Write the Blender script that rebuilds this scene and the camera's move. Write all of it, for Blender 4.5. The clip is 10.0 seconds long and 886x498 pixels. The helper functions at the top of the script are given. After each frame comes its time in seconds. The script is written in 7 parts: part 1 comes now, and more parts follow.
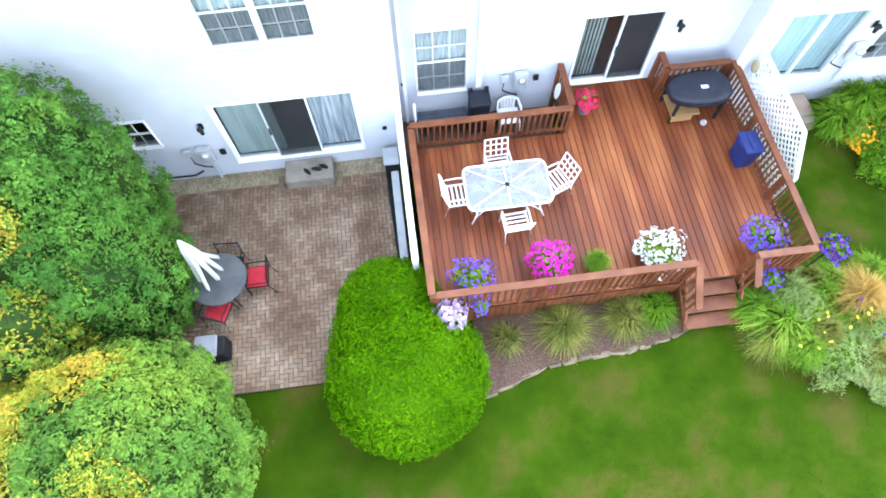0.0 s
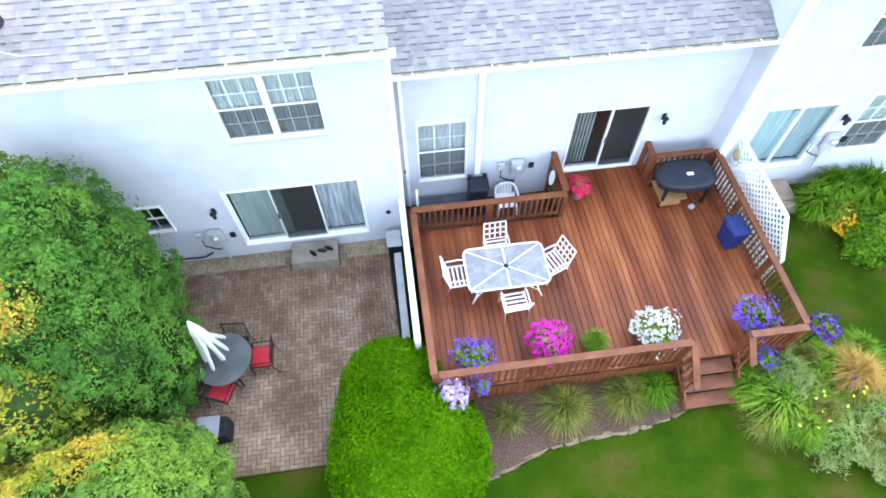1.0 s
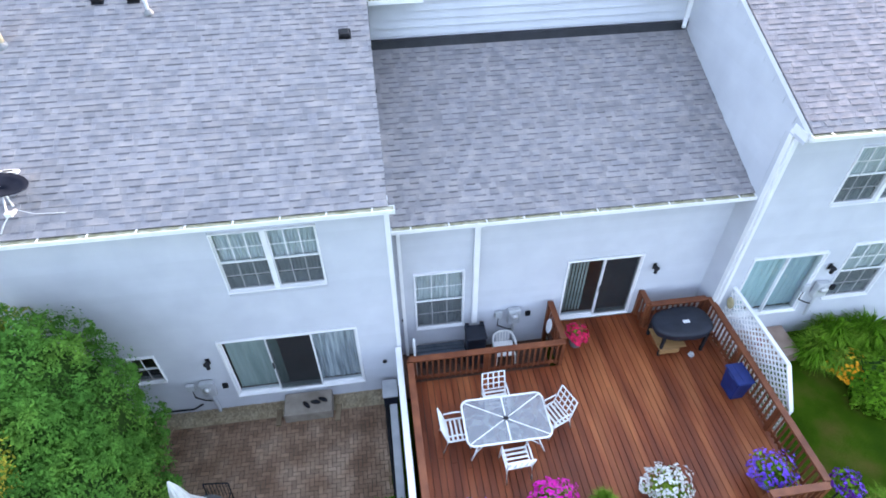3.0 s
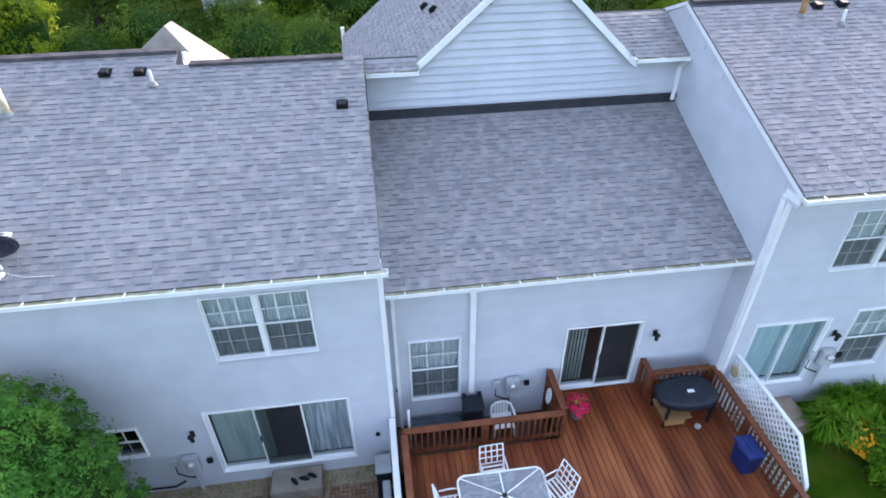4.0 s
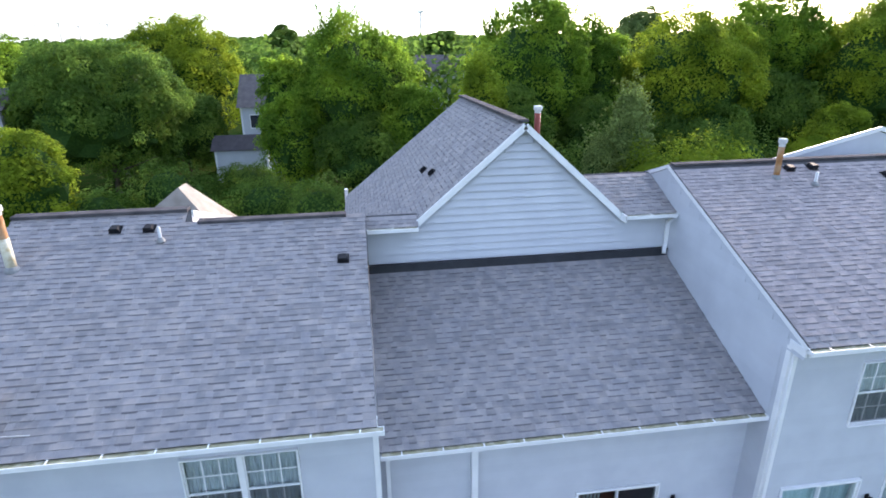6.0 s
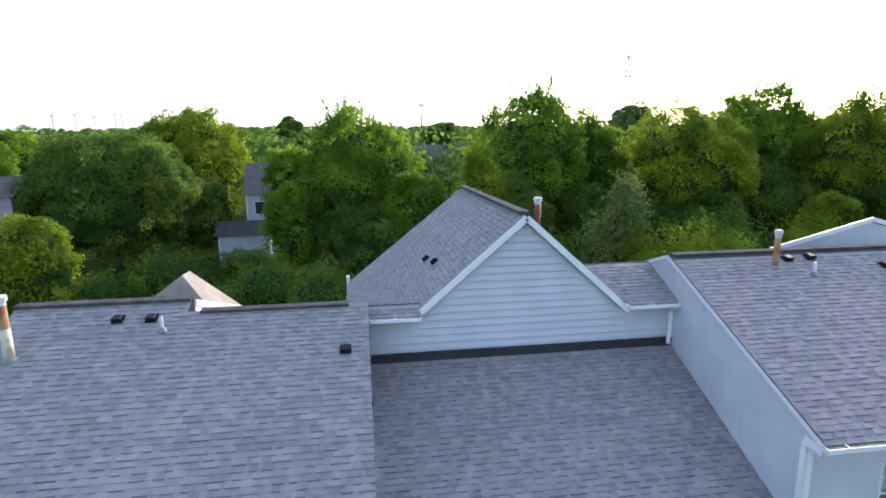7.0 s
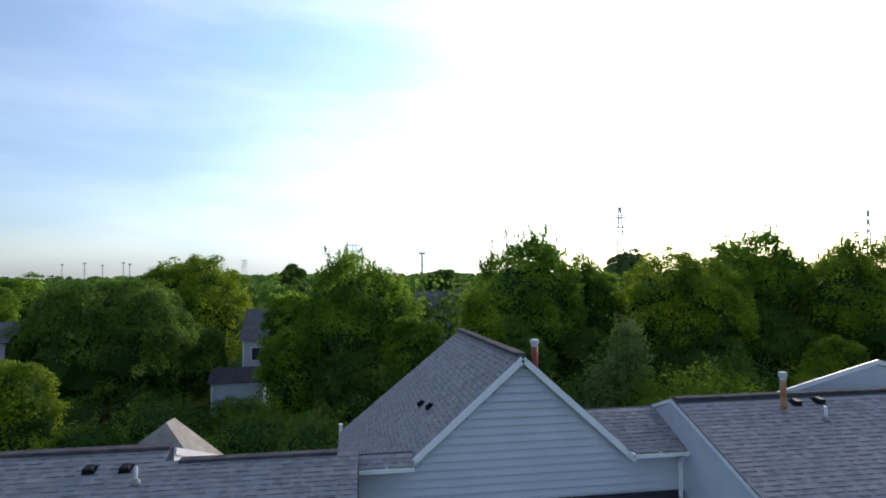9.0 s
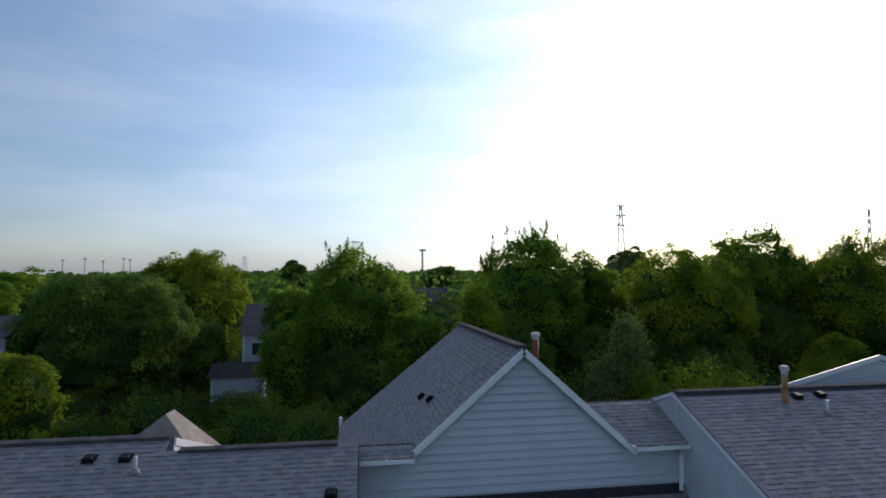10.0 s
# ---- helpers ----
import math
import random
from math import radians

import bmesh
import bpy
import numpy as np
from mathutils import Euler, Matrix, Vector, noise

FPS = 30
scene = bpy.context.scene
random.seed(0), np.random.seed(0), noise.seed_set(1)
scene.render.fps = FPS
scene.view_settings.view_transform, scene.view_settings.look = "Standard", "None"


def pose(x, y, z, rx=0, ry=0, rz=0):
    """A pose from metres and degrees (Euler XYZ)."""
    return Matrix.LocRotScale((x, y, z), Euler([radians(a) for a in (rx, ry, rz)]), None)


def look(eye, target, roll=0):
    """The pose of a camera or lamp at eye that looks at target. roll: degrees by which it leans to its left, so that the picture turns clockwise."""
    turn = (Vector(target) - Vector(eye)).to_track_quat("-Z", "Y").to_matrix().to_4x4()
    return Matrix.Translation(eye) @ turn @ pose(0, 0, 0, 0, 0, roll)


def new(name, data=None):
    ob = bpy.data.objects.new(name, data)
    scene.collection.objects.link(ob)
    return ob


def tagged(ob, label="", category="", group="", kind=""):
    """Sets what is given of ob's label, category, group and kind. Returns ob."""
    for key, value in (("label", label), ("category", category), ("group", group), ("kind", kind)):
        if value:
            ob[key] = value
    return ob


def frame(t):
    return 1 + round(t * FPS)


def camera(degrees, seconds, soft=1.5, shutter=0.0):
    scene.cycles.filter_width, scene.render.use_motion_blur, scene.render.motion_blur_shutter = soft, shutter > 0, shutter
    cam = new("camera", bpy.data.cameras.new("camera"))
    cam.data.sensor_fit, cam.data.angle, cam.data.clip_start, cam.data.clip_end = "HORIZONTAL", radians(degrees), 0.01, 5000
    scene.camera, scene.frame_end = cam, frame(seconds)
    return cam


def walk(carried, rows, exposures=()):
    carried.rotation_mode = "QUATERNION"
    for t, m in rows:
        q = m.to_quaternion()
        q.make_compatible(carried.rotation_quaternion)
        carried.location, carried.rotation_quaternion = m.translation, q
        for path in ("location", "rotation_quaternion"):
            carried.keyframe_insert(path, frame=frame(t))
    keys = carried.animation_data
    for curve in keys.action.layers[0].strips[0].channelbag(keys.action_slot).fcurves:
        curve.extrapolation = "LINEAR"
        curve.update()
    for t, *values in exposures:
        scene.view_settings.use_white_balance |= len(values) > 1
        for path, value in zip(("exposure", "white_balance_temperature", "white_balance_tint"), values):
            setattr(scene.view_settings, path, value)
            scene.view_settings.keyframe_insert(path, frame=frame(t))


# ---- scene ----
cam = camera(75.56, 10.0, soft=1.75)
# t, place, yaw, pitch, roll
ROWS = [
    (0.0, -0.402, -8.394, 11.913, -6.07, -65.11, -1.45),
    (0.5, -0.439, -8.406, 12.178, -6.44, -61.55, -1.17),
    (1.0, -0.485, -8.503, 12.327, -6.80, -57.48, -0.91),
    (1.5, -0.501, -8.480, 12.474, -6.93, -53.94, -0.86),
    (2.0, -0.494, -8.430, 12.536, -6.96, -50.42, -0.83),
    (2.5, -0.489, -8.437, 12.513, -7.19, -46.77, -0.75),
    (4.0, -0.351, -8.468, 12.196, -7.47, -35.74, -0.67),
    (4.5, -0.337, -8.476, 12.122, -7.41, -31.92, -0.75),
    (5.0, -0.337, -8.452, 12.088, -7.57, -28.07, -0.70),
    (6.5, -0.406, -8.396, 12.222, -8.03, -16.49, -0.61),
    (7.0, -0.448, -8.402, 12.310, -8.07, -12.18, -0.50),
    (7.5, -0.427, -8.372, 12.333, -7.99, -7.91, -0.44),
    (8.0, -0.415, -8.336, 12.312, -8.12, -3.51, -0.50),
    (8.5, -0.349, -8.311, 12.296, -8.16, 0.75, -0.56),
    (9.0, -0.307, -8.412, 12.172, -8.16, 2.44, -0.59),
    (9.5, -0.289, -8.455, 12.080, -8.06, 2.42, -0.53),
    (10.0, -0.321, -8.353, 12.032, -8.12, 2.19, -0.31),
]


def aim(x, y, z, yaw, pitch, roll):
    a, b = radians(yaw), radians(pitch)
    way = Vector((-math.sin(a) * math.cos(b), math.cos(a) * math.cos(b), math.sin(b)))
    return look((x, y, z), Vector((x, y, z)) + way, roll)


# seconds, stops, kelvin, tint
EXPOSURES = [(0.0, 2.63, 8750, 22), (1.0, 2.28, 8650, 22), (2.5, 1.68, 8050, 24), (4.0, 1.11, 7550, 24), (5.0, 0.91, 7300, 26), (6.5, 0.68, 7300, 23), (7.5, 0.15, 7150, 22), (8.5, -0.35, 6950, 20), (9.0, -0.65, 6950, 20), (10.0, -1.25, 6950, 21)]
walk(cam, [(r[0], aim(*r[1:])) for r in ROWS], EXPOSURES)

# ---- light ----
SUN_AZ, SUN_EL = 40.0, 18.0
world = bpy.data.worlds.new("sky")
scene.world = world
world.use_nodes = True
wn, wl = world.node_tree.nodes, world.node_tree.links
wn.clear()
w_out, w_bg, w_sky = wn.new("ShaderNodeOutputWorld"), wn.new("ShaderNodeBackground"), wn.new("ShaderNodeTexSky")
w_sky.sky_type = "NISHITA"
w_sky.sun_disc = False
w_sky.sun_elevation, w_sky.sun_rotation = radians(SUN_EL), radians(SUN_AZ)
w_sky.air_density, w_sky.dust_density, w_sky.ozone_density = 1.0, 1.2, 2.0
w_bg.inputs["Strength"].default_value = 0.12
# thin streaky cloud over the blue
w_tc, w_map, w_noise = wn.new("ShaderNodeTexCoord"), wn.new("ShaderNodeMapping"), wn.new("ShaderNodeTexNoise")
w_map.inputs["Scale"].default_value = (1.0, 1.0, 4.5)
w_noise.inputs["Scale"].default_value, w_noise.inputs["Detail"].default_value = 2.2, 5.0
w_ramp = wn.new("ShaderNodeValToRGB")
w_ramp.color_ramp.elements[0].position, w_ramp.color_ramp.elements[1].position = 0.34, 0.70
w_ramp.color_ramp.elements[0].color = (3.9, 8.6, 13.6, 1)
w_ramp.color_ramp.elements[1].color = (10.0, 13.0, 15.5, 1)
# thin high cloud scatters the light forward: the veil brightens towards the sun
sa, se = radians(SUN_AZ), radians(SUN_EL)
SUN_WAY = (math.sin(sa) * math.cos(se), math.cos(sa) * math.cos(se), math.sin(se))
w_dot, w_max, w_pow = wn.new("ShaderNodeVectorMath"), wn.new("ShaderNodeMath"), wn.new("ShaderNodeMath")
w_dot.operation, w_max.operation, w_pow.operation = "DOT_PRODUCT", "MAXIMUM", "POWER"
w_dot.inputs[1].default_value = SUN_WAY
w_max.inputs[1].default_value, w_pow.inputs[1].default_value = 0.0, 2.9
w_tint, w_veil, w_sum = wn.new("ShaderNodeVectorMath"), wn.new("ShaderNodeVectorMath"), wn.new("ShaderNodeVectorMath")
w_tint.operation, w_veil.operation, w_sum.operation = "MULTIPLY", "SCALE", "ADD"
w_tint.inputs[1].default_value = (1.34, 1.60, 1.88)
wl.new(w_tc.outputs["Generated"], w_map.inputs["Vector"])
wl.new(w_map.outputs["Vector"], w_noise.inputs["Vector"])
wl.new(w_noise.outputs["Fac"], w_ramp.inputs["Fac"])
wl.new(w_tc.outputs["Generated"], w_dot.inputs[0])
wl.new(w_dot.outputs["Value"], w_max.inputs[0])
wl.new(w_max.outputs[0], w_pow.inputs[0])
wl.new(w_ramp.outputs["Color"], w_veil.inputs[0])
wl.new(w_pow.outputs[0], w_veil.inputs["Scale"])
w_cir, w_csum = wn.new("ShaderNodeValToRGB"), wn.new("ShaderNodeVectorMath")
w_csum.operation = "ADD"
w_cir.color_ramp.elements[0].position, w_cir.color_ramp.elements[1].position = 0.42, 0.72
w_cir.color_ramp.elements[0].color, w_cir.color_ramp.elements[1].color = (1.2, 1.55, 1.8, 1), (2.6, 2.75, 2.75, 1)
wl.new(w_noise.outputs["Fac"], w_cir.inputs["Fac"])
wl.new(w_sky.outputs["Color"], w_csum.inputs[0])
wl.new(w_cir.outputs["Color"], w_csum.inputs[1])
wl.new(w_csum.outputs[0], w_tint.inputs[0])
wl.new(w_tint.outputs[0], w_sum.inputs[0])
wl.new(w_veil.outputs[0], w_sum.inputs[1])
wl.new(w_sum.outputs[0], w_bg.inputs["Color"])
wl.new(w_bg.outputs["Background"], w_out.inputs["Surface"])

sun_data = bpy.data.lights.new("sun", "SUN")
sun_data.energy, sun_data.angle, sun_data.color = 4.2, radians(4), (1.0, 0.9, 0.76)
sun = new("sun", sun_data)
sun.matrix_world = look((200 * math.sin(sa) * math.cos(se), 200 * math.cos(sa) * math.cos(se), 200 * math.sin(se)), (0, 0, 0))


# ---- materials ----
def surface(name, cols, scale=4.0, rough=0.7, bump=0.15, bump_scale=60.0, vary=0.0, island=False, metal=0.0, stretch=(1, 1, 1), stain=0.0, thin=0.0, spec=0.4, ramp=(0.3, 0.7)):
    """A worn surface: colours mixed by two noises, each piece a little lighter or darker, fine relief."""
    m = bpy.data.materials.new(name)
    m.use_nodes = True
    n, l = m.node_tree.nodes, m.node_tree.links
    b = n["Principled BSDF"]
    geo, mapping, no1 = n.new("ShaderNodeNewGeometry"), n.new("ShaderNodeMapping"), n.new("ShaderNodeTexNoise")
    mapping.inputs["Scale"].default_value = stretch
    l.new(geo.outputs["Position"], mapping.inputs["Vector"])
    no1.inputs["Scale"].default_value, no1.inputs["Detail"].default_value = scale, 6.0
    l.new(mapping.outputs["Vector"], no1.inputs["Vector"])
    rmp = n.new("ShaderNodeValToRGB")
    els = rmp.color_ramp.elements
    els[0].position, els[1].position = ramp
    els[0].color, els[1].color = (*cols[0], 1), (*cols[-1], 1)
    for i, c in enumerate(cols[1:-1]):
        e = els.new(ramp[0] + (ramp[1] - ramp[0]) * (i + 1) / (len(cols) - 1))
        e.color = (*c, 1)
    l.new(no1.outputs["Fac"], rmp.inputs["Fac"])
    col = rmp.outputs["Color"]
    hsv = n.new("ShaderNodeHueSaturation")
    l.new(col, hsv.inputs["Color"])
    add = n.new("ShaderNodeMath")
    add.operation = "MULTIPLY_ADD"
    add.inputs[1].default_value, add.inputs[2].default_value = 2 * vary, 1 - vary
    if island:
        l.new(geo.outputs["Random Per Island"], add.inputs[0])
    else:
        oi = n.new("ShaderNodeObjectInfo")
        l.new(oi.outputs["Random"], add.inputs[0])
    if stain:
        no3, sub, mul = n.new("ShaderNodeTexNoise"), n.new("ShaderNodeMath"), n.new("ShaderNodeMath")
        no3.inputs["Scale"].default_value, no3.inputs["Detail"].default_value = 0.6, 4.0
        l.new(geo.outputs["Position"], no3.inputs["Vector"])
        sub.operation, mul.operation = "MULTIPLY_ADD", "MULTIPLY"
        sub.inputs[1].default_value, sub.inputs[2].default_value = 2 * stain, 1 - stain
        l.new(no3.outputs["Fac"], sub.inputs[0])
        l.new(sub.outputs[0], mul.inputs[0])
        l.new(add.outputs[0], mul.inputs[1])
        l.new(mul.outputs[0], hsv.inputs["Value"])
    else:
        l.new(add.outputs[0], hsv.inputs["Value"])
    l.new(hsv.outputs["Color"], b.inputs["Base Color"])
    b.inputs["Roughness"].default_value, b.inputs["Metallic"].default_value = rough, metal
    b.inputs["Specular IOR Level"].default_value = spec
    if bump:
        no2, bp = n.new("ShaderNodeTexNoise"), n.new("ShaderNodeBump")
        no2.inputs["Scale"].default_value, no2.inputs["Detail"].default_value = bump_scale, 3.0
        l.new(mapping.outputs["Vector"], no2.inputs["Vector"])
        bp.inputs["Strength"].default_value, bp.inputs["Distance"].default_value = bump, 0.02
        l.new(no2.outputs["Fac"], bp.inputs["Height"])
        l.new(bp.outputs["Normal"], b.inputs["Normal"])
    if thin:
        tr, mx = n.new("ShaderNodeBsdfTranslucent"), n.new("ShaderNodeMixShader")
        mx.inputs[0].default_value = thin
        l.new(hsv.outputs["Color"], tr.inputs["Color"])
        l.new(b.outputs[0], mx.inputs[1])
        l.new(tr.outputs[0], mx.inputs[2])
        l.new(mx.outputs[0], n["Material Output"].inputs["Surface"])
    return m


def glass(name, tint=(0.9, 0.95, 0.95), gloss=0.06):
    """Clear pane, glossier at a slant."""
    m = bpy.data.materials.new(name)
    m.use_nodes = True
    n, l = m.node_tree.nodes, m.node_tree.links
    n.clear()
    out, mx, tr, gl, lw = n.new("ShaderNodeOutputMaterial"), n.new("ShaderNodeMixShader"), n.new("ShaderNodeBsdfTransparent"), n.new("ShaderNodeBsdfGlossy"), n.new("ShaderNodeLayerWeight")
    tr.inputs["Color"].default_value = (*tint, 1)
    gl.inputs["Color"].default_value, gl.inputs["Roughness"].default_value = (1, 1, 1, 1), 0.02
    lw.inputs["Blend"].default_value = 0.5
    pw, ma = n.new("ShaderNodeMath"), n.new("ShaderNodeMath")
    pw.operation, ma.operation = "POWER", "MULTIPLY_ADD"
    pw.inputs[1].default_value = 4.0
    ma.inputs[1].default_value, ma.inputs[2].default_value = 0.85, gloss
    l.new(lw.outputs["Facing"], pw.inputs[0])
    l.new(pw.outputs[0], ma.inputs[0])
    l.new(ma.outputs[0], mx.inputs[0])
    l.new(tr.outputs[0], mx.inputs[1])
    l.new(gl.outputs[0], mx.inputs[2])
    l.new(mx.outputs[0], out.inputs["Surface"])
    return m


M_SIDING = surface("white_vinyl", [(0.475, 0.495, 0.54), (0.54, 0.56, 0.60)], 1.5, 0.55, 0.05, 30, vary=0.02, stain=0.05)
M_TRIM = surface("white_trim", [(0.74, 0.75, 0.76), (0.82, 0.82, 0.82)], 3, 0.45, 0.03, 40)
M_SHINGLE = surface("asphalt_shingle", [(0.212, 0.206, 0.222), (0.262, 0.246, 0.252), (0.318, 0.286, 0.278)], 4.2, 0.9, 0.4, 220, vary=0.11, island=True, stain=0.10, spec=0.2)
M_SHINGLE_PIECE = surface("asphalt_shingle_tab", [(0.212, 0.206, 0.222), (0.262, 0.246, 0.252), (0.318, 0.286, 0.278)], 4.2, 0.9, 0.4, 220, vary=0.11, stain=0.10, spec=0.2)
M_SHINGLE_ROSE = surface("rose_shingle", [(0.225, 0.205, 0.215), (0.285, 0.252, 0.258), (0.345, 0.298, 0.292)], 4.2, 0.9, 0.4, 220, vary=0.11, island=True, stain=0.08, spec=0.2)
M_ROOFBED = surface("roof_underlay", [(0.05, 0.05, 0.055), (0.07, 0.07, 0.075)], 3, 0.95, 0.3, 150)
M_FLASH = surface("dark_flashing", [(0.02, 0.022, 0.028), (0.035, 0.037, 0.045)], 3, 0.6, 0.1, 40)
M_RIDGE = surface("dull_ridge_shingle", [(0.06, 0.057, 0.062), (0.11, 0.103, 0.108)], 3, 1.0, 0.4, 90, spec=0.03)
M_BLACK = surface("black_plastic", [(0.010, 0.010, 0.012), (0.022, 0.022, 0.026)], 5, 0.65, 0.1, 50, spec=0.15)
M_GUTTERMOSS = surface("gutter_debris", [(0.17, 0.16, 0.09), (0.30, 0.28, 0.18), (0.48, 0.46, 0.38)], 6, 0.95, 0.5, 60)
M_DECK = surface("stained_deck_board", [(0.100, 0.017, 0.005), (0.205, 0.044, 0.014), (0.37, 0.110, 0.039)], 1.5, 0.5, 0.15, 30, vary=0.12, stretch=(1.7, 0.22, 2.6), stain=0.4, spec=0.3)
M_RAIL = surface("stained_rail_wood", [(0.125, 0.029, 0.011), (0.225, 0.066, 0.026)], 3, 0.55, 0.15, 40, vary=0.12)
M_DECKDARK = surface("deck_joist", [(0.05, 0.025, 0.015), (0.08, 0.04, 0.025)], 3, 0.8)
M_GLASS = glass("window_glass")
M_GLASSDARK = glass("door_glass", (0.55, 0.66, 0.64))
# room walls take a dark colour that stands for dim light
M_ROOM = surface("dark_room_walls", [(0.10, 0.09, 0.085), (0.16, 0.15, 0.14)], 1, 0.9, 0)
M_SHEER = surface("sheer_cloth", [(0.36, 0.43, 0.46), (0.74, 0.79, 0.80)], 9, 0.9, 0.1, 30, thin=0.3, stretch=(6, 1, 0.3))
M_SAGE = surface("pale_sage_cloth", [(0.20, 0.27, 0.26), (0.31, 0.39, 0.38)], 2, 0.9, 0.1, 30, stretch=(6, 1, 0.4))
M_BLUEGREY = surface("blue_grey_cloth", [(0.16, 0.20, 0.23), (0.50, 0.55, 0.58)], 3, 0.9, 0.1, 30, stretch=(8, 1, 0.4))
M_AQUA = surface("pale_aqua_blind", [(0.31, 0.46, 0.48), (0.42, 0.57, 0.59)], 2, 0.8, 0.1, 30, stretch=(6, 1, 0.4))
M_GREYAQUA = surface("grey_aqua_blind", [(0.25, 0.35, 0.39), (0.33, 0.44, 0.47)], 2, 0.8, 0.1, 30, stretch=(6, 1, 0.4))
M_SLAT = surface("dull_sage_slat", [(0.12, 0.165, 0.155), (0.20, 0.26, 0.25)], 2, 0.8, 0.1, 30)
M_LAWN = surface("mown_lawn", [(0.016, 0.050, 0.002), (0.028, 0.066, 0.003), (0.074, 0.068, 0.013)], 1.0, 0.95, 0.6, 60, stain=0.25, spec=0.05)
M_PAVER = surface("clay_paver", [(0.153, 0.083, 0.050), (0.226, 0.136, 0.089), (0.325, 0.222, 0.160)], 1.3, 0.9, 0.35, 90, vary=0.2, island=True, stain=0.2)
M_PAVER_PIECE = surface("clay_paver_piece", [(0.153, 0.083, 0.050), (0.226, 0.136, 0.089), (0.325, 0.222, 0.160)], 1.3, 0.9, 0.35, 90, vary=0.2, stain=0.2)
M_SAND = surface("joint_sand", [(0.045, 0.03, 0.022), (0.08, 0.055, 0.04)], 8, 1.0, 0.5, 120)


# ---- helpers of this place ----
def bx(bm, x0, x1, y0, y1, z0, z1):
    v = [bm.verts.new((x, y, z)) for z in (z0, z1) for y in (y0, y1) for x in (x0, x1)]
    for f in ((0, 2, 3, 1), (4, 5, 7, 6), (0, 1, 5, 4), (2, 6, 7, 3), (0, 4, 6, 2), (1, 3, 7, 5)):
        bm.faces.new([v[i] for i in f])


def bar(bm, a, b, w, h, up=(0, 0, 1)):
    """A square bar from a to b."""
    a, b = Vector(a), Vector(b)
    d = (b - a).normalized()
    s = d.cross(Vector(up))
    s = s.normalized() if s.length > 1e-4 else Vector((1, 0, 0))
    u = s.cross(d)
    v = [bm.verts.new(p + s * i * w / 2 + u * j * h / 2) for p in (a, b) for i, j in ((-1, -1), (1, -1), (1, 1), (-1, 1))]
    for f in ((3, 2, 1, 0), (4, 5, 6, 7), (0, 1, 5, 4), (1, 2, 6, 5), (2, 3, 7, 6), (3, 0, 4, 7)):
        bm.faces.new([v[i] for i in f])


def tube(bm, pts, r, seg=8):
    """A round tube along points; r may be a list."""
    rings = []
    pts = [Vector(p) for p in pts]
    for i, p in enumerate(pts):
        d = (pts[min(i + 1, len(pts) - 1)] - pts[max(i - 1, 0)]).normalized()
        s = d.cross(Vector((0.0, 0.0, 1.0)))
        s = s.normalized() if s.length > 1e-3 else Vector((1, 0, 0))
        u = s.cross(d)
        rr = r[i] if isinstance(r, (list, tuple)) else r
        rings.append([bm.verts.new(p + (s * math.cos(k * math.tau / seg) + u * math.sin(k * math.tau / seg)) * rr) for k in range(seg)])
    for a, b in zip(rings, rings[1:]):
        for k in range(seg):
            bm.faces.new((a[k], a[(k + 1) % seg], b[(k + 1) % seg], b[k]))
    bm.faces.new(rings[0][::-1])
    bm.faces.new(rings[-1])


def lathe(bm, prof, seg=20, c=(0, 0, 0)):
    """A turned body from (radius, height) pairs."""
    rings = [[bm.verts.new((c[0] + r * math.cos(k * math.tau / seg), c[1] + r * math.sin(k * math.tau / seg), c[2] + z)) for k in range(seg)] for r, z in prof]
    for a, b in zip(rings, rings[1:]):
        for k in range(seg):
            bm.faces.new((a[k], a[(k + 1) % seg], b[(k + 1) % seg], b[k]))
    bm.faces.new(rings[0][::-1])
    bm.faces.new(rings[-1])


def thing(name, at, label, category, group="", kind="", turn=0.0):
    ob = new(name)
    ob.empty_display_size = 0.1
    ob.matrix_basis = pose(*at, 0, 0, turn)
    return tagged(ob, label, category, group, kind)


def part(name, bm, material, parent, label="", smooth=False, bevel=0.0):
    me = bpy.data.meshes.new(name)
    if bevel:
        bmesh.ops.bevel(bm, geom=bm.edges[:], offset=bevel, segments=1, affect="EDGES", clamp_overlap=True)
    bm.normal_update()
    bm.to_mesh(me)
    bm.free()
    me.materials.append(material)
    if smooth:
        me.polygons.foreach_set("use_smooth", [True] * len(me.polygons))
    ob = new(name, me)
    ob.parent = parent
    return tagged(ob, label) if label else ob


def boxes(name, dims, material, parent, label="", bevel=0.0):
    bm = bmesh.new()
    for d in dims:
        bx(bm, *d)
    return part(name, bm, material, parent, label, bevel=bevel)


def solo(name, bm, material, label, category, group="", kind="", smooth=False):
    return tagged(part(name, bm, material, None, smooth=smooth), label, category, group, kind)


def big_mesh(name, verts, faces, material, parent=None, label="", smooth=False):
    me = bpy.data.meshes.new(name)
    me.from_pydata(verts, [], faces)
    me.materials.append(material)
    if smooth:
        me.polygons.foreach_set("use_smooth", [True] * len(me.polygons))
    ob = new(name, me)
    ob.parent = parent
    return tagged(ob, label) if label else ob


def piece(name, mesh, m, parent):
    """One more object on a shared mesh."""
    ob = new(name, mesh)
    ob.parent = parent
    ob.matrix_basis = m
    return ob


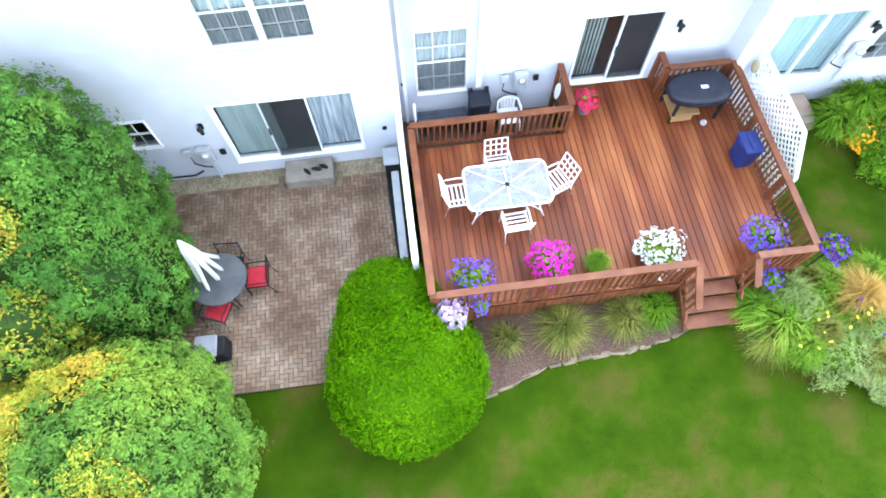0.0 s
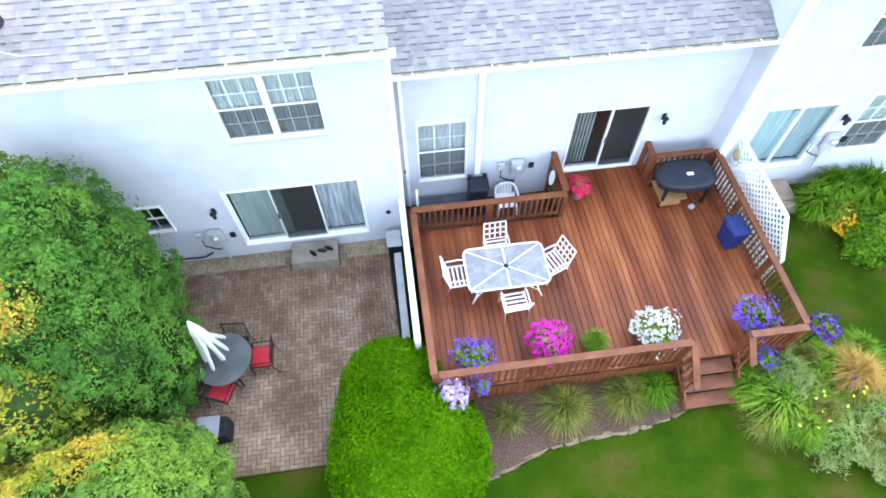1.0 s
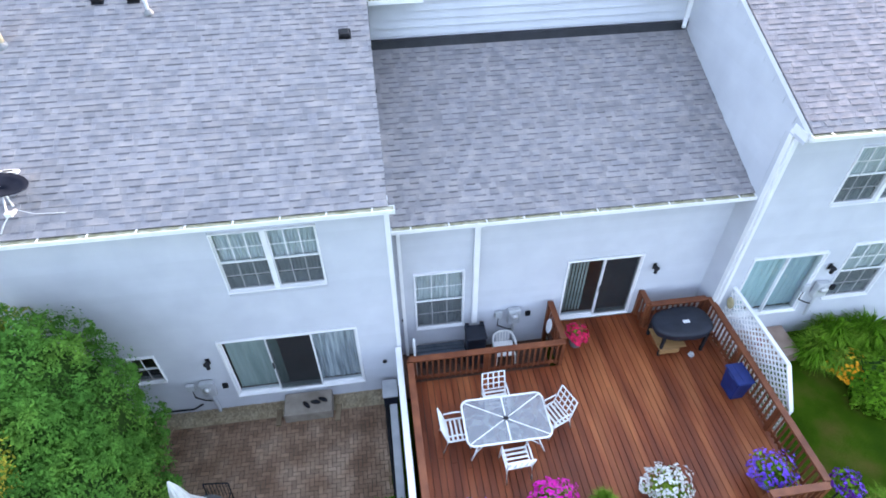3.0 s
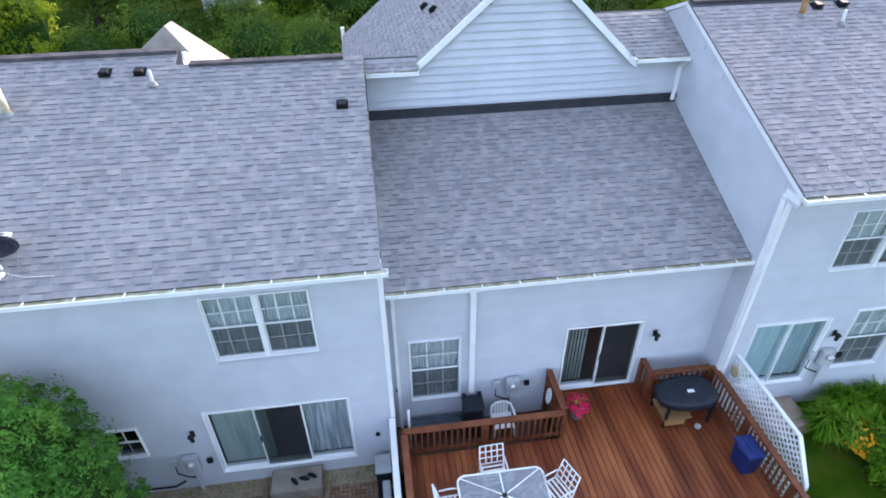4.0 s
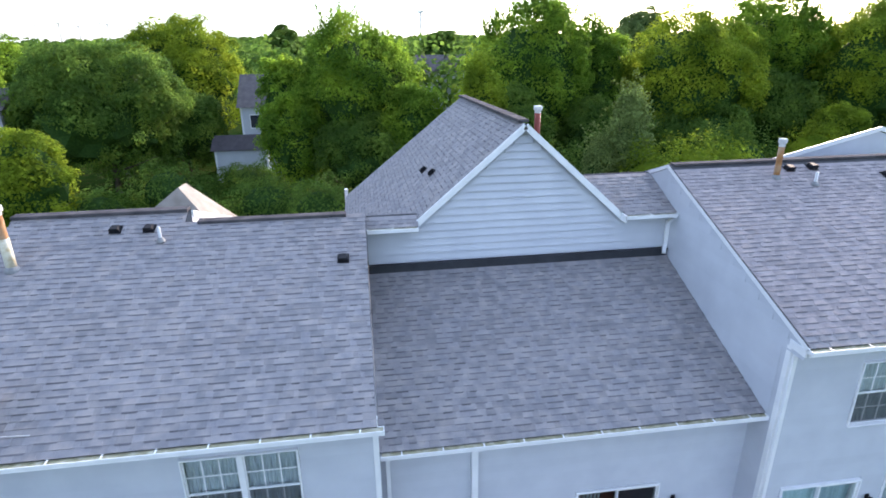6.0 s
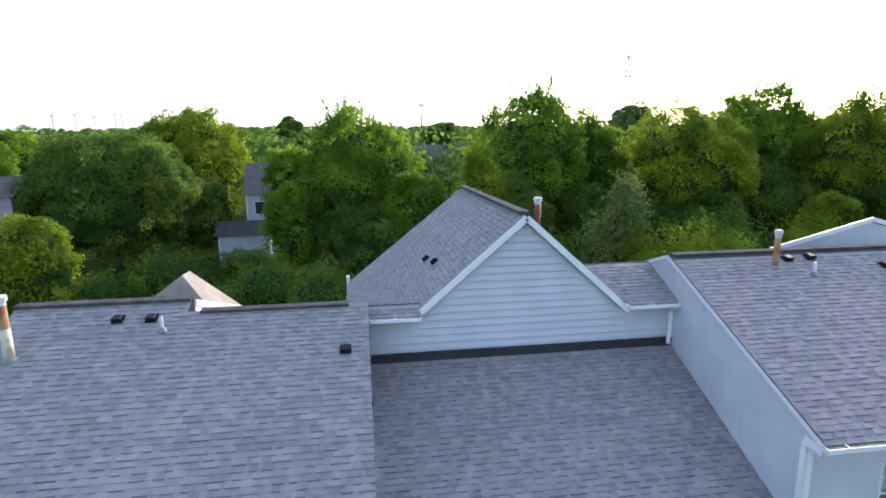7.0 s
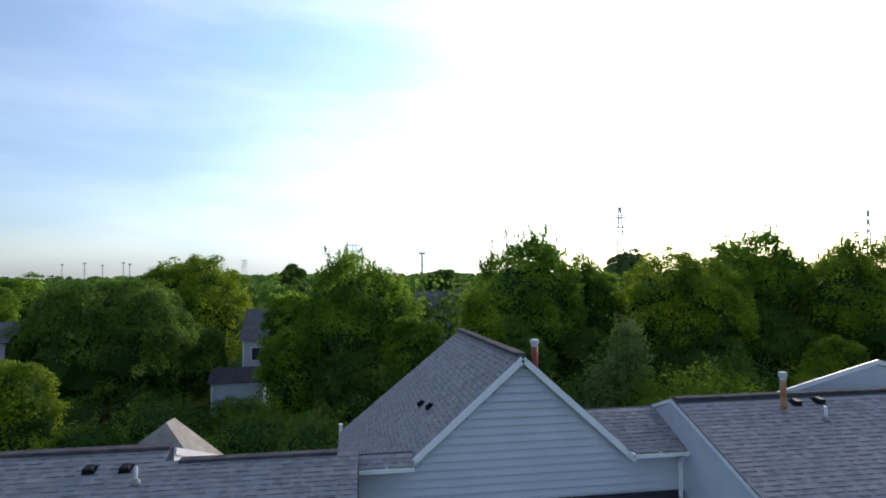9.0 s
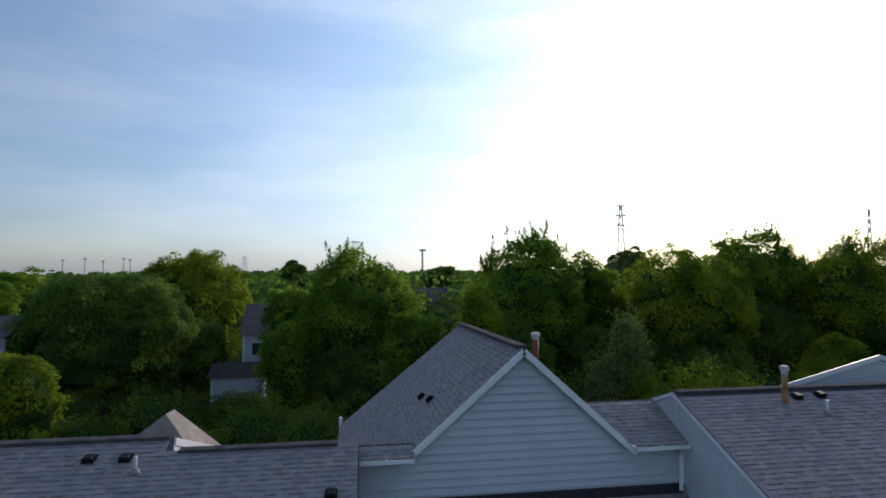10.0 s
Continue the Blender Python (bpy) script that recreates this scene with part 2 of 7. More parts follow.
def quads_mesh(name, centers, normals, sizes, material, parent=None, label="", aspect=0.6, rng=None, fold=0.25):
    """Many small leaves: diamond pairs of triangles, lightly folded."""
    n = len(centers)
    r = rng.normal(size=(n, 3))
    t = np.cross(normals, r)
    t /= np.linalg.norm(t, axis=1)[:, None] + 1e-9
    b = np.cross(normals, t)
    s = sizes[:, None]
    v = np.empty((n, 4, 3))
    v[:, 0], v[:, 2] = centers - t * s * 0.5, centers + t * s * 0.5
    v[:, 1] = centers + b * s * aspect * 0.5 - normals * s * fold * 0.5
    v[:, 3] = centers - b * s * aspect * 0.5 - normals * s * fold * 0.5
    me = bpy.data.meshes.new(name)
    idx = np.arange(n)[:, None] * 4
    tris = np.concatenate([idx + np.array([0, 1, 2]), idx + np.array([0, 2, 3])], 1).reshape(-1)
    me.vertices.add(4 * n)
    me.vertices.foreach_set("co", v.reshape(-1))
    me.loops.add(6 * n)
    me.loops.foreach_set("vertex_index", tris.astype(np.int32))
    me.polygons.add(2 * n)
    me.polygons.foreach_set("loop_start", np.arange(0, 6 * n, 3, dtype=np.int32))
    me.update(calc_edges=True)
    me.validate()
    me.materials.append(material)
    ob = new(name, me)
    ob.parent = parent
    return tagged(ob, label) if label else ob


# ---- ground ----
def ground_z(x, y):
    k = min(1.0, max(0.0, (x + 1.6) / 2.2))
    k = k * k * (3 - 2 * k)
    return -0.32 + 0.27 * k + 0.02 * noise.noise(Vector((x * 0.4, y * 0.4, 0.0)))


def axis_steps(lo, hi, step, far):
    a = [lo + i * step for i in range(int((hi - lo) / step) + 1)]
    out, d, e = [], step, 0.0
    while e < far:
        d *= 1.5
        e += d
        out.append(e)
    return [lo - e for e in reversed(out)] + a + [a[-1] + e for e in out]


gxs, gys = axis_steps(-12, 16, 0.5, 2500), axis_steps(-14, 3, 0.5, 2500)
g_verts = [(x, y, ground_z(x, y)) for y in gys for x in gxs]
g_faces = [(j * len(gxs) + i, j * len(gxs) + i + 1, (j + 1) * len(gxs) + i + 1, (j + 1) * len(gxs) + i) for j in range(len(gys) - 1) for i in range(len(gxs) - 1)]
ground = tagged(big_mesh("ground", g_verts, g_faces, M_LAWN, smooth=True), "green mown lawn with dry patches running round the houses", "lawn", kind="structure")


# ---- houses ----
def sheet(name, x0, x1, y, z0, z1, material, parent, label=""):
    bm = bmesh.new()
    bm.faces.new([bm.verts.new(p) for p in ((x0, y, z0), (x1, y, z0), (x1, y, z1), (x0, y, z1))])
    ob = part(name, bm, material, parent, label)
    ob.visible_shadow = False
    return ob


def wall_cells(x0, x1, z0, z1, holes):
    xs = sorted({x0, x1, *[h[0] for h in holes], *[h[1] for h in holes]})
    zs = sorted({z0, z1, *[h[2] for h in holes], *[h[3] for h in holes]})
    for a, b in zip(xs, xs[1:]):
        for c, d in zip(zs, zs[1:]):
            if not any(h[0] < (a + b) / 2 < h[1] and h[2] < (c + d) / 2 < h[3] for h in holes):
                yield a, b, c, d


def make_curtain(parent, x0, x1, y, z0, z1, material, label, pleat=0.07, deep=0.02):
    """A hanging pleated cloth."""
    n = max(4, int((x1 - x0) / pleat) * 2)
    verts, faces = [], []
    for i in range(n + 1):
        x = x0 + (x1 - x0) * i / n
        yy = y + (deep if i % 2 else -deep) * (0.6 + 0.4 * math.sin(i * 1.7))
        verts += [(x, yy, z0), (x, yy * 0.5 + y * 0.5, z1)]
    for i in range(n):
        faces.append((2 * i, 2 * i + 2, 2 * i + 3, 2 * i + 1))
    return big_mesh("curtain", verts, faces, material, parent, label)


def make_window(house, x0, x1, z0, z1, y, sashes=1, grid=(3, 2), curtains=True, name="window"):
    """Double-hung sashes side by side, in a white frame, the face of the wall at y."""
    F = 0.03
    win = boxes(name, [(x0, x1, y - 0.05, y + 0.1, z1 - F, z1), (x0, x1, y - 0.07, y + 0.1, z0, z0 + F), (x0, x0 + F, y - 0.05, y + 0.1, z0 + F, z1 - F), (x1 - F, x1, y - 0.05, y + 0.1, z0 + F, z1 - F)], M_TRIM, house, "white framed double-hung window with muntins", bevel=0.006)
    w = (x1 - x0 - 2 * F - 0.1 * (sashes - 1)) / sashes
    for s in range(sashes):
        a = x0 + F + s * (w + 0.1)
        b = a + w
        if s:
            boxes("mullion", [(a - 0.1, a, y - 0.04, y + 0.1, z0 + F, z1 - F)], M_TRIM, win)
        zm = (z0 + z1) / 2
        for k, (lo, hi, yy) in enumerate(((zm, z1 - F, y + 0.02), (z0 + F, zm, y + 0.05))):
            boxes("sash", [(a, b, yy - 0.02, yy + 0.02, lo, lo + 0.026), (a, b, yy - 0.02, yy + 0.02, hi - 0.024, hi), (a, a + 0.022, yy - 0.02, yy + 0.02, lo + 0.026, hi - 0.024), (b - 0.022, b, yy - 0.02, yy + 0.02, lo + 0.026, hi - 0.024)], M_TRIM, win)
            bars = [(a + 0.022 + (b - a - 0.044) * i / grid[0] - 0.012, a + 0.022 + (b - a - 0.044) * i / grid[0] + 0.012, yy - 0.014, yy - 0.005, lo + 0.026, hi - 0.024) for i in range(1, grid[0])]
            bars += [(a + 0.022, b - 0.022, yy - 0.013, yy - 0.006, lo + 0.026 + (hi - lo - 0.05) * i / grid[1] - 0.012, lo + 0.026 + (hi - lo - 0.05) * i / grid[1] + 0.012) for i in range(1, grid[1])]
            boxes("muntin", bars, M_TRIM, win)
            pane = sheet("pane", a + 0.022, b - 0.022, yy - 0.002, lo + 0.026, hi - 0.024, M_GLASS, win)
            pane.visible_shadow = False
            if k == 1:
                sheet("insect_screen", a + 0.02, b - 0.02, yy - 0.036, lo + 0.02, hi - 0.02, M_SCREENTHIN, win, "dark insect screen")
        if curtains:
            make_curtain(win, a + 0.01, b - 0.01, y + 0.115, z0 + 0.32, z1 - 0.08, M_SHEER, "sheer pale curtain")
            make_curtain(win, a + 0.01, b - 0.01, y + 0.125, z0 + 0.02, z0 + 0.30, M_SHEER, "sheer pale cafe curtain", 0.16, 0.03)
    return win


def make_slider(house, x0, x1, z0, z1, y, leaves, blinds, name="sliding_door", cloth=None):
    """A sliding glass door; leaves: for each one, 'glass' or 'screen'; blinds: leaves with hanging slats behind."""
    door = boxes(name, [(x0, x1, y - 0.05, y + 0.12, z1 - 0.05, z1), (x0, x1, y - 0.07, y + 0.12, z0, z0 + 0.035), (x0, x0 + 0.04, y - 0.05, y + 0.12, z0 + 0.035, z1 - 0.05), (x1 - 0.04, x1, y - 0.05, y + 0.12, z0 + 0.035, z1 - 0.05)], M_TRIM, house, "white framed sliding glass door", bevel=0.006)
    n = len(leaves)
    w = (x1 - x0 - 0.10) / n
    for i, kind in enumerate(leaves):
        a, b = x0 + 0.05 + i * w - (0.02 if i else 0), x0 + 0.05 + (i + 1) * w + (0.02 if i < n - 1 else 0)
        yy = y + (0.0 if i % 2 else 0.05)
        boxes("leaf", [(a, b, yy - 0.02, yy + 0.02, z0 + 0.035, z0 + 0.085), (a, b, yy - 0.02, yy + 0.02, z1 - 0.095, z1 - 0.05), (a, a + 0.035, yy - 0.02, yy + 0.02, z0 + 0.085, z1 - 0.095), (b - 0.035, b, yy - 0.02, yy + 0.02, z0 + 0.085, z1 - 0.095)], M_TRIM, door)
        p = sheet("pane", a + 0.035, b - 0.035, yy, z0 + 0.085, z1 - 0.095, M_GLASS if kind == "glass" else M_GLASSDARK, door)
        p.visible_shadow = False
        if kind == "screen":
            sheet("insect_screen", a + 0.03, b - 0.03, yy - 0.032, z0 + 0.07, z1 - 0.08, M_SCREENTHIN, door, "dark insect screen")
        if kind == "screen":
            boxes("handle", [(a + 0.012, a + 0.038, yy - 0.06, yy - 0.02, z0 + 0.95, z0 + 1.15)], M_BLACK, door, "black pull handle")
        if cloth and i in cloth:
            make_curtain(door, a + 0.02, min(b + 0.16, x1 + 0.1), y + 0.2, z0 + 0.05, z1 - 0.08, cloth[i], "hanging curtain", 0.12, 0.01 if cloth[i] is M_SAGE else 0.03)
        if i in blinds:
            for k in range(int(0.66 * (b - a) / 0.085)):
                bm = bmesh.new()
                xx = a + 0.06 + k * 0.085
                bar(bm, (xx, y + 0.2, z0 + 0.08), (xx, y + 0.2, z1 - 0.1), 0.05, 0.006, up=(0.5, 1, 0))
                part("blind_slat", bm, M_SLAT, door)
    return door


def screen_mat(name, see):
    m = bpy.data.materials.new(name)
    m.use_nodes = True
    n, l = m.node_tree.nodes, m.node_tree.links
    mx, tr, b = n.new("ShaderNodeMixShader"), n.new("ShaderNodeBsdfTransparent"), n["Principled BSDF"]
    b.inputs["Base Color"].default_value, b.inputs["Roughness"].default_value = (0.03, 0.03, 0.035, 1), 0.8
    mx.inputs[0].default_value = see
    l.new(b.outputs[0], mx.inputs[1])
    l.new(tr.outputs[0], mx.inputs[2])
    l.new(mx.outputs[0], n["Material Output"].inputs["Surface"])
    return m


M_SCREENTHIN = screen_mat("insect_mesh", 0.55)
BOARDS, SHINGLES = [], []  # laid at the end: (parent, x, y, z, length), and roof planes


def make_wall(house, x0, x1, z0, z1, y, holes, lap=0.19):
    """A wall that faces -y, with through openings; its siding boards are laid later."""
    bm = bmesh.new()
    for a, b, c, d in wall_cells(x0, x1, z0, z1, holes):
        bx(bm, a, b, y + 0.02, y + 0.2, c, d)
    bmesh.ops.remove_doubles(bm, verts=bm.verts[:], dist=0.0001)
    wall = part("wall", bm, M_SIDING, house, "white horizontal vinyl lap siding")
    z = z0
    while z < z1 - 0.02:
        h = min(lap, z1 - z)
        cuts = sorted((h2[0], h2[1]) for h2 in holes if h2[2] < z + h - 0.01 and h2[3] > z + 0.01)
        a = x0
        for c, d in cuts + [(x1, x1)]:
            if c - a > 0.03:
                BOARDS.append((wall, a, y, z, min(c, x1) - a, h))
            a = max(a, d)
        z += lap
    return wall


def make_gutter(house, x0, x1, y, z, depth=0.13):
    """A white box gutter under the eave; y is its outer lip."""
    g = boxes("gutter", [(x0, x1, y, y + 0.015, z - 0.088, z), (x0, x1, y + 0.015, y + depth, z - 0.088, z - 0.074), (x0, x1, y + depth, y + depth + 0.012, z - 0.105, z), (x0, x0 + 0.012, y + 0.015, y + depth, z - 0.074, z), (x1 - 0.012, x1, y + 0.015, y + depth, z - 0.074, z)], M_TRIM, house, "white metal gutter with debris in it")
    boxes("debris", [(x0 + 0.02, x1 - 0.02, y + 0.016, y + depth - 0.002, z - 0.07, z - 0.012)], M_GUTTERMOSS, g, "mossy leaf litter")
    n = int((x1 - x0) / 0.75)
    for i in range(n):
        xs = x0 + (i + 0.5) * (x1 - x0) / n
        boxes("gutter_strap", [(xs - 0.012, xs + 0.012, y - 0.004, y + depth, z + 0.001, z + 0.012)], M_TRIM, g)
    return g


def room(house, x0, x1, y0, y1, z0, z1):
    """Plain inner walls behind the openings, coloured dark for an unlit room."""
    return boxes("room", [(x0, x1, y1, y1 + 0.05, z0, z1), (x0, x0 + 0.05, y0, y1, z0, z1), (x1 - 0.05, x1, y0, y1, z0, z1), (x0, x1, y0, y1, z0 - 0.05, z0), (x0, x1, y0, y1, z1, z1 + 0.05)], M_ROOM, house, "plain inner walls, dimness put into their colour")


def roof_slab(house, corners, thick=0.12, label="grey asphalt shingle roof"):
    bm = bmesh.new()
    top = [bm.verts.new(c) for c in corners]
    low = [bm.verts.new((c[0], c[1], c[2] - thick)) for c in corners]
    bm.faces.new(top)
    bm.faces.new(low[::-1])
    n = len(corners)
    for i in range(n):
        bm.faces.new((top[i], low[i], low[(i + 1) % n], top[(i + 1) % n]))
    bmesh.ops.recalc_face_normals(bm, faces=bm.faces[:])
    return part("roof", bm, M_ROOFBED, house, label)


def tri_wall(house, pts, thick, name="gable_wall", material=None):
    """An upright polygon facing -y, given by (x, z) pairs and y in pts[0]."""
    y, poly = pts
    bm = bmesh.new()
    a = [bm.verts.new((x, y, z)) for x, z in poly]
    b = [bm.verts.new((x, y + thick, z)) for x, z in poly]
    bm.faces.new(a[::-1])
    bm.faces.new(b)
    n = len(poly)
    for i in range(n):
        bm.faces.new((a[i], b[i], b[(i + 1) % n], a[(i + 1) % n]))
    bmesh.ops.recalc_face_normals(bm, faces=bm.faces[:])
    return part(name, bm, material or M_SIDING, house)


def grown(h, k=0.045):
    return (h[0] - k, h[1] + k, h[2] - k, h[3] + k)


LX0, LX1 = -8.25, -0.40      # left house
RX0, RX1 = 7.50, 15.6        # right house
L_EAVE, L_SLOPE = 6.04, 0.41
YB = 0.80

# left house
house_l = thing("townhouse", (0, 0, 0), "white two-storey townhouse with grey shingle roof beside the patio", "house", "row of townhouses")
holes_l = [grown(h) for h in [(-3.73, -1.83, 3.88, 5.39), (-4.42, -1.40, 0.26, 2.29), (-6.47, -5.90, 1.18, 2.04)]]
make_wall(house_l, LX0, LX1, -0.3, 5.92, 0.0, holes_l)
make_window(house_l, *holes_l[0], 0.0, sashes=2, grid=(3, 2))
make_slider(house_l, *holes_l[1], 0.0, ("glass", "screen", "glass"), (), cloth={0: M_SAGE, 2: M_BLUEGREY})
make_window(house_l, *holes_l[2], 0.0, grid=(2, 1), curtains=False)
boxes("side_wall", [(LX1 - 0.2, LX1, 0.2, 9.5, -0.3, 5.9), (LX0, LX0 + 0.2, 0.2, 9.5, -0.3, 5.9), (LX0, LX1, 9.5, 9.7, -0.3, 5.9)], M_SIDING, house_l)
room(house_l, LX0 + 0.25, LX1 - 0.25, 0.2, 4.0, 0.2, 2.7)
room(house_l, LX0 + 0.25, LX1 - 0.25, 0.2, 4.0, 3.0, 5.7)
lz = lambda y: L_EAVE + L_SLOPE * (y + 0.42)
roof_l = roof_slab(house_l, [(LX0 - 0.05, -0.42, lz(-0.42)), (LX1, -0.42, lz(-0.42)), (LX1, 4.81, lz(4.81)), (-4.33, 4.81, lz(4.81)), (-4.45, 5.25, lz(5.25)), (LX0 - 0.05, 5.25, lz(5.25))])
roof_slab(house_l, [(LX0 - 0.05, 5.25, lz(5.25)), (-4.45, 5.25, lz(5.25)), (-4.45, 10.0, 6.66), (LX0 - 0.05, 10.0, 6.66)])
roof_slab(house_l, [(-4.44, 4.81, lz(4.81)), (LX1, 4.81, lz(4.81)), (LX1, 10.0, 5.6), (-4.44, 10.0, 5.6)])
bm = bmesh.new()
v = [bm.verts.new((x, y, z)) for x in (-4.60, -4.42) for y, z in ((5.0, 8.16), (5.25, 8.30), (9.7, 6.70), (9.7, 5.4), (5.0, 7.6))]
for f in ((4, 3, 2, 1, 0), (5, 6, 7, 8, 9), (0, 1, 6, 5), (1, 2, 7, 6), (2, 3, 8, 7), (3, 4, 9, 8), (4, 0, 5, 9)):
    bm.faces.new([v[i] for i in f])
part("side_wall", bm, M_TRIM, house_l, "white side wall between the stepped roofs")
bm = bmesh.new()
bar(bm, (-4.42, 5.2, 8.28), (-4.42, 9.7, 6.71), 0.06, 0.16)
part("rake_board", bm, M_TRIM, house_l, "white rake trim board")
make_gutter(house_l, LX0 - 0.05, LX1 + 0.12, -0.55, L_EAVE - 0.01)
boxes("soffit", [(LX0, LX1, -0.42, 0.02, 5.88, 5.9), (LX0, LX1 + 0.02, -0.42, -0.40, 5.87, 6.0)], M_TRIM, house_l, "white fascia and soffit")
boxes("corner_board", [(LX1 - 0.09, LX1 + 0.012, -0.03, 0.09, -0.3, 5.88)], M_TRIM, house_l, "white corner board")
boxes("ridge_cap", [(-8.3, -4.5, 5.12, 5.4, lz(5.25) - 0.02, lz(5.25) + 0.05), (-4.2, -0.85, 4.7, 4.95, lz(4.81) - 0.03, lz(4.81) + 0.04)], M_RIDGE, house_l, "dark ridge vent cap")

# middle house
house_m = thing("townhouse", (0, 0, 0), "white townhouse with low rear roof, tall gable and a deck", "house", "row of townhouses")
holes_m = [grown(h) for h in [(0.08, 1.21, 1.04, 2.93), (3.79, 5.61, 0.81, 2.86)]]
make_wall(house_m, LX1 + 0.012, RX0, -0.3, 4.72, YB, holes_m)
make_window(house_m, *holes_m[0], YB, grid=(3, 2))
make_slider(house_m, *holes_m[1], YB, ("glass", "screen"), (0,))
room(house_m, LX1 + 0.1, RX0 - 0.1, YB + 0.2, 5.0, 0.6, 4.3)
M_EAVE, M_SLOPE = 4.83, 0.395
mz = lambda y: M_EAVE + M_SLOPE * (y - 0.38)
roof_m = roof_slab(house_m, [(LX1 + 0.01, 0.38, mz(0.38)), (RX0, 0.38, mz(0.38)), (RX0, 4.98, mz(4.98)), (LX1 + 0.01, 4.98, mz(4.98))])
make_gutter(house_m, LX1 + 0.03, RX0 - 0.01, 0.25, M_EAVE - 0.01)
boxes("soffit", [(LX1 + 0.02, RX0, 0.38, YB + 0.02, 4.67, 4.69), (LX1 + 0.02, RX0, 0.38, 0.40, 4.66, 4.79)], M_TRIM, house_m, "white fascia and soffit")
boxes("flashing", [(LX1 + 0.02, RX0, 4.84, 4.98, mz(4.86) - 0.02, mz(4.98) + 0.14)], M_FLASH, house_m, "dark flashing along the upper wall")
YF, GL, GR, GP, ZG, ZP = 4.98, 0.75, 6.08, 3.48, 7.83, 10.18
G_VIEWTILT = 0.025                # the tall ridge's far end is lowered to fit the camera's view
upper = boxes("upper_wall", [(LX1 + 0.01, RX0, YF + 0.02, YF + 0.2, 6.4, 7.80)], M_SIDING, house_m)
gable = tri_wall(house_m, (YF + 0.02, [(GL + 0.1, 7.80), (GR - 0.1, 7.80), (GP, ZP - 0.16)]), 0.2)
z = 6.66
while z < ZP - 0.2:
    if z + 0.1 < 7.72:
        BOARDS.append((upper, LX1 + 0.02, YF, z, RX0 - LX1 - 0.03, 0.19))
    else:
        k = (ZP - 0.2 - z) / (ZP - 0.2 - 7.72)
        hw = (GR - GL) / 2 * min(1.0, k) - 0.1
        if hw > 0.05:
            BOARDS.append((gable, GP - hw, YF, z, 2 * hw, 0.19))
    z += 0.19
YBACK = 13.6
GS = (ZP - ZG) / (GP - GL)
gx0 = -1.15
gz = lambda x, y: ZP - GS * abs(GP - x) - G_VIEWTILT * (y - YF + 0.15)
roof_gl = roof_slab(house_m, [(x, y, gz(x, y)) for x, y in ((GL, YF - 0.15), (GP, YF - 0.15), (GP, YBACK), (gx0, YBACK + 1.3), (gx0, 5.12), (GL, 5.12))])
roof_slab(house_m, [(GP, YF - 0.15, ZP), (GR, YF - 0.15, ZG), (GR, YBACK, ZG - 0.22), (GP, YBACK, gz(GP, YBACK))])
for side, a, b in (("l", GL, GP), ("r", GR, GP)):
    bm = bmesh.new()
    ext = 0.09 if a > b else -0.09
    bar(bm, (a + ext, YF - 0.165, ZG - 0.065 - 0.078), (b, YF - 0.165, ZP - 0.065), 0.03, 0.15, up=(0, 0, 1))
    part("rake_board", bm, M_TRIM, house_m, "white rake trim board")
WZ = 7.84
wz = lambda y: WZ + 0.41 * (y - 4.63)
roof_wl = roof_slab(house_m, [(LX1 + 0.01, 4.63, WZ), (GL + 0.1, 4.63, WZ), (GL + 0.12, 5.1, wz(5.1)), (LX1 + 0.01, 5.1, wz(5.1))])
roof_wr = roof_slab(house_m, [(GR + 0.02, 4.63, WZ), (RX0, 4.63, WZ), (RX0, 6.32, wz(6.32)), (GR - 1.5, 6.32, wz(6.32)), (GR + 0.02, 4.84, wz(4.84))])
make_gutter(house_m, LX1 + 0.02, GL + 0.1, 4.5, WZ)
boxes("eave_return", [(GR - 0.01, GR + 0.02, 4.5, 4.83, WZ - 0.17, WZ + 0.02)], M_TRIM, house_m, "white trim at the eave's end")
make_gutter(house_m, GR - 0.02, RX0 - 0.03, 4.5, WZ)

# right house
house_r = thing("townhouse", (0, 0, 0), "white two-storey townhouse with grey shingle roof beyond the lattice", "house", "row of townhouses")
YR = 0.12
holes_r = [grown(h) for h in [(8.07, 9.89, 0.95, 2.98), (9.23, 11.29, 4.53, 5.97), (10.58, 11.77, 1.29, 3.12)]]
make_wall(house_r, RX0, RX1, -0.3, 6.54, YR, holes_r)
make_slider(house_r, *holes_r[0], YR, ("glass", "glass"), (), cloth={0: M_AQUA, 1: M_GREYAQUA})
make_window(house_r, *holes_r[1], YR, sashes=2, grid=(3, 2))
make_window(house_r, *holes_r[2], YR, grid=(3, 2))
room(house_r, RX0 + 0.25, RX1 - 0.25, YR + 0.2, 4.5, 0.6, 3.4)
room(house_r, RX0 + 0.25, RX1 - 0.25, YR + 0.2, 4.5, 3.7, 6.3)
R_EAVE, R_SLOPE, R_Y0, R_TOP = 6.71, 0.393, -0.30, 5.33
rz = lambda y: R_EAVE + R_SLOPE * (y - R_Y0)
bm = bmesh.new()
prof = [(YR + 0.2, -0.3), (YR + 0.2, 6.5), (R_Y0 + 0.04, 6.5), (R_Y0 + 0.04, 6.62), (R_TOP, rz(R_TOP) - 0.1), (10.5, 6.8), (10.5, -0.3)]
a = [bm.verts.new((RX0, y, z)) for y, z in prof]
b = [bm.verts.new((RX0 + 0.2, y, z)) for y, z in prof]
bm.faces.new(a)
bm.faces.new(b[::-1])
for i in range(len(prof)):
    bm.faces.new((a[i], b[i], b[(i + 1) % len(prof)], a[(i + 1) % len(prof)]))
bmesh.ops.recalc_face_normals(bm, faces=bm.faces[:])
side_r = part("side_wall", bm, M_SIDING, house_r, "white lap-sided gable end wall")
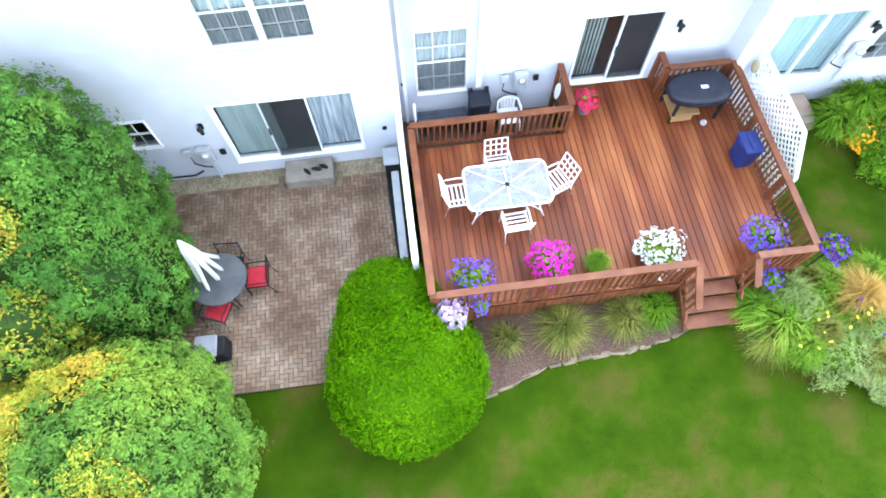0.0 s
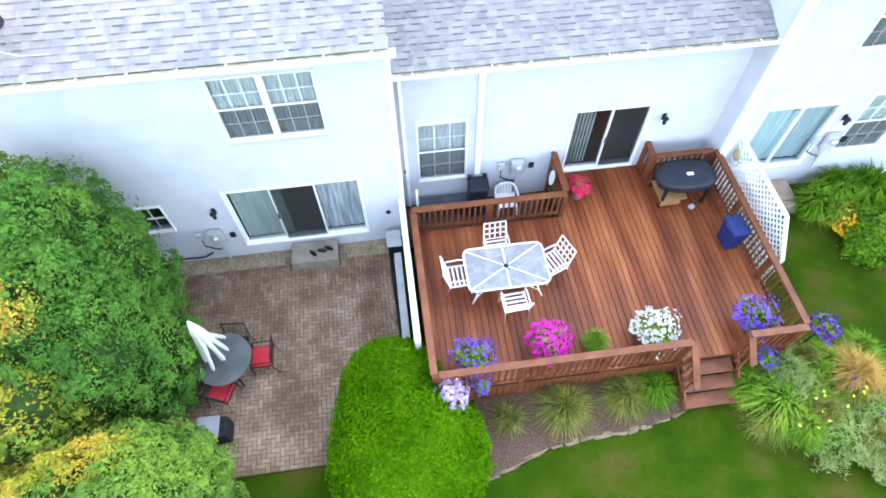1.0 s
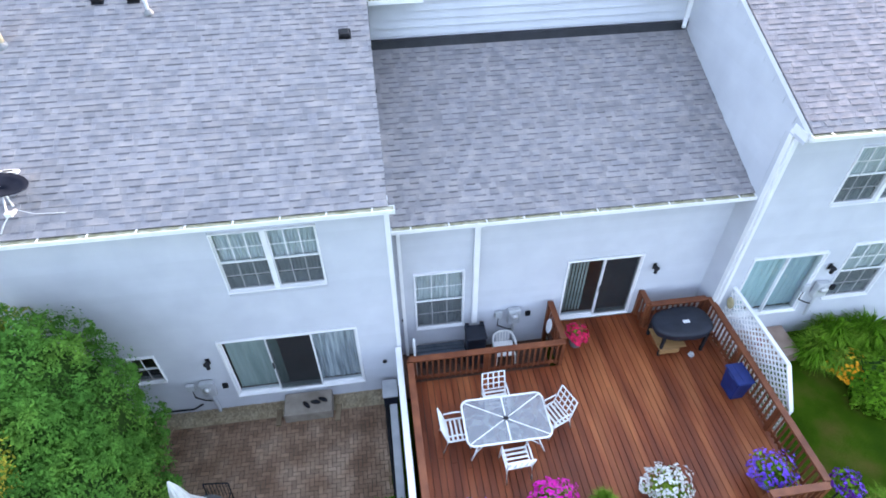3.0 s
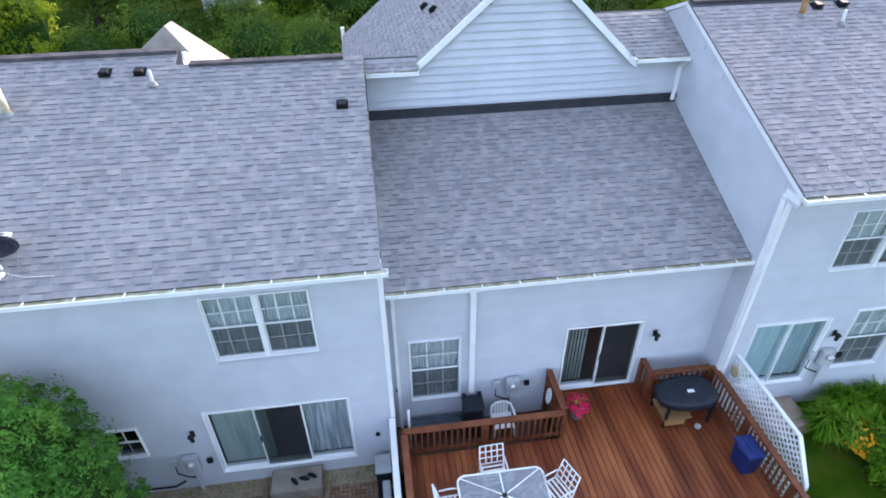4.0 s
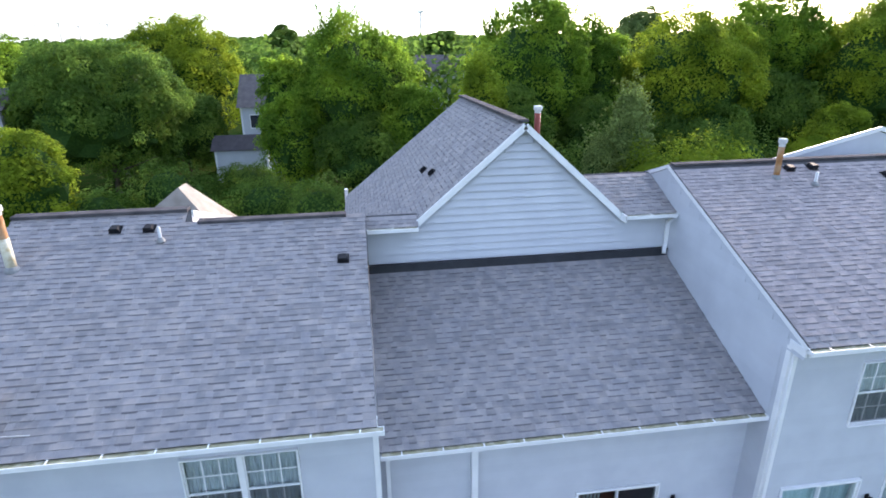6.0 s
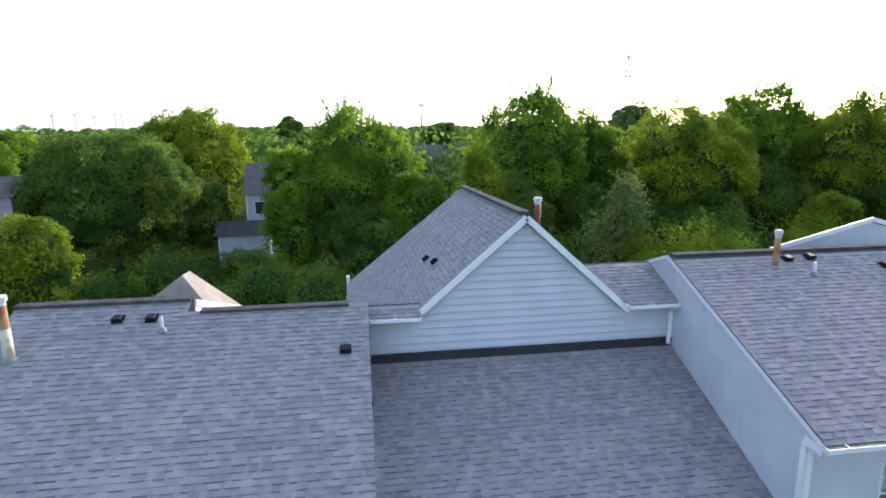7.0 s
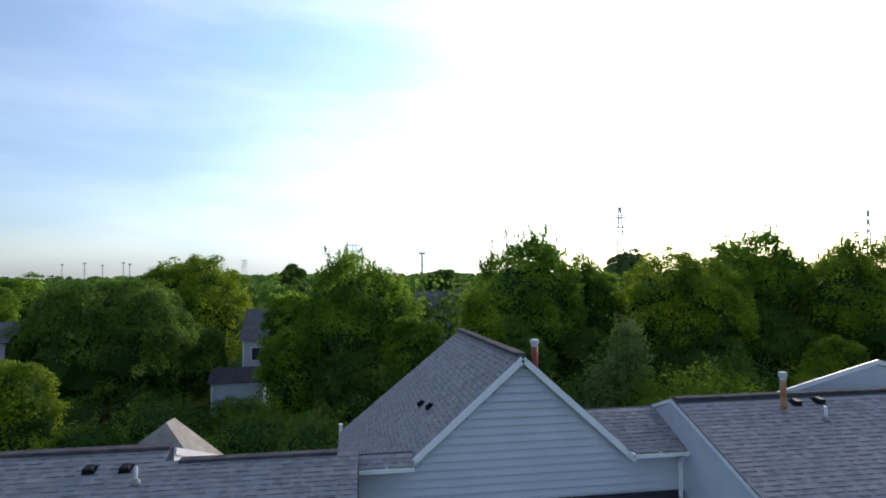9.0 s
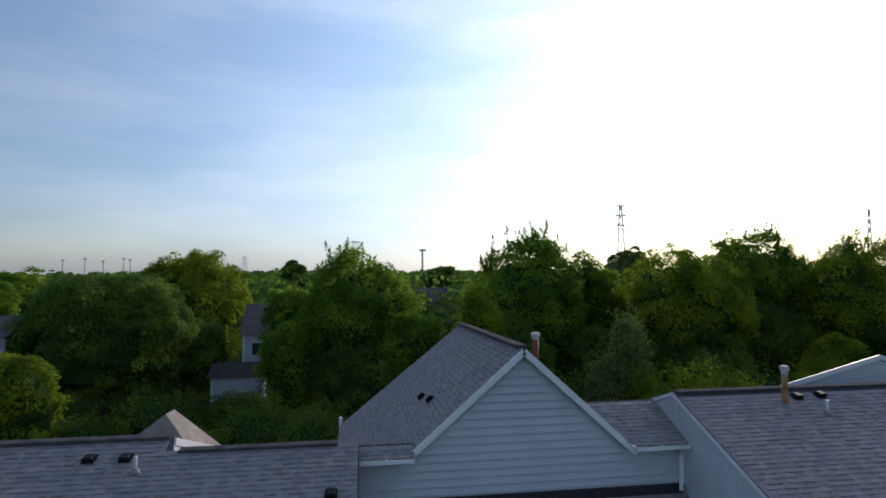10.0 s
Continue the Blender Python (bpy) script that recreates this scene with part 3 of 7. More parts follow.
roof_r = roof_slab(house_r, [(RX0 + 0.02, R_Y0, rz(R_Y0)), (RX1, R_Y0, rz(R_Y0)), (RX1, R_TOP, rz(R_TOP)), (RX0 + 0.02, R_TOP, rz(R_TOP))])
roof_slab(house_r, [(RX0 + 0.02, R_TOP, rz(R_TOP)), (RX1, R_TOP, rz(R_TOP)), (RX1, 11, 6.8), (RX0 + 0.02, 11, 6.8)])
make_gutter(house_r, RX0 - 0.02, RX1, R_Y0 - 0.13, R_EAVE - 0.01)
boxes("soffit", [(RX0 + 0.2, RX1, R_Y0, YR + 0.02, 6.52, 6.54), (RX0 + 0.03, RX1, R_Y0, R_Y0 + 0.02, 6.51, 6.67)], M_TRIM, house_r, "white fascia and soffit")
boxes("eave_return", [(RX0 - 0.02, RX0 + 0.01, R_Y0 + 0.03, YR + 0.04, 6.50, 6.66)], M_TRIM, house_r, "white trim at the eave's end")
for (y0, z0), (y1, z1) in (((R_Y0, rz(R_Y0)), (R_TOP, rz(R_TOP))), ((R_TOP, rz(R_TOP)), (11.0, 6.8))):
    bm = bmesh.new()
    bar(bm, (RX0 - 0.005, y0, z0 - 0.045), (RX0 - 0.005, y1, z1 - 0.045), 0.03, 0.09)
    part("rake_board", bm, M_TRIM, house_r, "white rake trim board")
    bm = bmesh.new()
    bar(bm, (RX0 + 0.005, y0, z0 + 0.012), (RX0 + 0.005, y1, z1 + 0.012), 0.024, 0.016)
    part("drip_edge", bm, M_FLASH, house_r, "dark metal drip edge")
boxes("corner_board", [(RX0 - 0.012, RX0 + 0.10, YR - 0.03, YR + 0.09, -0.3, 6.52)], M_TRIM, house_r, "white corner board")
boxes("ridge_cap", [(RX0 + 0.1, RX1, R_TOP - 0.12, R_TOP + 0.13, rz(R_TOP) - 0.02, rz(R_TOP) + 0.032)], M_RIDGE, house_r, "dark ridge vent cap")


SHINGLES += [
    (roof_l, (LX0 - 0.05, -0.42, lz(-0.42)), (1, 0, 0), (0, 1, L_SLOPE), lambda v: (0.0, LX1 - LX0 + 0.05 if v < 5.23 else 3.8), 5.67, 120),
    (roof_m, (LX1 + 0.01, 0.38, mz(0.38)), (1, 0, 0), (0, 1, M_SLOPE), lambda v: (0.0, RX0 - LX1 - 0.02), 4.48, 110),
    (roof_r, (RX0 + 0.02, R_Y0, rz(R_Y0)), (1, 0, 0), (0, 1, R_SLOPE), lambda v: (0.0, RX1 - RX0 - 0.02), R_TOP - R_Y0 - 0.1, 60),
    (roof_wl, (LX1 + 0.01, 4.63, WZ), (1, 0, 0), (0, 1, 0.41), lambda v: (0.0, GL + 0.1 - LX1), 0.46, 0),
    (roof_wr, (GR - 1.5, 4.63, WZ), (1, 0, 0), (0, 1, 0.41), lambda v: (1.53 - v * 0.74, RX0 - GR + 1.5), 1.68, 0),
    (roof_gl, (gx0, YBACK + 1.3, gz(gx0, YBACK + 1.3)), (0, -1, G_VIEWTILT), (1, 0, GS), lambda v: (v * 0.279, YBACK + 1.3 - 5.12 if v < GL - gx0 else YBACK + 1.3 - YF + 0.15), GP - gx0, 0),
]


# ---- deck ----
DZ, DX0, DX1, DY0 = 0.72, -0.30, 7.46, -4.62
deck = thing("deck", (0, 0, DZ), "raised wooden deck stained reddish brown", "deck", kind="structure")
bm = bmesh.new()
bx(bm, DX0, DX1, DY0, -0.58, -0.22, -0.03)
bx(bm, 3.42, DX1, -0.58, YB - 0.03, -0.22, -0.03)
part("deck_frame", bm, M_DECKDARK, deck, "dark joists and rim boards")


# ---- trees ----
M_BARK = surface("bark", [(0.05, 0.035, 0.025), (0.12, 0.09, 0.065)], 8, 0.95, 0.6, 40, stretch=(1, 1, 0.3))
M_WHITEMETAL = surface("white_painted_metal", [(0.76, 0.76, 0.75), (0.84, 0.84, 0.83)], 6, 0.4, 0.04, 60)
M_FROST = surface("frosted_glass_top", [(0.27, 0.30, 0.33), (0.36, 0.39, 0.42)], 5, 0.18, 0.02, 80)
fn, fl = M_FROST.node_tree.nodes, M_FROST.node_tree.links
f_mix, f_tr = fn.new("ShaderNodeMixShader"), fn.new("ShaderNodeBsdfTransparent")
f_mix.inputs[0].default_value = 0.5
fl.new(fn["Principled BSDF"].outputs[0], f_mix.inputs[1])
fl.new(f_tr.outputs[0], f_mix.inputs[2])
fl.new(f_mix.outputs[0], fn["Material Output"].inputs["Surface"])
M_NAVY = surface("dark_vinyl_cover", [(0.007, 0.010, 0.017), (0.016, 0.021, 0.034)], 4, 0.55, 0.25, 14)
M_BLUE = surface("blue_plastic", [(0.003, 0.014, 0.085), (0.006, 0.028, 0.155)], 4, 0.6, 0.06, 40)
M_RED = surface("red_cushion_cloth", [(0.42, 0.012, 0.022), (0.56, 0.03, 0.045)], 5, 0.9, 0.2, 90)
M_SLATE = surface("grey_table_top", [(0.062, 0.066, 0.07), (0.105, 0.109, 0.113)], 3, 0.45, 0.08, 40)
M_CANVAS = surface("white_canvas", [(0.50, 0.50, 0.48), (0.64, 0.64, 0.61)], 4, 0.9, 0.2, 60)
M_STEP = surface("brown_grey_concrete", [(0.19, 0.155, 0.125), (0.29, 0.25, 0.21)], 3, 0.95, 0.3, 80)
M_GREY = surface("grey_meter_metal", [(0.36, 0.38, 0.40), (0.47, 0.49, 0.50)], 4, 0.5, 0.05, 60)
M_GRAVEL = surface("pale_pebbles", [(0.25, 0.19, 0.12), (0.41, 0.335, 0.23)], 3, 0.95, 0.2, 80, vary=0.35, island=True)
M_MULCH = surface("bark_mulch", [(0.065, 0.03, 0.021), (0.105, 0.055, 0.039), (0.16, 0.092, 0.066)], 26, 1.0, 0.8, 60)
M_STONE = surface("edging_stone", [(0.15, 0.105, 0.065), (0.25, 0.18, 0.115)], 4, 0.95, 0.4, 50, vary=0.2)
M_RUST = surface("rusty_flue", [(0.20, 0.075, 0.025), (0.34, 0.15, 0.05), (0.42, 0.28, 0.18)], 4, 0.7, 0.2, 40, stretch=(1, 1, 0.6))
M_REDPIPE = surface("red_flue", [(0.22, 0.04, 0.03), (0.32, 0.07, 0.05)], 5, 0.6, 0.1, 40)
M_GALV = surface("galvanised_metal", [(0.5, 0.51, 0.52), (0.66, 0.67, 0.68)], 6, 0.35, 0.05, 40, metal=0.6)
M_POT = surface("grey_pot", [(0.11, 0.10, 0.11), (0.18, 0.17, 0.18)], 5, 0.8, 0.15, 50)
M_PALETAN = surface("pale_tan_resin", [(0.36, 0.29, 0.16), (0.46, 0.38, 0.23)], 12, 0.7, 0.2, 60)
M_TANWOOD = surface("bare_wood", [(0.27, 0.135, 0.05), (0.37, 0.20, 0.085)], 4, 0.6, 0.15, 40, stretch=(0.5, 5, 5))


def leafmat(name, cols, vary=0.3, thin=0.35, scale=1.2, rough=0.75, ramp=(0.3, 0.7)):
    return surface(name, cols, scale, rough, 0, vary=vary, island=True, thin=thin, spec=0.06, ramp=ramp)


M_HEDGE = leafmat("hedge_leaf", [(0.028, 0.128, 0.001), (0.046, 0.178, 0.002), (0.072, 0.225, 0.004)], 0.32)
# green for hedge and silver-shrub cores, darkened to paint shade in the gaps
M_GREENCORE = leafmat("green_core_shade", [(0.03, 0.10, 0.003), (0.06, 0.17, 0.005)], 0.3, 0.1, 9.0)
M_EVERGREEN = leafmat("evergreen_spray", [(0.042, 0.155, 0.028), (0.07, 0.215, 0.036), (0.13, 0.285, 0.045)], 0.35, scale=0.9)
M_EVERGREEN2 = leafmat("pale_evergreen_spray", [(0.06, 0.175, 0.032), (0.11, 0.245, 0.04), (0.19, 0.32, 0.048)], 0.3, scale=0.6)
M_YELLOWLEAF = leafmat("yellowing_leaf", [(0.19, 0.26, 0.03), (0.38, 0.36, 0.045), (0.58, 0.36, 0.06)], 0.35)
# colour of the solid cores: shade between the leaves, painted in
M_SHADECORE = leafmat("painted_core_shade", [(0.018, 0.050, 0.012), (0.036, 0.085, 0.018)], 0.3, 0.1, 6.0)
M_STRAP = leafmat("strap_leaf", [(0.075, 0.21, 0.015), (0.14, 0.30, 0.03), (0.27, 0.39, 0.06)], 0.3)
M_SILVER = leafmat("silver_leaf", [(0.17, 0.27, 0.075), (0.28, 0.38, 0.125), (0.42, 0.48, 0.20)], 0.25)
M_LILY = leafmat("deep_green_strap_leaf", [(0.045, 0.15, 0.008), (0.09, 0.24, 0.016), (0.19, 0.35, 0.04)], 0.45)
M_STRAW = leafmat("straw_grass", [(0.42, 0.24, 0.065), (0.62, 0.39, 0.12)], 0.3)
M_BLADE = leafmat("grass_blade", [(0.018, 0.057, 0.002), (0.032, 0.076, 0.004), (0.084, 0.078, 0.016)], 0.12, scale=1.0)
M_OCHREGRASS = leafmat("ornamental_grass", [(0.10, 0.15, 0.025), (0.20, 0.22, 0.05), (0.34, 0.28, 0.07)], 0.3, scale=3)
M_PURPLE = leafmat("purple_petal", [(0.18, 0.065, 0.60), (0.32, 0.18, 0.80)], 0.25)
M_MAGENTA = leafmat("magenta_petal", [(0.75, 0.018, 0.42), (0.9, 0.06, 0.55)], 0.2)
M_PINKRED = leafmat("pink_red_petal", [(0.80, 0.018, 0.10), (0.92, 0.08, 0.20)], 0.25)
M_WHITEPETAL = leafmat("white_petal", [(0.72, 0.72, 0.70), (0.85, 0.85, 0.82)], 0.1)
M_LILAC = leafmat("lilac_petal", [(0.34, 0.18, 0.46), (0.62, 0.45, 0.66), (0.8, 0.72, 0.78)], 0.2, scale=14)
M_ORANGE = leafmat("orange_petal", [(0.85, 0.34, 0.02), (0.95, 0.55, 0.05)], 0.15)
M_YELLOW = leafmat("yellow_petal", [(0.75, 0.6, 0.05), (0.85, 0.75, 0.15)], 0.1)
M_DEEPPURPLE = leafmat("deep_purple_petal", [(0.10, 0.015, 0.20), (0.22, 0.05, 0.40)], 0.3)

# ---- house fittings ----
def downspout(house, pts, w=0.09):
    bm = bmesh.new()
    for a, b in zip(pts, pts[1:]):
        bar(bm, a, b, w, w * 0.75, up=(0, 1, 0) if abs(a[2] - b[2]) > abs(a[1] - b[1]) else (0, 0, 1))
    return part("downspout", bm, M_TRIM, house, "white metal downspout")


downspout(house_m, [(1.50, 0.32, 4.72), (1.50, 0.72, 4.45), (1.51, 0.72, 1.15)], 0.13)
downspout(house_m, [(-0.24, 0.70, 4.6), (-0.24, 0.70, 0.1)], 0.08)
downspout(house_m, [(7.43, 4.58, 7.74), (7.43, 4.88, 7.50), (7.43, 4.88, 6.85), (7.30, 4.66, 6.74)], 0.1)
downspout(house_r, [(7.57, R_Y0 - 0.03, 6.6), (7.57, YR - 0.07, 6.35), (7.57, YR - 0.07, 0.9)], 0.08)
bm = bmesh.new()
bar(bm, (GP, YF + 0.05, ZP + 0.03), (GP, YBACK, gz(GP, YBACK) + 0.03), 0.26, 0.07)
part("ridge_cap", bm, M_RIDGE, house_m, "dark ridge vent cap")
boxes("corner_board", [(gx0 - 0.05, gx0 + 0.08, 14.78, 14.95, 4.8, 6.25)], M_TRIM, house_m, "white corner board")
boxes("front_wall", [(gx0 + 0.1, 6.1, 13.2, 13.4, -0.3, 5.6)], M_SIDING, house_m)
boxes("back_wall", [(RX0 + 0.2, RX1, 10.5, 10.7, -0.3, 6.5), (RX1 - 0.2, RX1, YR + 0.2, 10.5, -0.3, 6.5)], M_SIDING, house_r)
# main roof behind the tall gable, and the gable of the right house's far side
roof_slab(house_m, [(GR - 1.5, 6.32, wz(6.32)), (RX0, 6.32, wz(6.32)), (RX0, 10.5, 7.0), (GR - 1.5, 10.5, 7.0)])
tri_wall(house_r, (7.3, [(11.8, 7.9), (18.2, 7.9), (18.2, 8.4), (15.46, 9.22), (12.5, 8.5)]), 0.15)
for a, b in (((12.0, 8.46), (15.46, 9.31)), ((15.46, 9.31), (18.4, 8.5))):
    bm = bmesh.new()
    bar(bm, (a[0], 7.27, a[1]), (b[0], 7.27, b[1]), 0.05, 0.14)
    part("rake_board", bm, M_TRIM, house_r, "white rake trim board")

porch = thing("porch_roof", (-5.98, 9.6, 6.18), "tan hipped porch roof beyond the ridge", "roof")
bm = bmesh.new()
v0 = [bm.verts.new(p) for p in ((-3.1, -0.6, -0.6), (1.75, -0.6, -0.6), (1.75, 2.4, -0.6), (-3.1, 2.4, -0.6), (-0.05, 0.05, 1.68), (0.02, 0.6, 1.68))]
for f in ((0, 1, 4), (1, 2, 5, 4), (2, 3, 5), (3, 0, 4, 5), (3, 2, 1, 0)):
    bm.faces.new([v0[i] for i in f])
part("roof_shell", bm, M_TANROOF := surface("tan_shingle", [(0.30, 0.26, 0.22), (0.40, 0.36, 0.31)], 3, 0.95, 0.4, 80), porch)
boxes("porch_post", [(-2.7, -2.5, 1.8, 2.0, -6.6, -0.6), (1.3, 1.5, 1.8, 2.0, -6.6, -0.6)], M_TRIM, porch)


def roof_vent(at, slope, axis="y"):
    """A small black hooded roof vent."""
    t = thing("roof_vent", at, "small black plastic hooded vent on the shingle roof", "roof vent", "roof vents")
    k = math.degrees(math.atan(slope))
    t.matrix_basis = (pose(*at, k, 0, 0) if axis == "y" else pose(*at, 0, -k, 0)) @ Matrix.Scale(0.84, 4)
    bm = bmesh.new()
    bx(bm, -0.15, 0.15, -0.16, 0.17, 0.0, 0.015)
    part("flange", bm, M_BLACK, t)
    bm = bmesh.new()
    v = [bm.verts.new(p) for p in ((-0.13, -0.14, 0.02), (0.13, -0.14, 0.02), (0.13, 0.13, 0.02), (-0.13, 0.13, 0.02), (-0.12, -0.16, 0.16), (0.12, -0.16, 0.16), (0.09, 0.1, 0.11), (-0.09, 0.1, 0.11))]
    for f in ((0, 3, 2, 1), (4, 5, 6, 7), (0, 1, 5, 4), (1, 2, 6, 5), (2, 3, 7, 6), (3, 0, 4, 7)):
        bm.faces.new([v[i] for i in f])
    part("hood", bm, M_BLACK, t, bevel=0.02)
    return t


for x, y in ((-5.94, 4.66), (-5.22, 4.64), (-0.92, 3.38)):
    roof_vent((x, y, lz(y) + 0.012), L_SLOPE)
for x, y in ((10.64, 4.92), (11.32, 4.95), (13.16, 4.48)):
    roof_vent((x, y, rz(y) + 0.012), R_SLOPE)
for x, y in ((1.43, 8.5), (1.56, 7.5)):
    roof_vent((x, y, gz(x, y) + 0.012), GS, "x")


M_CREAM = surface("rust_stained_cream_paint", [(0.42, 0.30, 0.14), (0.62, 0.56, 0.42), (0.70, 0.68, 0.60)], 5, 0.6, 0.1, 40)
M_PVC = surface("weathered_pale_pipe", [(0.46, 0.47, 0.48), (0.60, 0.61, 0.62)], 5, 0.5, 0.05, 40)
M_LEAD = surface("dull_lead", [(0.17, 0.175, 0.18), (0.26, 0.265, 0.27)], 5, 0.6, 0.1, 40)


def vent_pipe(at, h=0.4):
    t = thing("vent_pipe", at, "short pale grey plumbing vent pipe on the roof", "pipe", "plumbing vents")
    bm = bmesh.new()
    tube(bm, [(0, 0, -0.1), (0, 0, h)], 0.036, 10)
    part("pipe", bm, M_PVC, t, smooth=True)
    bm = bmesh.new()
    lathe(bm, [(0.10, 0.0), (0.09, 0.03), (0.05, 0.1)], 12)
    part("boot", bm, M_LEAD, t, "metal flashing boot")


vent_pipe((-4.88, 4.22, lz(4.22) + 0.01), 0.34)
vent_pipe((10.89, 4.22, rz(4.22) + 0.01), 0.34)


def flue(at, h, mat, label, r=0.09, sleeve=0.0):
    t = thing("flue_pipe", at, label, "chimney", "roof flues")
    bm = bmesh.new()
    tube(bm, [(0, 0, -0.3), (0, 0, h - 0.18)], r, 14)
    part("pipe", bm, mat, t, smooth=True)
    bm = bmesh.new()
    lathe(bm, [(r * 1.05, h - 0.2), (r * 1.05, h - 0.13), (r * 1.4, h - 0.11), (r * 1.4, h - 0.02), (r * 1.1, h)], 14)
    part("cap", bm, M_CANVAS, t, "white-grey metal rain cap")
    bm = bmesh.new()
    lathe(bm, [(r * 1.6, -0.04), (r * 1.5, 0.02), (r * 1.1, 0.08)], 14)
    part("collar", bm, M_LEAD, t, "metal flashing collar")
    if sleeve:
        bm = bmesh.new()
        tube(bm, [(0, 0, 0.02), (0, 0, h * sleeve)], r * 1.06, 14)
        part("lower_sleeve", bm, M_CREAM, t, "cream painted lower sleeve", smooth=True)


flue((-7.66, 3.64, lz(3.64)), 1.38, M_RUST, "rusty metal flue pipe with a white cap on the roof", 0.095, 0.5)
flue((10.07, 4.6, rz(4.6)), 1.0, M_RUST, "rust-streaked metal flue pipe with a white cap on the roof", 0.075)
flue((4.62, 7.6, gz(4.62, 7.6)), 1.12, M_REDPIPE, "red-brown flue pipe with a white cap behind the gable")

M_DISH = surface("dark_dish", [(0.007, 0.009, 0.015), (0.013, 0.016, 0.025)], 4, 0.9, 0.05, 40, spec=0.03)
dish = thing("satellite_dish", (-6.80, 0.2, lz(0.2)), "dark grey satellite dish on a white bracket on the roof", "satellite dish")
bm = bmesh.new()
rings = []
for r, d in ((0.02, 0.0), (0.18, 0.014), (0.33, 0.05), (0.43, 0.095), (0.435, 0.085)):
    rings.append([bm.verts.new((r * math.cos(k * math.tau / 28), d, r * 0.9 * math.sin(k * math.tau / 28))) for k in range(28)])
for a, b in zip(rings, rings[1:]):
    for k in range(28):
        bm.faces.new((a[k], a[(k + 1) % 28], b[(k + 1) % 28], b[k]))
bm.faces.new(rings[0])
bmesh.ops.transform(bm, matrix=Matrix.Translation((0.06, -0.14, 0.46)) @ Vector((0, 1, 0)).rotation_difference(Vector((0.2, 0.1, 0.97))).to_matrix().to_4x4(), verts=bm.verts[:])
part("reflector", bm, M_DISH, dish, smooth=True)
bm = bmesh.new()
tube(bm, [(0, 0, 0), (0, 0, 0.3), (0.05, -0.1, 0.45)], 0.025, 8)
part("mast", bm, M_WHITEMETAL, dish, "white metal mast")
bm = bmesh.new()
tube(bm, [(0.05, -0.1, 0.40), (0.16, -0.42, 0.22), (0.24, -0.52, 0.2)], 0.016, 6)
bx(bm, 0.18, 0.29, -0.55, -0.47, 0.17, 0.24)
bx(bm, 0.26, 0.31, -0.5, -0.40, 0.18, 0.22)
part("feed_arm", bm, M_WHITEMETAL, dish, "white feed horn on its arm")
bm = bmesh.new()
bx(bm, -0.06, 0.12, 0.3, 0.38, 0.04, 0.5)
bx(bm, -0.16, 0.2, 0.28, 0.36, 0.46, 0.50)
part("bracket", bm, M_WHITEMETAL, dish, "white bracket")
bm = bmesh.new()
tube(bm, [(0.24, -0.5, 0.2), (0.1, -0.55, 0.05), (-0.1, -0.5, -0.2)], 0.012, 6)
tube(bm, [(0.1, -0.1, -0.02), (0.4, -0.2, -0.06), (0.9, -0.22, -0.07)], 0.004, 6)
part("cable", bm, M_WHITEMETAL, dish, "thin white cable")


def wall_lantern(at):
    t = thing("wall_lantern", at, "black metal wall lantern on white siding", "wall lamp", "wall lanterns")
    boxes("backplate", [(-0.06, 0.06, -0.02, 0.0, -0.12, 0.12)], M_BLACK, t, bevel=0.01)
    bm = bmesh.new()
    tube(bm, [(0, 0, 0.05), (0, -0.08, 0.1), (0, -0.14, 0.07)], 0.012, 8)
    part("arm", bm, M_BLACK, t)
    bm = bmesh.new()
    lathe(bm, [(0.015, 0.12), (0.09, 0.05), (0.095, 0.04), (0.07, 0.03), (0.05, -0.13), (0.055, -0.15), (0.02, -0.17)], 8, (0, -0.14, 0))
    part("lantern_body", bm, M_BLACK, t)
    t.matrix_basis = t.matrix_basis @ Matrix.Scale(0.84, 4)


wall_lantern((-4.79, -0.03, 1.72))
wall_lantern((6.0, YB - 0.03, 2.44))
wall_lantern((10.18, YR - 0.03, 2.50))


def meter_set(at, label, big=True):
    t = thing("utility_meter", at, label, "meter", "utility meters")
    boxes("meter_box", [(-0.16, 0.16, -0.16, -0.02, 0.0, 0.5)], M_GREY, t, bevel=0.015)
    bm = bmesh.new()
    lathe(bm, [(0.085, 0.0), (0.085, 0.05), (0.06, 0.1)], 16)
    bmesh.ops.transform(bm, matrix=pose(0, -0.16, 0.32, 90, 0, 0), verts=bm.verts[:])
    part("meter_dial", bm, M_GALV, t, "round glass-faced dial", smooth=True)
    bm = bmesh.new()
    tube(bm, [(0.0, -0.08, 0.0), (0.02, -0.08, -0.75)], 0.04, 8)
    part("conduit", bm, M_GREY, t)
    boxes("junction_box", [(-0.48, -0.3, -0.1, -0.02, 0.2, 0.42)], M_GREY, t, bevel=0.01)
    boxes("small_box", [(0.32, 0.44, -0.08, -0.02, 0.16, 0.3)], M_BLACK, t, "small black box")
    bm = bmesh.new()
    tube(bm, [(-0.39, -0.06, 0.2), (-0.4, -0.06, -0.1), (-0.2, -0.1, -0.2), (0.0, -0.08, -0.3)], 0.018, 6)
    part("cable", bm, M_BLACK, t, "black cable")


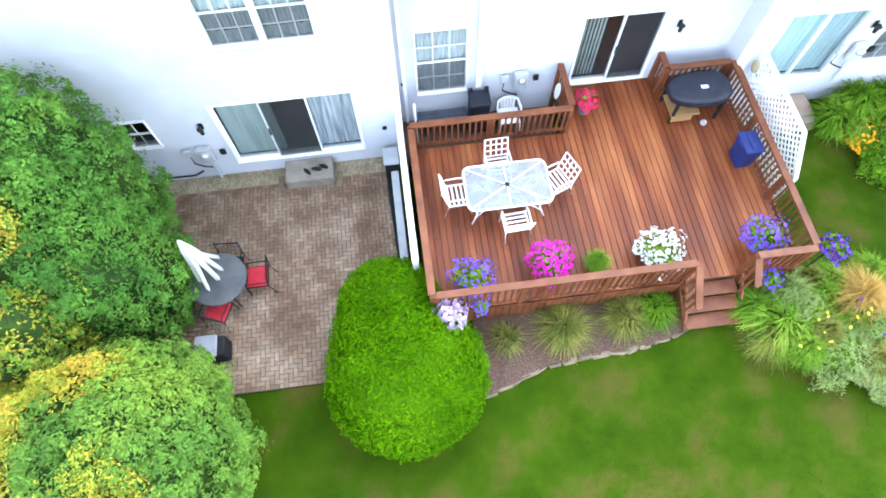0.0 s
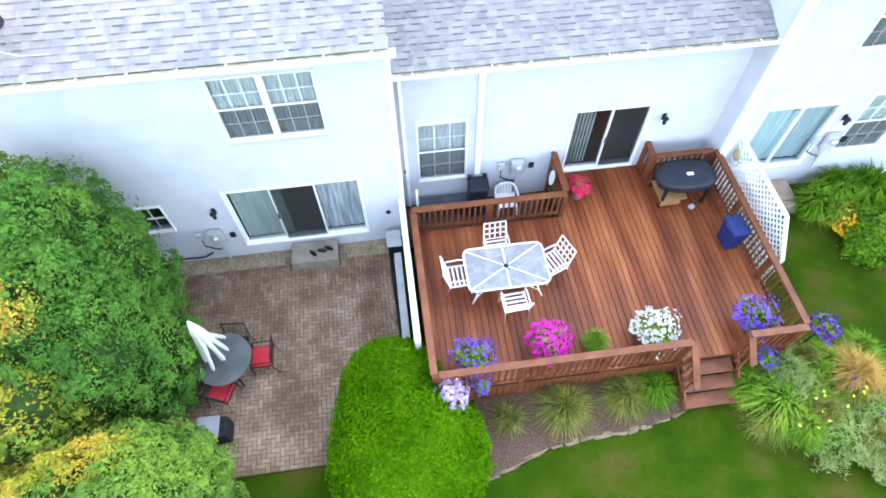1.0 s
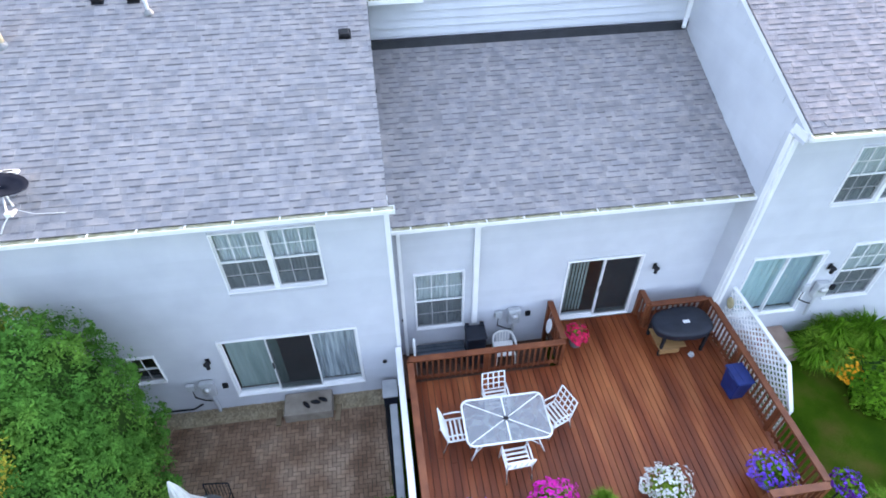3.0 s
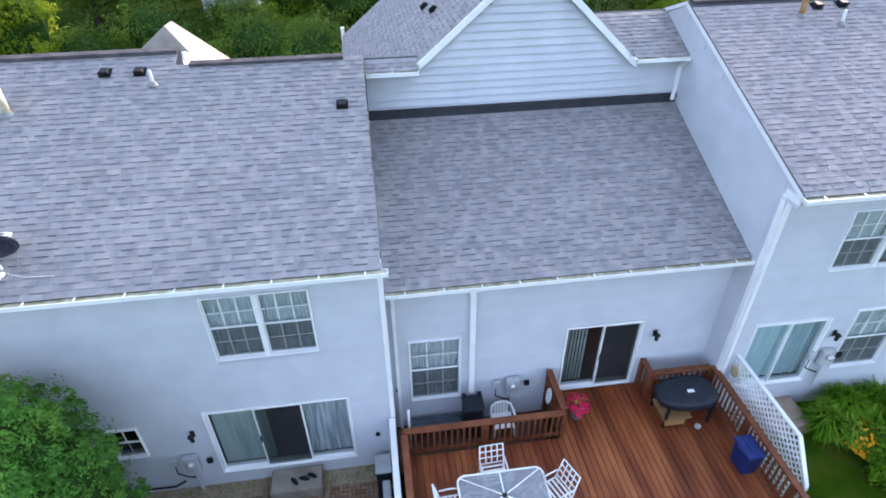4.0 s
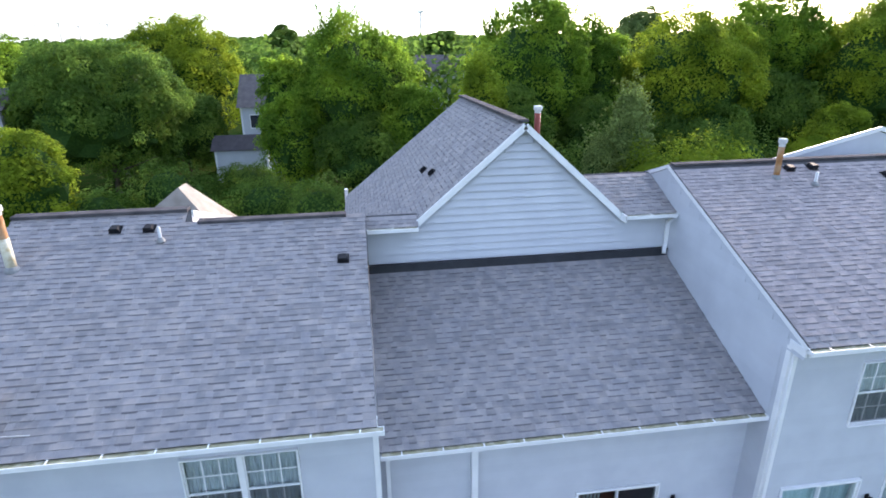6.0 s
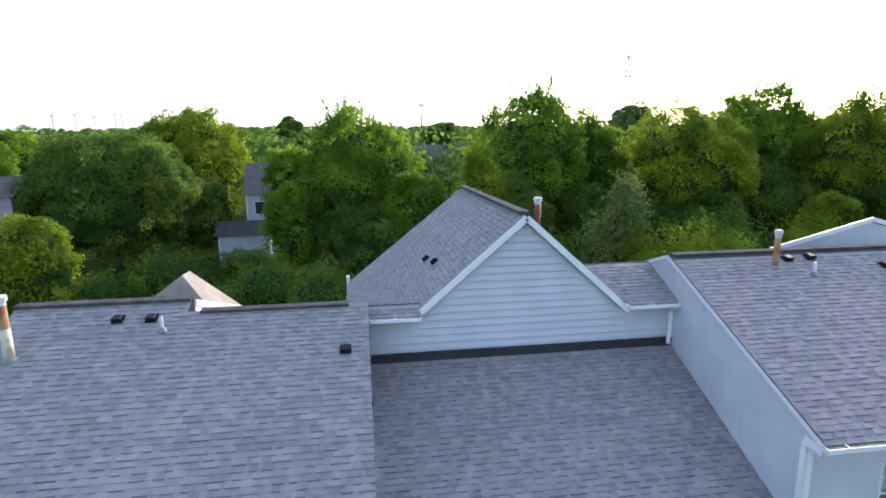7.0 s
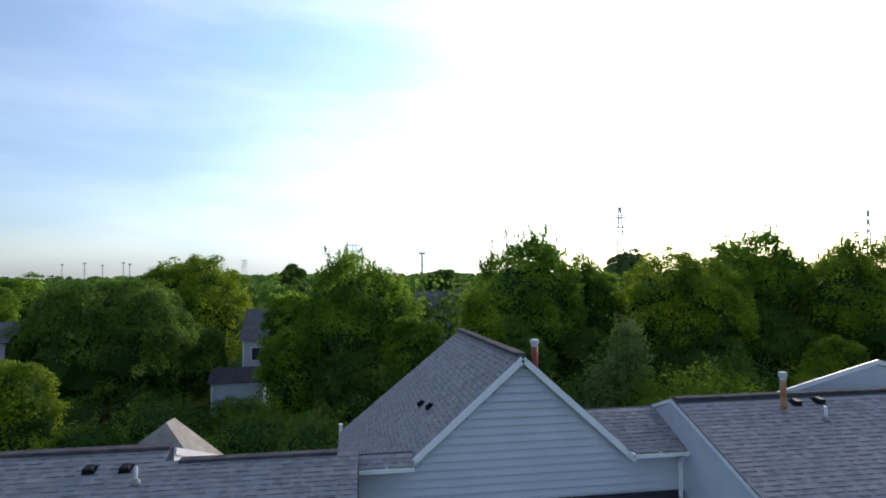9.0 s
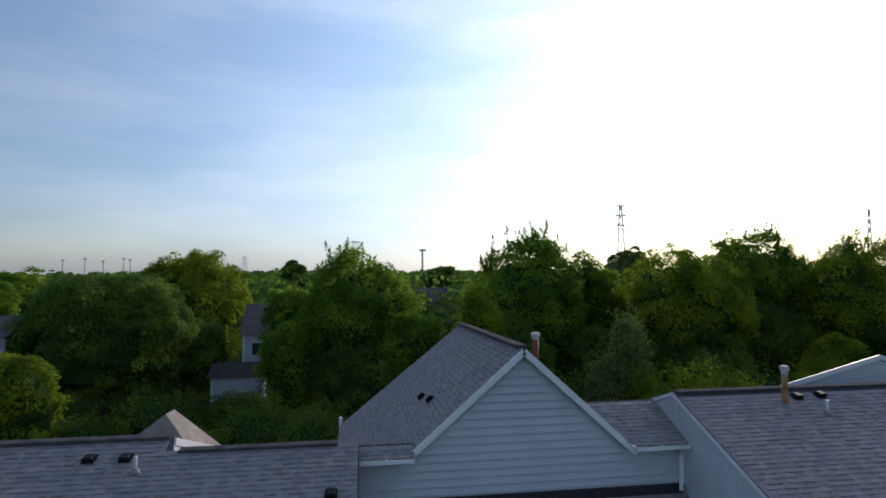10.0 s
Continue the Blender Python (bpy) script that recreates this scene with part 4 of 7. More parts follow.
meter_set((-5.02, -0.03, 0.55), "grey utility meter box and conduit on white siding")
meter_set((2.52, YB - 0.03, 1.0), "pale grey gas and power meter on white siding")
meter_set((10.20, YR - 0.03, 1.52), "grey utility meter beside the neighbour's door")
bm = bmesh.new()
tube(bm, [(-8.0, -0.06, -0.02), (-6.8, -0.06, -0.05), (-5.6, -0.07, -0.06), (-5.35, -0.07, 0.1)], 0.022, 8)
solo("gas_line", bm, M_BLACK, "black pipe running along the foot of the white wall", "pipe", smooth=True)
for at in ((-0.82, -0.03, 0.95), (-0.26, YB - 0.03, 1.45)):
    bm = bmesh.new()
    lathe(bm, [(0.05, 0.0), (0.06, 0.03), (0.03, 0.06)], 12)
    bmesh.ops.transform(bm, matrix=pose(*at, 90, 0, 0), verts=bm.verts[:])
    solo("wall_vent", bm, M_BLACK, "small round black vent on the siding", "vent", "wall vents", smooth=True)

# ---- patio ----
PZ, PX0, PX1, PY0, PY1 = -0.25, -6.35, -0.62, -5.55, -0.46
patio = thing("patio", (0, 0, 0), "brown clay brick patio laid in herringbone", "patio", kind="structure")
boxes("sand_bed", [(PX0, PX1, PY0, PY1, PZ - 0.2, PZ - 0.012)], M_SAND, patio, "dark sand joints")
gravel_bed = boxes("gravel_bed", [(-6.6, -0.62, PY1, -0.0, -0.45, PZ - 0.01)], M_GRAVEL, None, "pale bed of pebbles along the house wall")
tagged(gravel_bed, category="gravel", kind="structure")
prng = np.random.default_rng(11)
n = 3200
c = np.stack([prng.uniform(-6.5, -0.65, n), prng.uniform(PY1 + 0.03, -0.02, n), np.full(n, PZ)], 1)
q = quads_mesh("pebbles", c, np.tile([0.0, 0.0, 1.0], (n, 1)) + prng.normal(size=(n, 3)) * 0.25, prng.uniform(0.03, 0.07, n), M_GRAVEL, rng=prng, aspect=0.9, fold=-0.5)
tagged(q, "pale tan pebbles strewn along the wall", "gravel", kind="stuff")
step = thing("door_step", (-2.8, -0.33, PZ), "grey concrete step under the patio door", "step")
boxes("block", [(-0.58, 0.58, -0.32, 0.3, -0.05, 0.3)], M_STEP, step, bevel=0.015)
for i, (dx, rz_) in enumerate(((-0.12, 40), (0.1, 75), (0.28, 60))):
    bm = bmesh.new()
    lathe(bm, [(0.03, 0.0), (0.05, 0.015), (0.05, 0.05), (0.035, 0.08), (0.012, 0.085)], 12)
    bmesh.ops.scale(bm, vec=(1.0, 2.6, 1.0), verts=bm.verts[:])
    for vv in bm.verts:
        if vv.co.y > 0.02:
            vv.co.z *= 0.6
    bmesh.ops.transform(bm, matrix=pose(-2.72 + dx, -0.42 + 0.05 * i, PZ + 0.302, 0, 0, rz_), verts=bm.verts[:])
    solo("shoe", bm, M_BLACK, "dark garden shoe resting on the concrete step", "shoe", "shoes on the step", smooth=True)
for x, y, s in ((-6.2, -0.6, 25), (-3.55, -0.5, 0), (-2.1, -0.55, 5)):
    bm = bmesh.new()
    bx(bm, -0.06, 0.06, -0.22, 0.22, -0.1, 0.05)
    bmesh.ops.transform(bm, matrix=pose(x, y, PZ, 0, 0, -s), verts=bm.verts[:])
    solo("edging_stone", bm, M_STONE, "pale edging stone at the gravel's end", "stone", "edging stones")

table = thing("patio_table", (-4.76, -3.18, PZ), "round dark grey patio table with a closed umbrella in it", "table")
bm = bmesh.new()
lathe(bm, [(0.55, 0.70), (0.61, 0.705), (0.62, 0.72), (0.61, 0.74), (0.05, 0.742)], 40)
part("tabletop", bm, M_SLATE, table, "grey speckled round top", smooth=False)
for k in range(4):
    bm = bmesh.new()
    a = k * math.pi / 2 + 0.6
    tube(bm, [(0.1 * math.cos(a), 0.1 * math.sin(a), 0.68), (0.3 * math.cos(a), 0.3 * math.sin(a), 0.45), (0.5 * math.cos(a), 0.5 * math.sin(a), 0.0)], 0.018, 8)
    part("leg", bm, M_BLACK, table, smooth=True)
umb = thing("umbrella", (-4.78, -3.2, PZ), "closed white canvas patio umbrella standing in the table", "umbrella")
bm = bmesh.new()
tube(bm, [(0, 0, 0.0), (0, 0, 2.66)], 0.02, 10)
part("pole", bm, M_WHITEMETAL, umb, smooth=True)
bm = bmesh.new()
lathe(bm, [(0.22, 0.0), (0.22, 0.06), (0.05, 0.1), (0.03, 0.3)], 20)
part("base", bm, M_BLACK, umb)
for k in range(7):
    a = k * math.tau / 7 + 0.2
    bm = bmesh.new()
    d = Vector((math.cos(a), math.sin(a), 0))
    spread = 0.36 if k % 2 else 0.24
    tube(bm, [d * 0.01 + Vector((0, 0, 2.68)), d * 0.07 + Vector((0, 0, 2.3)), d * 0.13 + Vector((0, 0, 1.8)), d * spread + Vector((0, 0, 1.18)), d * (spread + 0.015) + Vector((0, 0, 1.08))], [0.015, 0.045, 0.055, 0.042, 0.018], 8)
    part("canopy_fold", bm, M_CANVAS, umb, smooth=True)


def metal_chair(at, turn, cushion=True):
    t = thing("patio_chair", at, "black metal patio chair with a red seat cushion" if cushion else "black metal patio chair at the round table", "chair", "chairs round the patio table", turn=turn)
    for x in (-0.26, 0.26):
        bm = bmesh.new()
        tube(bm, [(x, -0.26, 0.0), (x, -0.24, 0.42), (x, -0.22, 0.62), (x, 0.2, 0.64), (x, 0.25, 0.62)], 0.014, 8)
        tube(bm, [(x, 0.3, 0.0), (x, 0.22, 0.4), (x, 0.3, 0.92)], 0.014, 8)
        part("side_frame", bm, M_BLACK, t, smooth=True)
    bm = bmesh.new()
    tube(bm, [(-0.26, 0.3, 0.92), (0.26, 0.3, 0.92)], 0.016, 8)
    for i in range(7):
        x = -0.21 + i * 0.07
        tube(bm, [(x, 0.23, 0.45), (x, 0.3, 0.92)], 0.008, 6)
    part("backrest", bm, M_BLACK, t, smooth=True)
    bm = bmesh.new()
    bx(bm, -0.25, 0.25, -0.25, 0.22, 0.38, 0.4)
    part("seat", bm, M_BLACK, t)
    if cushion:
        bm = bmesh.new()
        bx(bm, -0.24, 0.24, -0.24, 0.21, 0.402, 0.46)
        part("cushion", bm, M_RED, t, "red cloth cushion", bevel=0.022)
    return t


metal_chair((-3.98, -3.1, PZ), -95 + 5)
metal_chair((-4.86, -3.80, PZ), 160)
metal_chair((-4.58, -2.74, PZ), -5, False)
metal_chair((-5.62, -3.1, PZ), 92, False)
M_BOXLID = surface("dull_lilac_grey_plastic", [(0.20, 0.195, 0.22), (0.28, 0.27, 0.30)], 4, 0.6, 0.06, 40)
cart = thing("storage_box", (-4.96, -4.60, PZ), "pale grey lidded storage box with black sides by the bush", "box")
boxes("box_body", [(-0.28, 0.30, -0.22, 0.22, 0.0, 0.5)], M_BLACK, cart, bevel=0.02)
boxes("lid", [(-0.30, 0.16, -0.24, 0.24, 0.502, 0.58)], M_BOXLID, cart, "pale grey lid", bevel=0.02)

# white fence between patio and deck
fence = thing("privacy_fence", (-0.47, -0.1, PZ), "white vinyl privacy fence between patio and deck", "fence")
for i in range(22):
    boxes("fence_board", [(-0.02, 0.02, -i * 0.165 - 0.16, -i * 0.165, 0.05, 1.68)], M_TRIM, fence)
boxes("top_rail", [(-0.07, 0.07, -3.66, 0.02, 1.68, 1.76)], M_TRIM, fence, bevel=0.008)
for y in (0.0, -1.8, -3.62):
    boxes("post", [(-0.065, 0.065, y - 0.065, y + 0.065, 0.0, 1.675)], M_TRIM, fence)
boxes("bottom_rail", [(-0.045, 0.045, -3.6, 0.0, 0.04, 0.14)], M_TRIM, fence)
ledge = thing("planter_ledge", (-0.72, -2.3, PZ), "pale grey low ledge along the white fence", "ledge")
boxes("ledge_body", [(-0.09, 0.09, -1.55, 1.55, 0.0, 0.42)], M_GREY, ledge, bevel=0.012)
bag = thing("garden_hose_box", (-0.8, -0.42, PZ), "dark grey lidded hose box beside the fence", "box")
boxes("box_body", [(-0.14, 0.2, -0.2, 0.26, 0.0, 0.5)], M_NAVY, bag, bevel=0.02)
boxes("lid", [(-0.16, 0.22, -0.22, 0.28, 0.502, 0.56)], M_GREY, bag, bevel=0.015)
# black roll added to fill the dark strip beside the ledge
bm = bmesh.new()
tube(bm, [(-0.86, -0.7, PZ + 0.2), (-0.87, -1.4, PZ + 0.12), (-0.85, -2.2, PZ + 0.05), (-0.84, -2.9, PZ + 0.02)], [0.07, 0.06, 0.05, 0.03], 10)
solo("rolled_tarp", bm, M_BLACK, "long tapered black roll along the ledge", "tarp", smooth=True)

# ---- deck rails and stairs ----
RAIL_Z = 1.62


def rail_run(name, p0, p1, label, drop0=0.0, drop1=0.0, posts=True, low=0.1):
    """Rail from p0 to p1 (x, y): posts, cap, under-rail, foot rail and balusters. drop: how far each end lies below."""
    t = thing(name, (p0[0], p0[1], DZ), label, "railing", "deck railings")
    a, b = Vector((0, 0, 0)), Vector((p1[0] - p0[0], p1[1] - p0[1], 0))
    da, db = Vector((0, 0, -drop0)), Vector((0, 0, -drop1))
    H = RAIL_Z - DZ
    ln = b.length
    up = Vector((0, 0, 1))
    bm = bmesh.new()
    bar(bm, a + da + up * (H - 0.02), b + db + up * (H - 0.02), 0.15, 0.04)
    part("cap", bm, M_RAIL, t, bevel=0.006)
    bm = bmesh.new()
    bar(bm, a + da + up * (H - 0.085), b + db + up * (H - 0.085), 0.04, 0.09)
    part("upper_rail", bm, M_RAIL, t)
    bm = bmesh.new()
    bar(bm, a + da + up * (low + 0.05), b + db + up * (low + 0.05), 0.04, 0.09)
    part("lower_rail", bm, M_RAIL, t)
    n = max(2, round(ln / 1.9) + 1)
    for i in range(n):
        if posts:
            p = a.lerp(b, i / (n - 1))
            d = da.lerp(db, i / (n - 1))
            bm = bmesh.new()
            bx(bm, p.x - 0.045, p.x + 0.045, p.y - 0.045, p.y + 0.045, -0.75 + max(0, 0.2 - d.length) * 0, H - 0.045 + d.z)
            part("post", bm, M_RAIL, t)
    k = int(ln / 0.135)
    side = (b - a).normalized().cross(up) * 0.035
    for i in range(1, k):
        p, d = a.lerp(b, i / k) + side, da.lerp(db, i / k)
        bm = bmesh.new()
        bx(bm, p.x - 0.019, p.x + 0.019, p.y - 0.019, p.y + 0.019, low + d.z, H - 0.05 + d.z)
        part("baluster", bm, M_RAIL, t)
    return t


rail_run("deck_railing", (-0.25, -0.56), (3.42, -0.56), "reddish brown wooden deck railing before the house wall")
rail_run("deck_railing", (3.44, -0.48), (3.44, 0.72), "short wooden railing from the deck to the wall")
rail_run("deck_railing", (-0.23, -0.66), (-0.23, -4.58), "wooden deck railing along the white fence")
rail_run("deck_railing", (-0.14, -4.60), (5.02, -4.60), "long front deck railing over the flower bed")
rail_run("deck_railing", (6.24, -4.60), (7.44, -4.60), "short front deck railing beside the stairs")
rail_run("deck_railing", (7.47, 0.26), (7.47, -4.52), "wooden side railing of the deck by the lattice")
rail_run("deck_railing", (5.92, 0.27), (7.38, 0.27), "wooden railing behind the covered grill")
rail_run("deck_railing", (5.86, 0.74), (5.86, 0.30), "short wooden railing beside the deck door")
rail_run("stair_railing", (5.04, -4.66), (5.04, -5.34), "sloping stair railing with slanted balusters", 0.02, 0.62, posts=False)
rail_run("stair_railing", (6.24, -4.66), (6.24, -5.1), "short sloping stair railing", 0.02, 0.4, posts=False)
stairs = thing("deck_stairs", (5.64, -4.64, 0.0), "reddish brown wooden deck stairs with three treads", "stairs")
for i in range(3):
    z = 0.54 - 0.18 * i
    w = 0.56 + (0.04 if i == 2 else 0)
    boxes("tread", [(-w, w, -0.29 * (i + 1) - 0.02, -0.29 * i - 0.004, z - 0.04, z)], M_RAIL, stairs, bevel=0.006)
    boxes("riser", [(-w + 0.02, w - 0.02, -0.29 * i - 0.03, -0.29 * i - 0.006, z - 0.17, z - 0.042)], M_RAIL, stairs)
for x in (-0.6, 0.57):
    bm = bmesh.new()
    v = [bm.verts.new((x + dx, y, z)) for dx in (0, 0.035) for y, z in ((0, 0.5), (0, -0.1), (-0.86, -0.1), (-0.86, 0.05))]
    for f in ((0, 1, 2, 3), (7, 6, 5, 4), (0, 3, 7, 4), (3, 2, 6, 7), (2, 1, 5, 6), (1, 0, 4, 5)):
        bm.faces.new([v[j] for j in f])
    part("stringer", bm, M_RAIL, stairs)

# white lattice screen beside the deck
lattice = thing("lattice_screen", (7.88, 0.2, -0.05), "white diagonal lattice privacy screen beside the deck", "fence")
LW, LH = 3.04, 2.12


def lat_top(y):
    return LH if y > -2.4 else LH - (abs(y) - 2.4) * 1.25


for sgn in (1, -1):
    k = -LH
    while k < LW:
        pts = []
        for s in range(81):
            z = 0.12 + (LH - 0.2) * s / 80
            y = -(k + (z if sgn > 0 else LH - z))
            if -LW + 0.06 < y < -0.06 and z < lat_top(y) - 0.06:
                pts.append((y, z))
        if len(pts) > 3:
            bm = bmesh.new()
            xx = 0.008 * sgn
            bar(bm, (xx, *pts[0]), (xx, *pts[-1]), 0.04, 0.012, up=(1, 0, 0))
            part("lattice_strip", bm, M_TRIM, lattice)
        k += 0.17
bm = bmesh.new()
for a, b in (((0, 0, 0.06), (0, 0, LH)), ((0, 0, LH), (0, -2.4, LH)), ((0, -2.4, LH), (0, -LW, LH - 0.8)), ((0, -LW, LH - 0.8), (0, -LW, 0.06)), ((0, 0, 0.1), (0, -LW, 0.1))):
    bar(bm, a, b, 0.05, 0.09, up=(1, 0, 0))
part("lattice_frame", bm, M_TRIM, lattice)
bm = bmesh.new()
lathe(bm, [(0.02, 0.0), (0.12, 0.0), (0.13, 0.02), (0.10, 0.045), (0.02, 0.05)], 18)
bmesh.ops.transform(bm, matrix=pose(7.82, -0.06, 1.70, 0, -90, 0) @ Matrix.Diagonal((1.35, 1, 1, 1)), verts=bm.verts[:])
solo("wall_plaque", bm, M_PALETAN, "small oval tan plaque on the white lattice", "plaque", smooth=True)

# ---- deck furniture ----
dt = thing("dining_table", (1.66, -2.25, DZ), "white metal outdoor dining table with frosted glass top", "table")
W2, D2, RC = 0.90, 0.54, 0.16
rim = []
for cx, cy, a0 in ((W2 - RC, D2 - RC, 0), (-W2 + RC, D2 - RC, 90), (-W2 + RC, -D2 + RC, 180), (W2 - RC, -D2 + RC, 270)):
    for k in range(6):
        a = radians(a0 + 18 * k)
        rim.append((cx + RC * math.cos(a), cy + RC * math.sin(a)))
bm = bmesh.new()
top = [bm.verts.new((x * 0.975, y * 0.965, 0.73)) for x, y in rim]
low = [bm.verts.new((x * 0.975, y * 0.965, 0.722)) for x, y in rim]
bm.faces.new(top)
bm.faces.new(low[::-1])
for i in range(len(rim)):
    bm.faces.new((top[i], low[i], low[(i + 1) % len(rim)], top[(i + 1) % len(rim)]))
part("glass_top", bm, M_FROST, dt, "frosted pebbled glass")
bm = bmesh.new()
tube(bm, [(x, y, 0.722) for x, y in rim + rim[:1]], 0.024, 8)
part("table_rim", bm, M_WHITEMETAL, dt, smooth=True)
for sx, sy in ((1, 1), (-1, 1), (-1, -1), (1, -1)):
    bm = bmesh.new()
    bar(bm, (0, 0, 0.739), (sx * W2 * 0.93, sy * D2 * 0.9, 0.739), 0.022, 0.010)
    part("strap", bm, M_WHITEMETAL, dt)
    bm = bmesh.new()
    tube(bm, [(sx * 0.3, sy * 0.1, 0.68), (sx * 0.62, sy * 0.3, 0.5), (sx * 0.72, sy * 0.42, 0.2), (sx * 0.8, sy * 0.47, 0.0)], 0.02, 8)
    part("leg", bm, M_WHITEMETAL, dt, smooth=True)
    bm = bmesh.new()
    tube(bm, [(sx * 0.72, sy * 0.42, 0.2), (sx * 0.4, sy * 0.2, 0.22), (0, 0, 0.3)], 0.014, 8)
    part("brace", bm, M_WHITEMETAL, dt, smooth=True)
bm = bmesh.new()
bar(bm, (0, -D2 * 0.95, 0.737), (0, D2 * 0.95, 0.737), 0.03, 0.008)
part("cross_strap", bm, M_WHITEMETAL, dt)
bm = bmesh.new()
lathe(bm, [(0.06, 0.745), (0.055, 0.752), (0.022, 0.756)], 16)
part("umbrella_ring", bm, M_BLACK, dt)


def lattice_chair(at, turn):
    t = thing("dining_chair", at, "white metal dining chair with lattice back and slatted seat", "chair", "white chairs round the deck table", turn=turn)
    for x in (-0.27, 0.27):
        bm = bmesh.new()
        tube(bm, [(x, -0.3, 0.0), (x, -0.24, 0.4), (x, -0.22, 0.62), (x, -0.05, 0.66), (x, 0.22, 0.64)], 0.018, 8)
        part("front_leg", bm, M_WHITEMETAL, t, smooth=True)
        bm = bmesh.new()
        tube(bm, [(x, 0.3, 0.0), (x, 0.2, 0.42), (x * 0.93, 0.34, 0.95)], 0.018, 8)
        part("back_post", bm, M_WHITEMETAL, t, smooth=True)
    for i in range(3):
        x = -0.125 + 0.125 * i
        bm = bmesh.new()
        bar(bm, (x, 0.22, 0.5), (x, 0.335, 0.94), 0.026, 0.012, up=(0, 1, 0))
        part("back_upright", bm, M_WHITEMETAL, t)
    for i in range(4):
        k = i / 3
        bm = bmesh.new()
        bar(bm, (-0.25, 0.215 + 0.125 * k, 0.5 + 0.45 * k), (0.25, 0.215 + 0.125 * k, 0.5 + 0.45 * k), 0.028, 0.012, up=(0, 0.3, 1))
        part("back_slat", bm, M_WHITEMETAL, t)
    for i in range(5):
        y = -0.22 + 0.1 * i
        bm = bmesh.new()
        bar(bm, (-0.26, y, 0.42), (0.26, y, 0.42), 0.045, 0.014)
        part("seat_slat", bm, M_WHITEMETAL, t)
    for x in (-0.26, 0.26):
        bm = bmesh.new()
        bar(bm, (x, -0.26, 0.405), (x, 0.22, 0.405), 0.03, 0.03)
        part("seat_rail", bm, M_WHITEMETAL, t)
    return t


lattice_chair((1.60, -1.55, DZ), 2)
lattice_chair((0.58, -2.18, DZ), 92)
lattice_chair((2.80, -2.12, DZ), -68)
lattice_chair((1.74, -3.02, DZ), 183)

grill = thing("covered_grill", (6.48, -0.32, DZ), "grill under a dark vinyl cover on a wooden cart", "grill")
bm = bmesh.new()
outline = []
for i in range(28):
    c, d = math.cos(math.tau * i / 28), math.sin(math.tau * i / 28)
    q = (abs(c) ** 2.6 + abs(d) ** 2.6) ** (-1 / 2.6)
    outline.append((0.75 * q * c, (0.47 + 0.04 * c) * q * d))
rings = []
for z, k in ((0.60, 0.92), (0.68, 0.96), (0.78, 0.99), (0.83, 0.95), (0.865, 0.6), (0.88, 0.2)):
    rings.append([bm.verts.new((x * k, y * k, z + (0.012 * math.sin(i * 1.9) if z < 0.65 else 0.004 * math.sin(i * 2.2)))) for i, (x, y) in enumerate(outline)])
for a, b in zip(rings, rings[1:]):
    for k in range(len(outline)):
        bm.faces.new((a[k], b[k], b[(k + 1) % len(outline)], a[(k + 1) % len(outline)]))
bm.faces.new(rings[-1][::-1])
bmesh.ops.recalc_face_normals(bm, faces=bm.faces[:])
bmesh.ops.subdivide_edges(bm, edges=bm.edges[:], cuts=1, use_grid_fill=True)
for vv in bm.verts:
    vv.co += Vector((0, 0, 1)) * 0.02 * noise.noise(vv.co * 4)
part("cover", bm, M_NAVY, grill, "dark blue-black vinyl cover", smooth=True)
boxes("label_patch", [(-0.03, 0.13, -0.12, -0.03, 0.89, 0.897)], M_TRIM, grill, "white label patch")
boxes("shelf", [(-0.60, 0.10, -0.36, 0.30, 0.24, 0.28), (-0.60, -0.1, -0.42, -0.37, 0.14, 0.28)], M_TANWOOD, grill, "bare wooden cart shelf", bevel=0.008)
for x in (-0.55, 0.55):
    for y in (-0.33, 0.33):
        boxes("leg", [(x - 0.03, x + 0.03, y - 0.03, y + 0.03, 0.0, 0.68)], M_BLACK, grill)
for x in (0.2,):
    bm = bmesh.new()
    tube(bm, [(x, -0.5, 0.07), (x + 0.05, -0.46, 0.07)], 0.07, 14)
    part("wheel", bm, M_GREY, grill, "pale castor wheel")

bin_ = thing("storage_bin", (7.26, -1.88, DZ), "squat blue plastic bin with a lid against the railing", "bin", turn=2)
bm = bmesh.new()
v = [bm.verts.new(p) for p in ((-0.22, -0.22, 0), (0.11, -0.22, 0), (0.11, 0.22, 0), (-0.22, 0.22, 0), (-0.27, -0.26, 0.66), (0.12, -0.26, 0.66), (0.12, 0.26, 0.66), (-0.27, 0.26, 0.66))]
for f in ((3, 2, 1, 0), (4, 5, 6, 7), (0, 1, 5, 4), (1, 2, 6, 5), (2, 3, 7, 6), (3, 0, 4, 7)):
    bm.faces.new([v[i] for i in f])
part("bin_body", bm, M_BLUE, bin_, bevel=0.02)
bm = bmesh.new()
bx(bm, -0.30, 0.13, -0.29, 0.29, 0.662, 0.725)
part("lid", bm, M_BLUE, bin_, bevel=0.02)
boxes("lid_rib", [(-0.14, -0.04, -0.22, 0.22, 0.725, 0.74)], M_BLUE, bin_)
boxes("lid_handle", [(-0.325, -0.30, -0.1, 0.1, 0.66, 0.69)], M_BLUE, bin_)

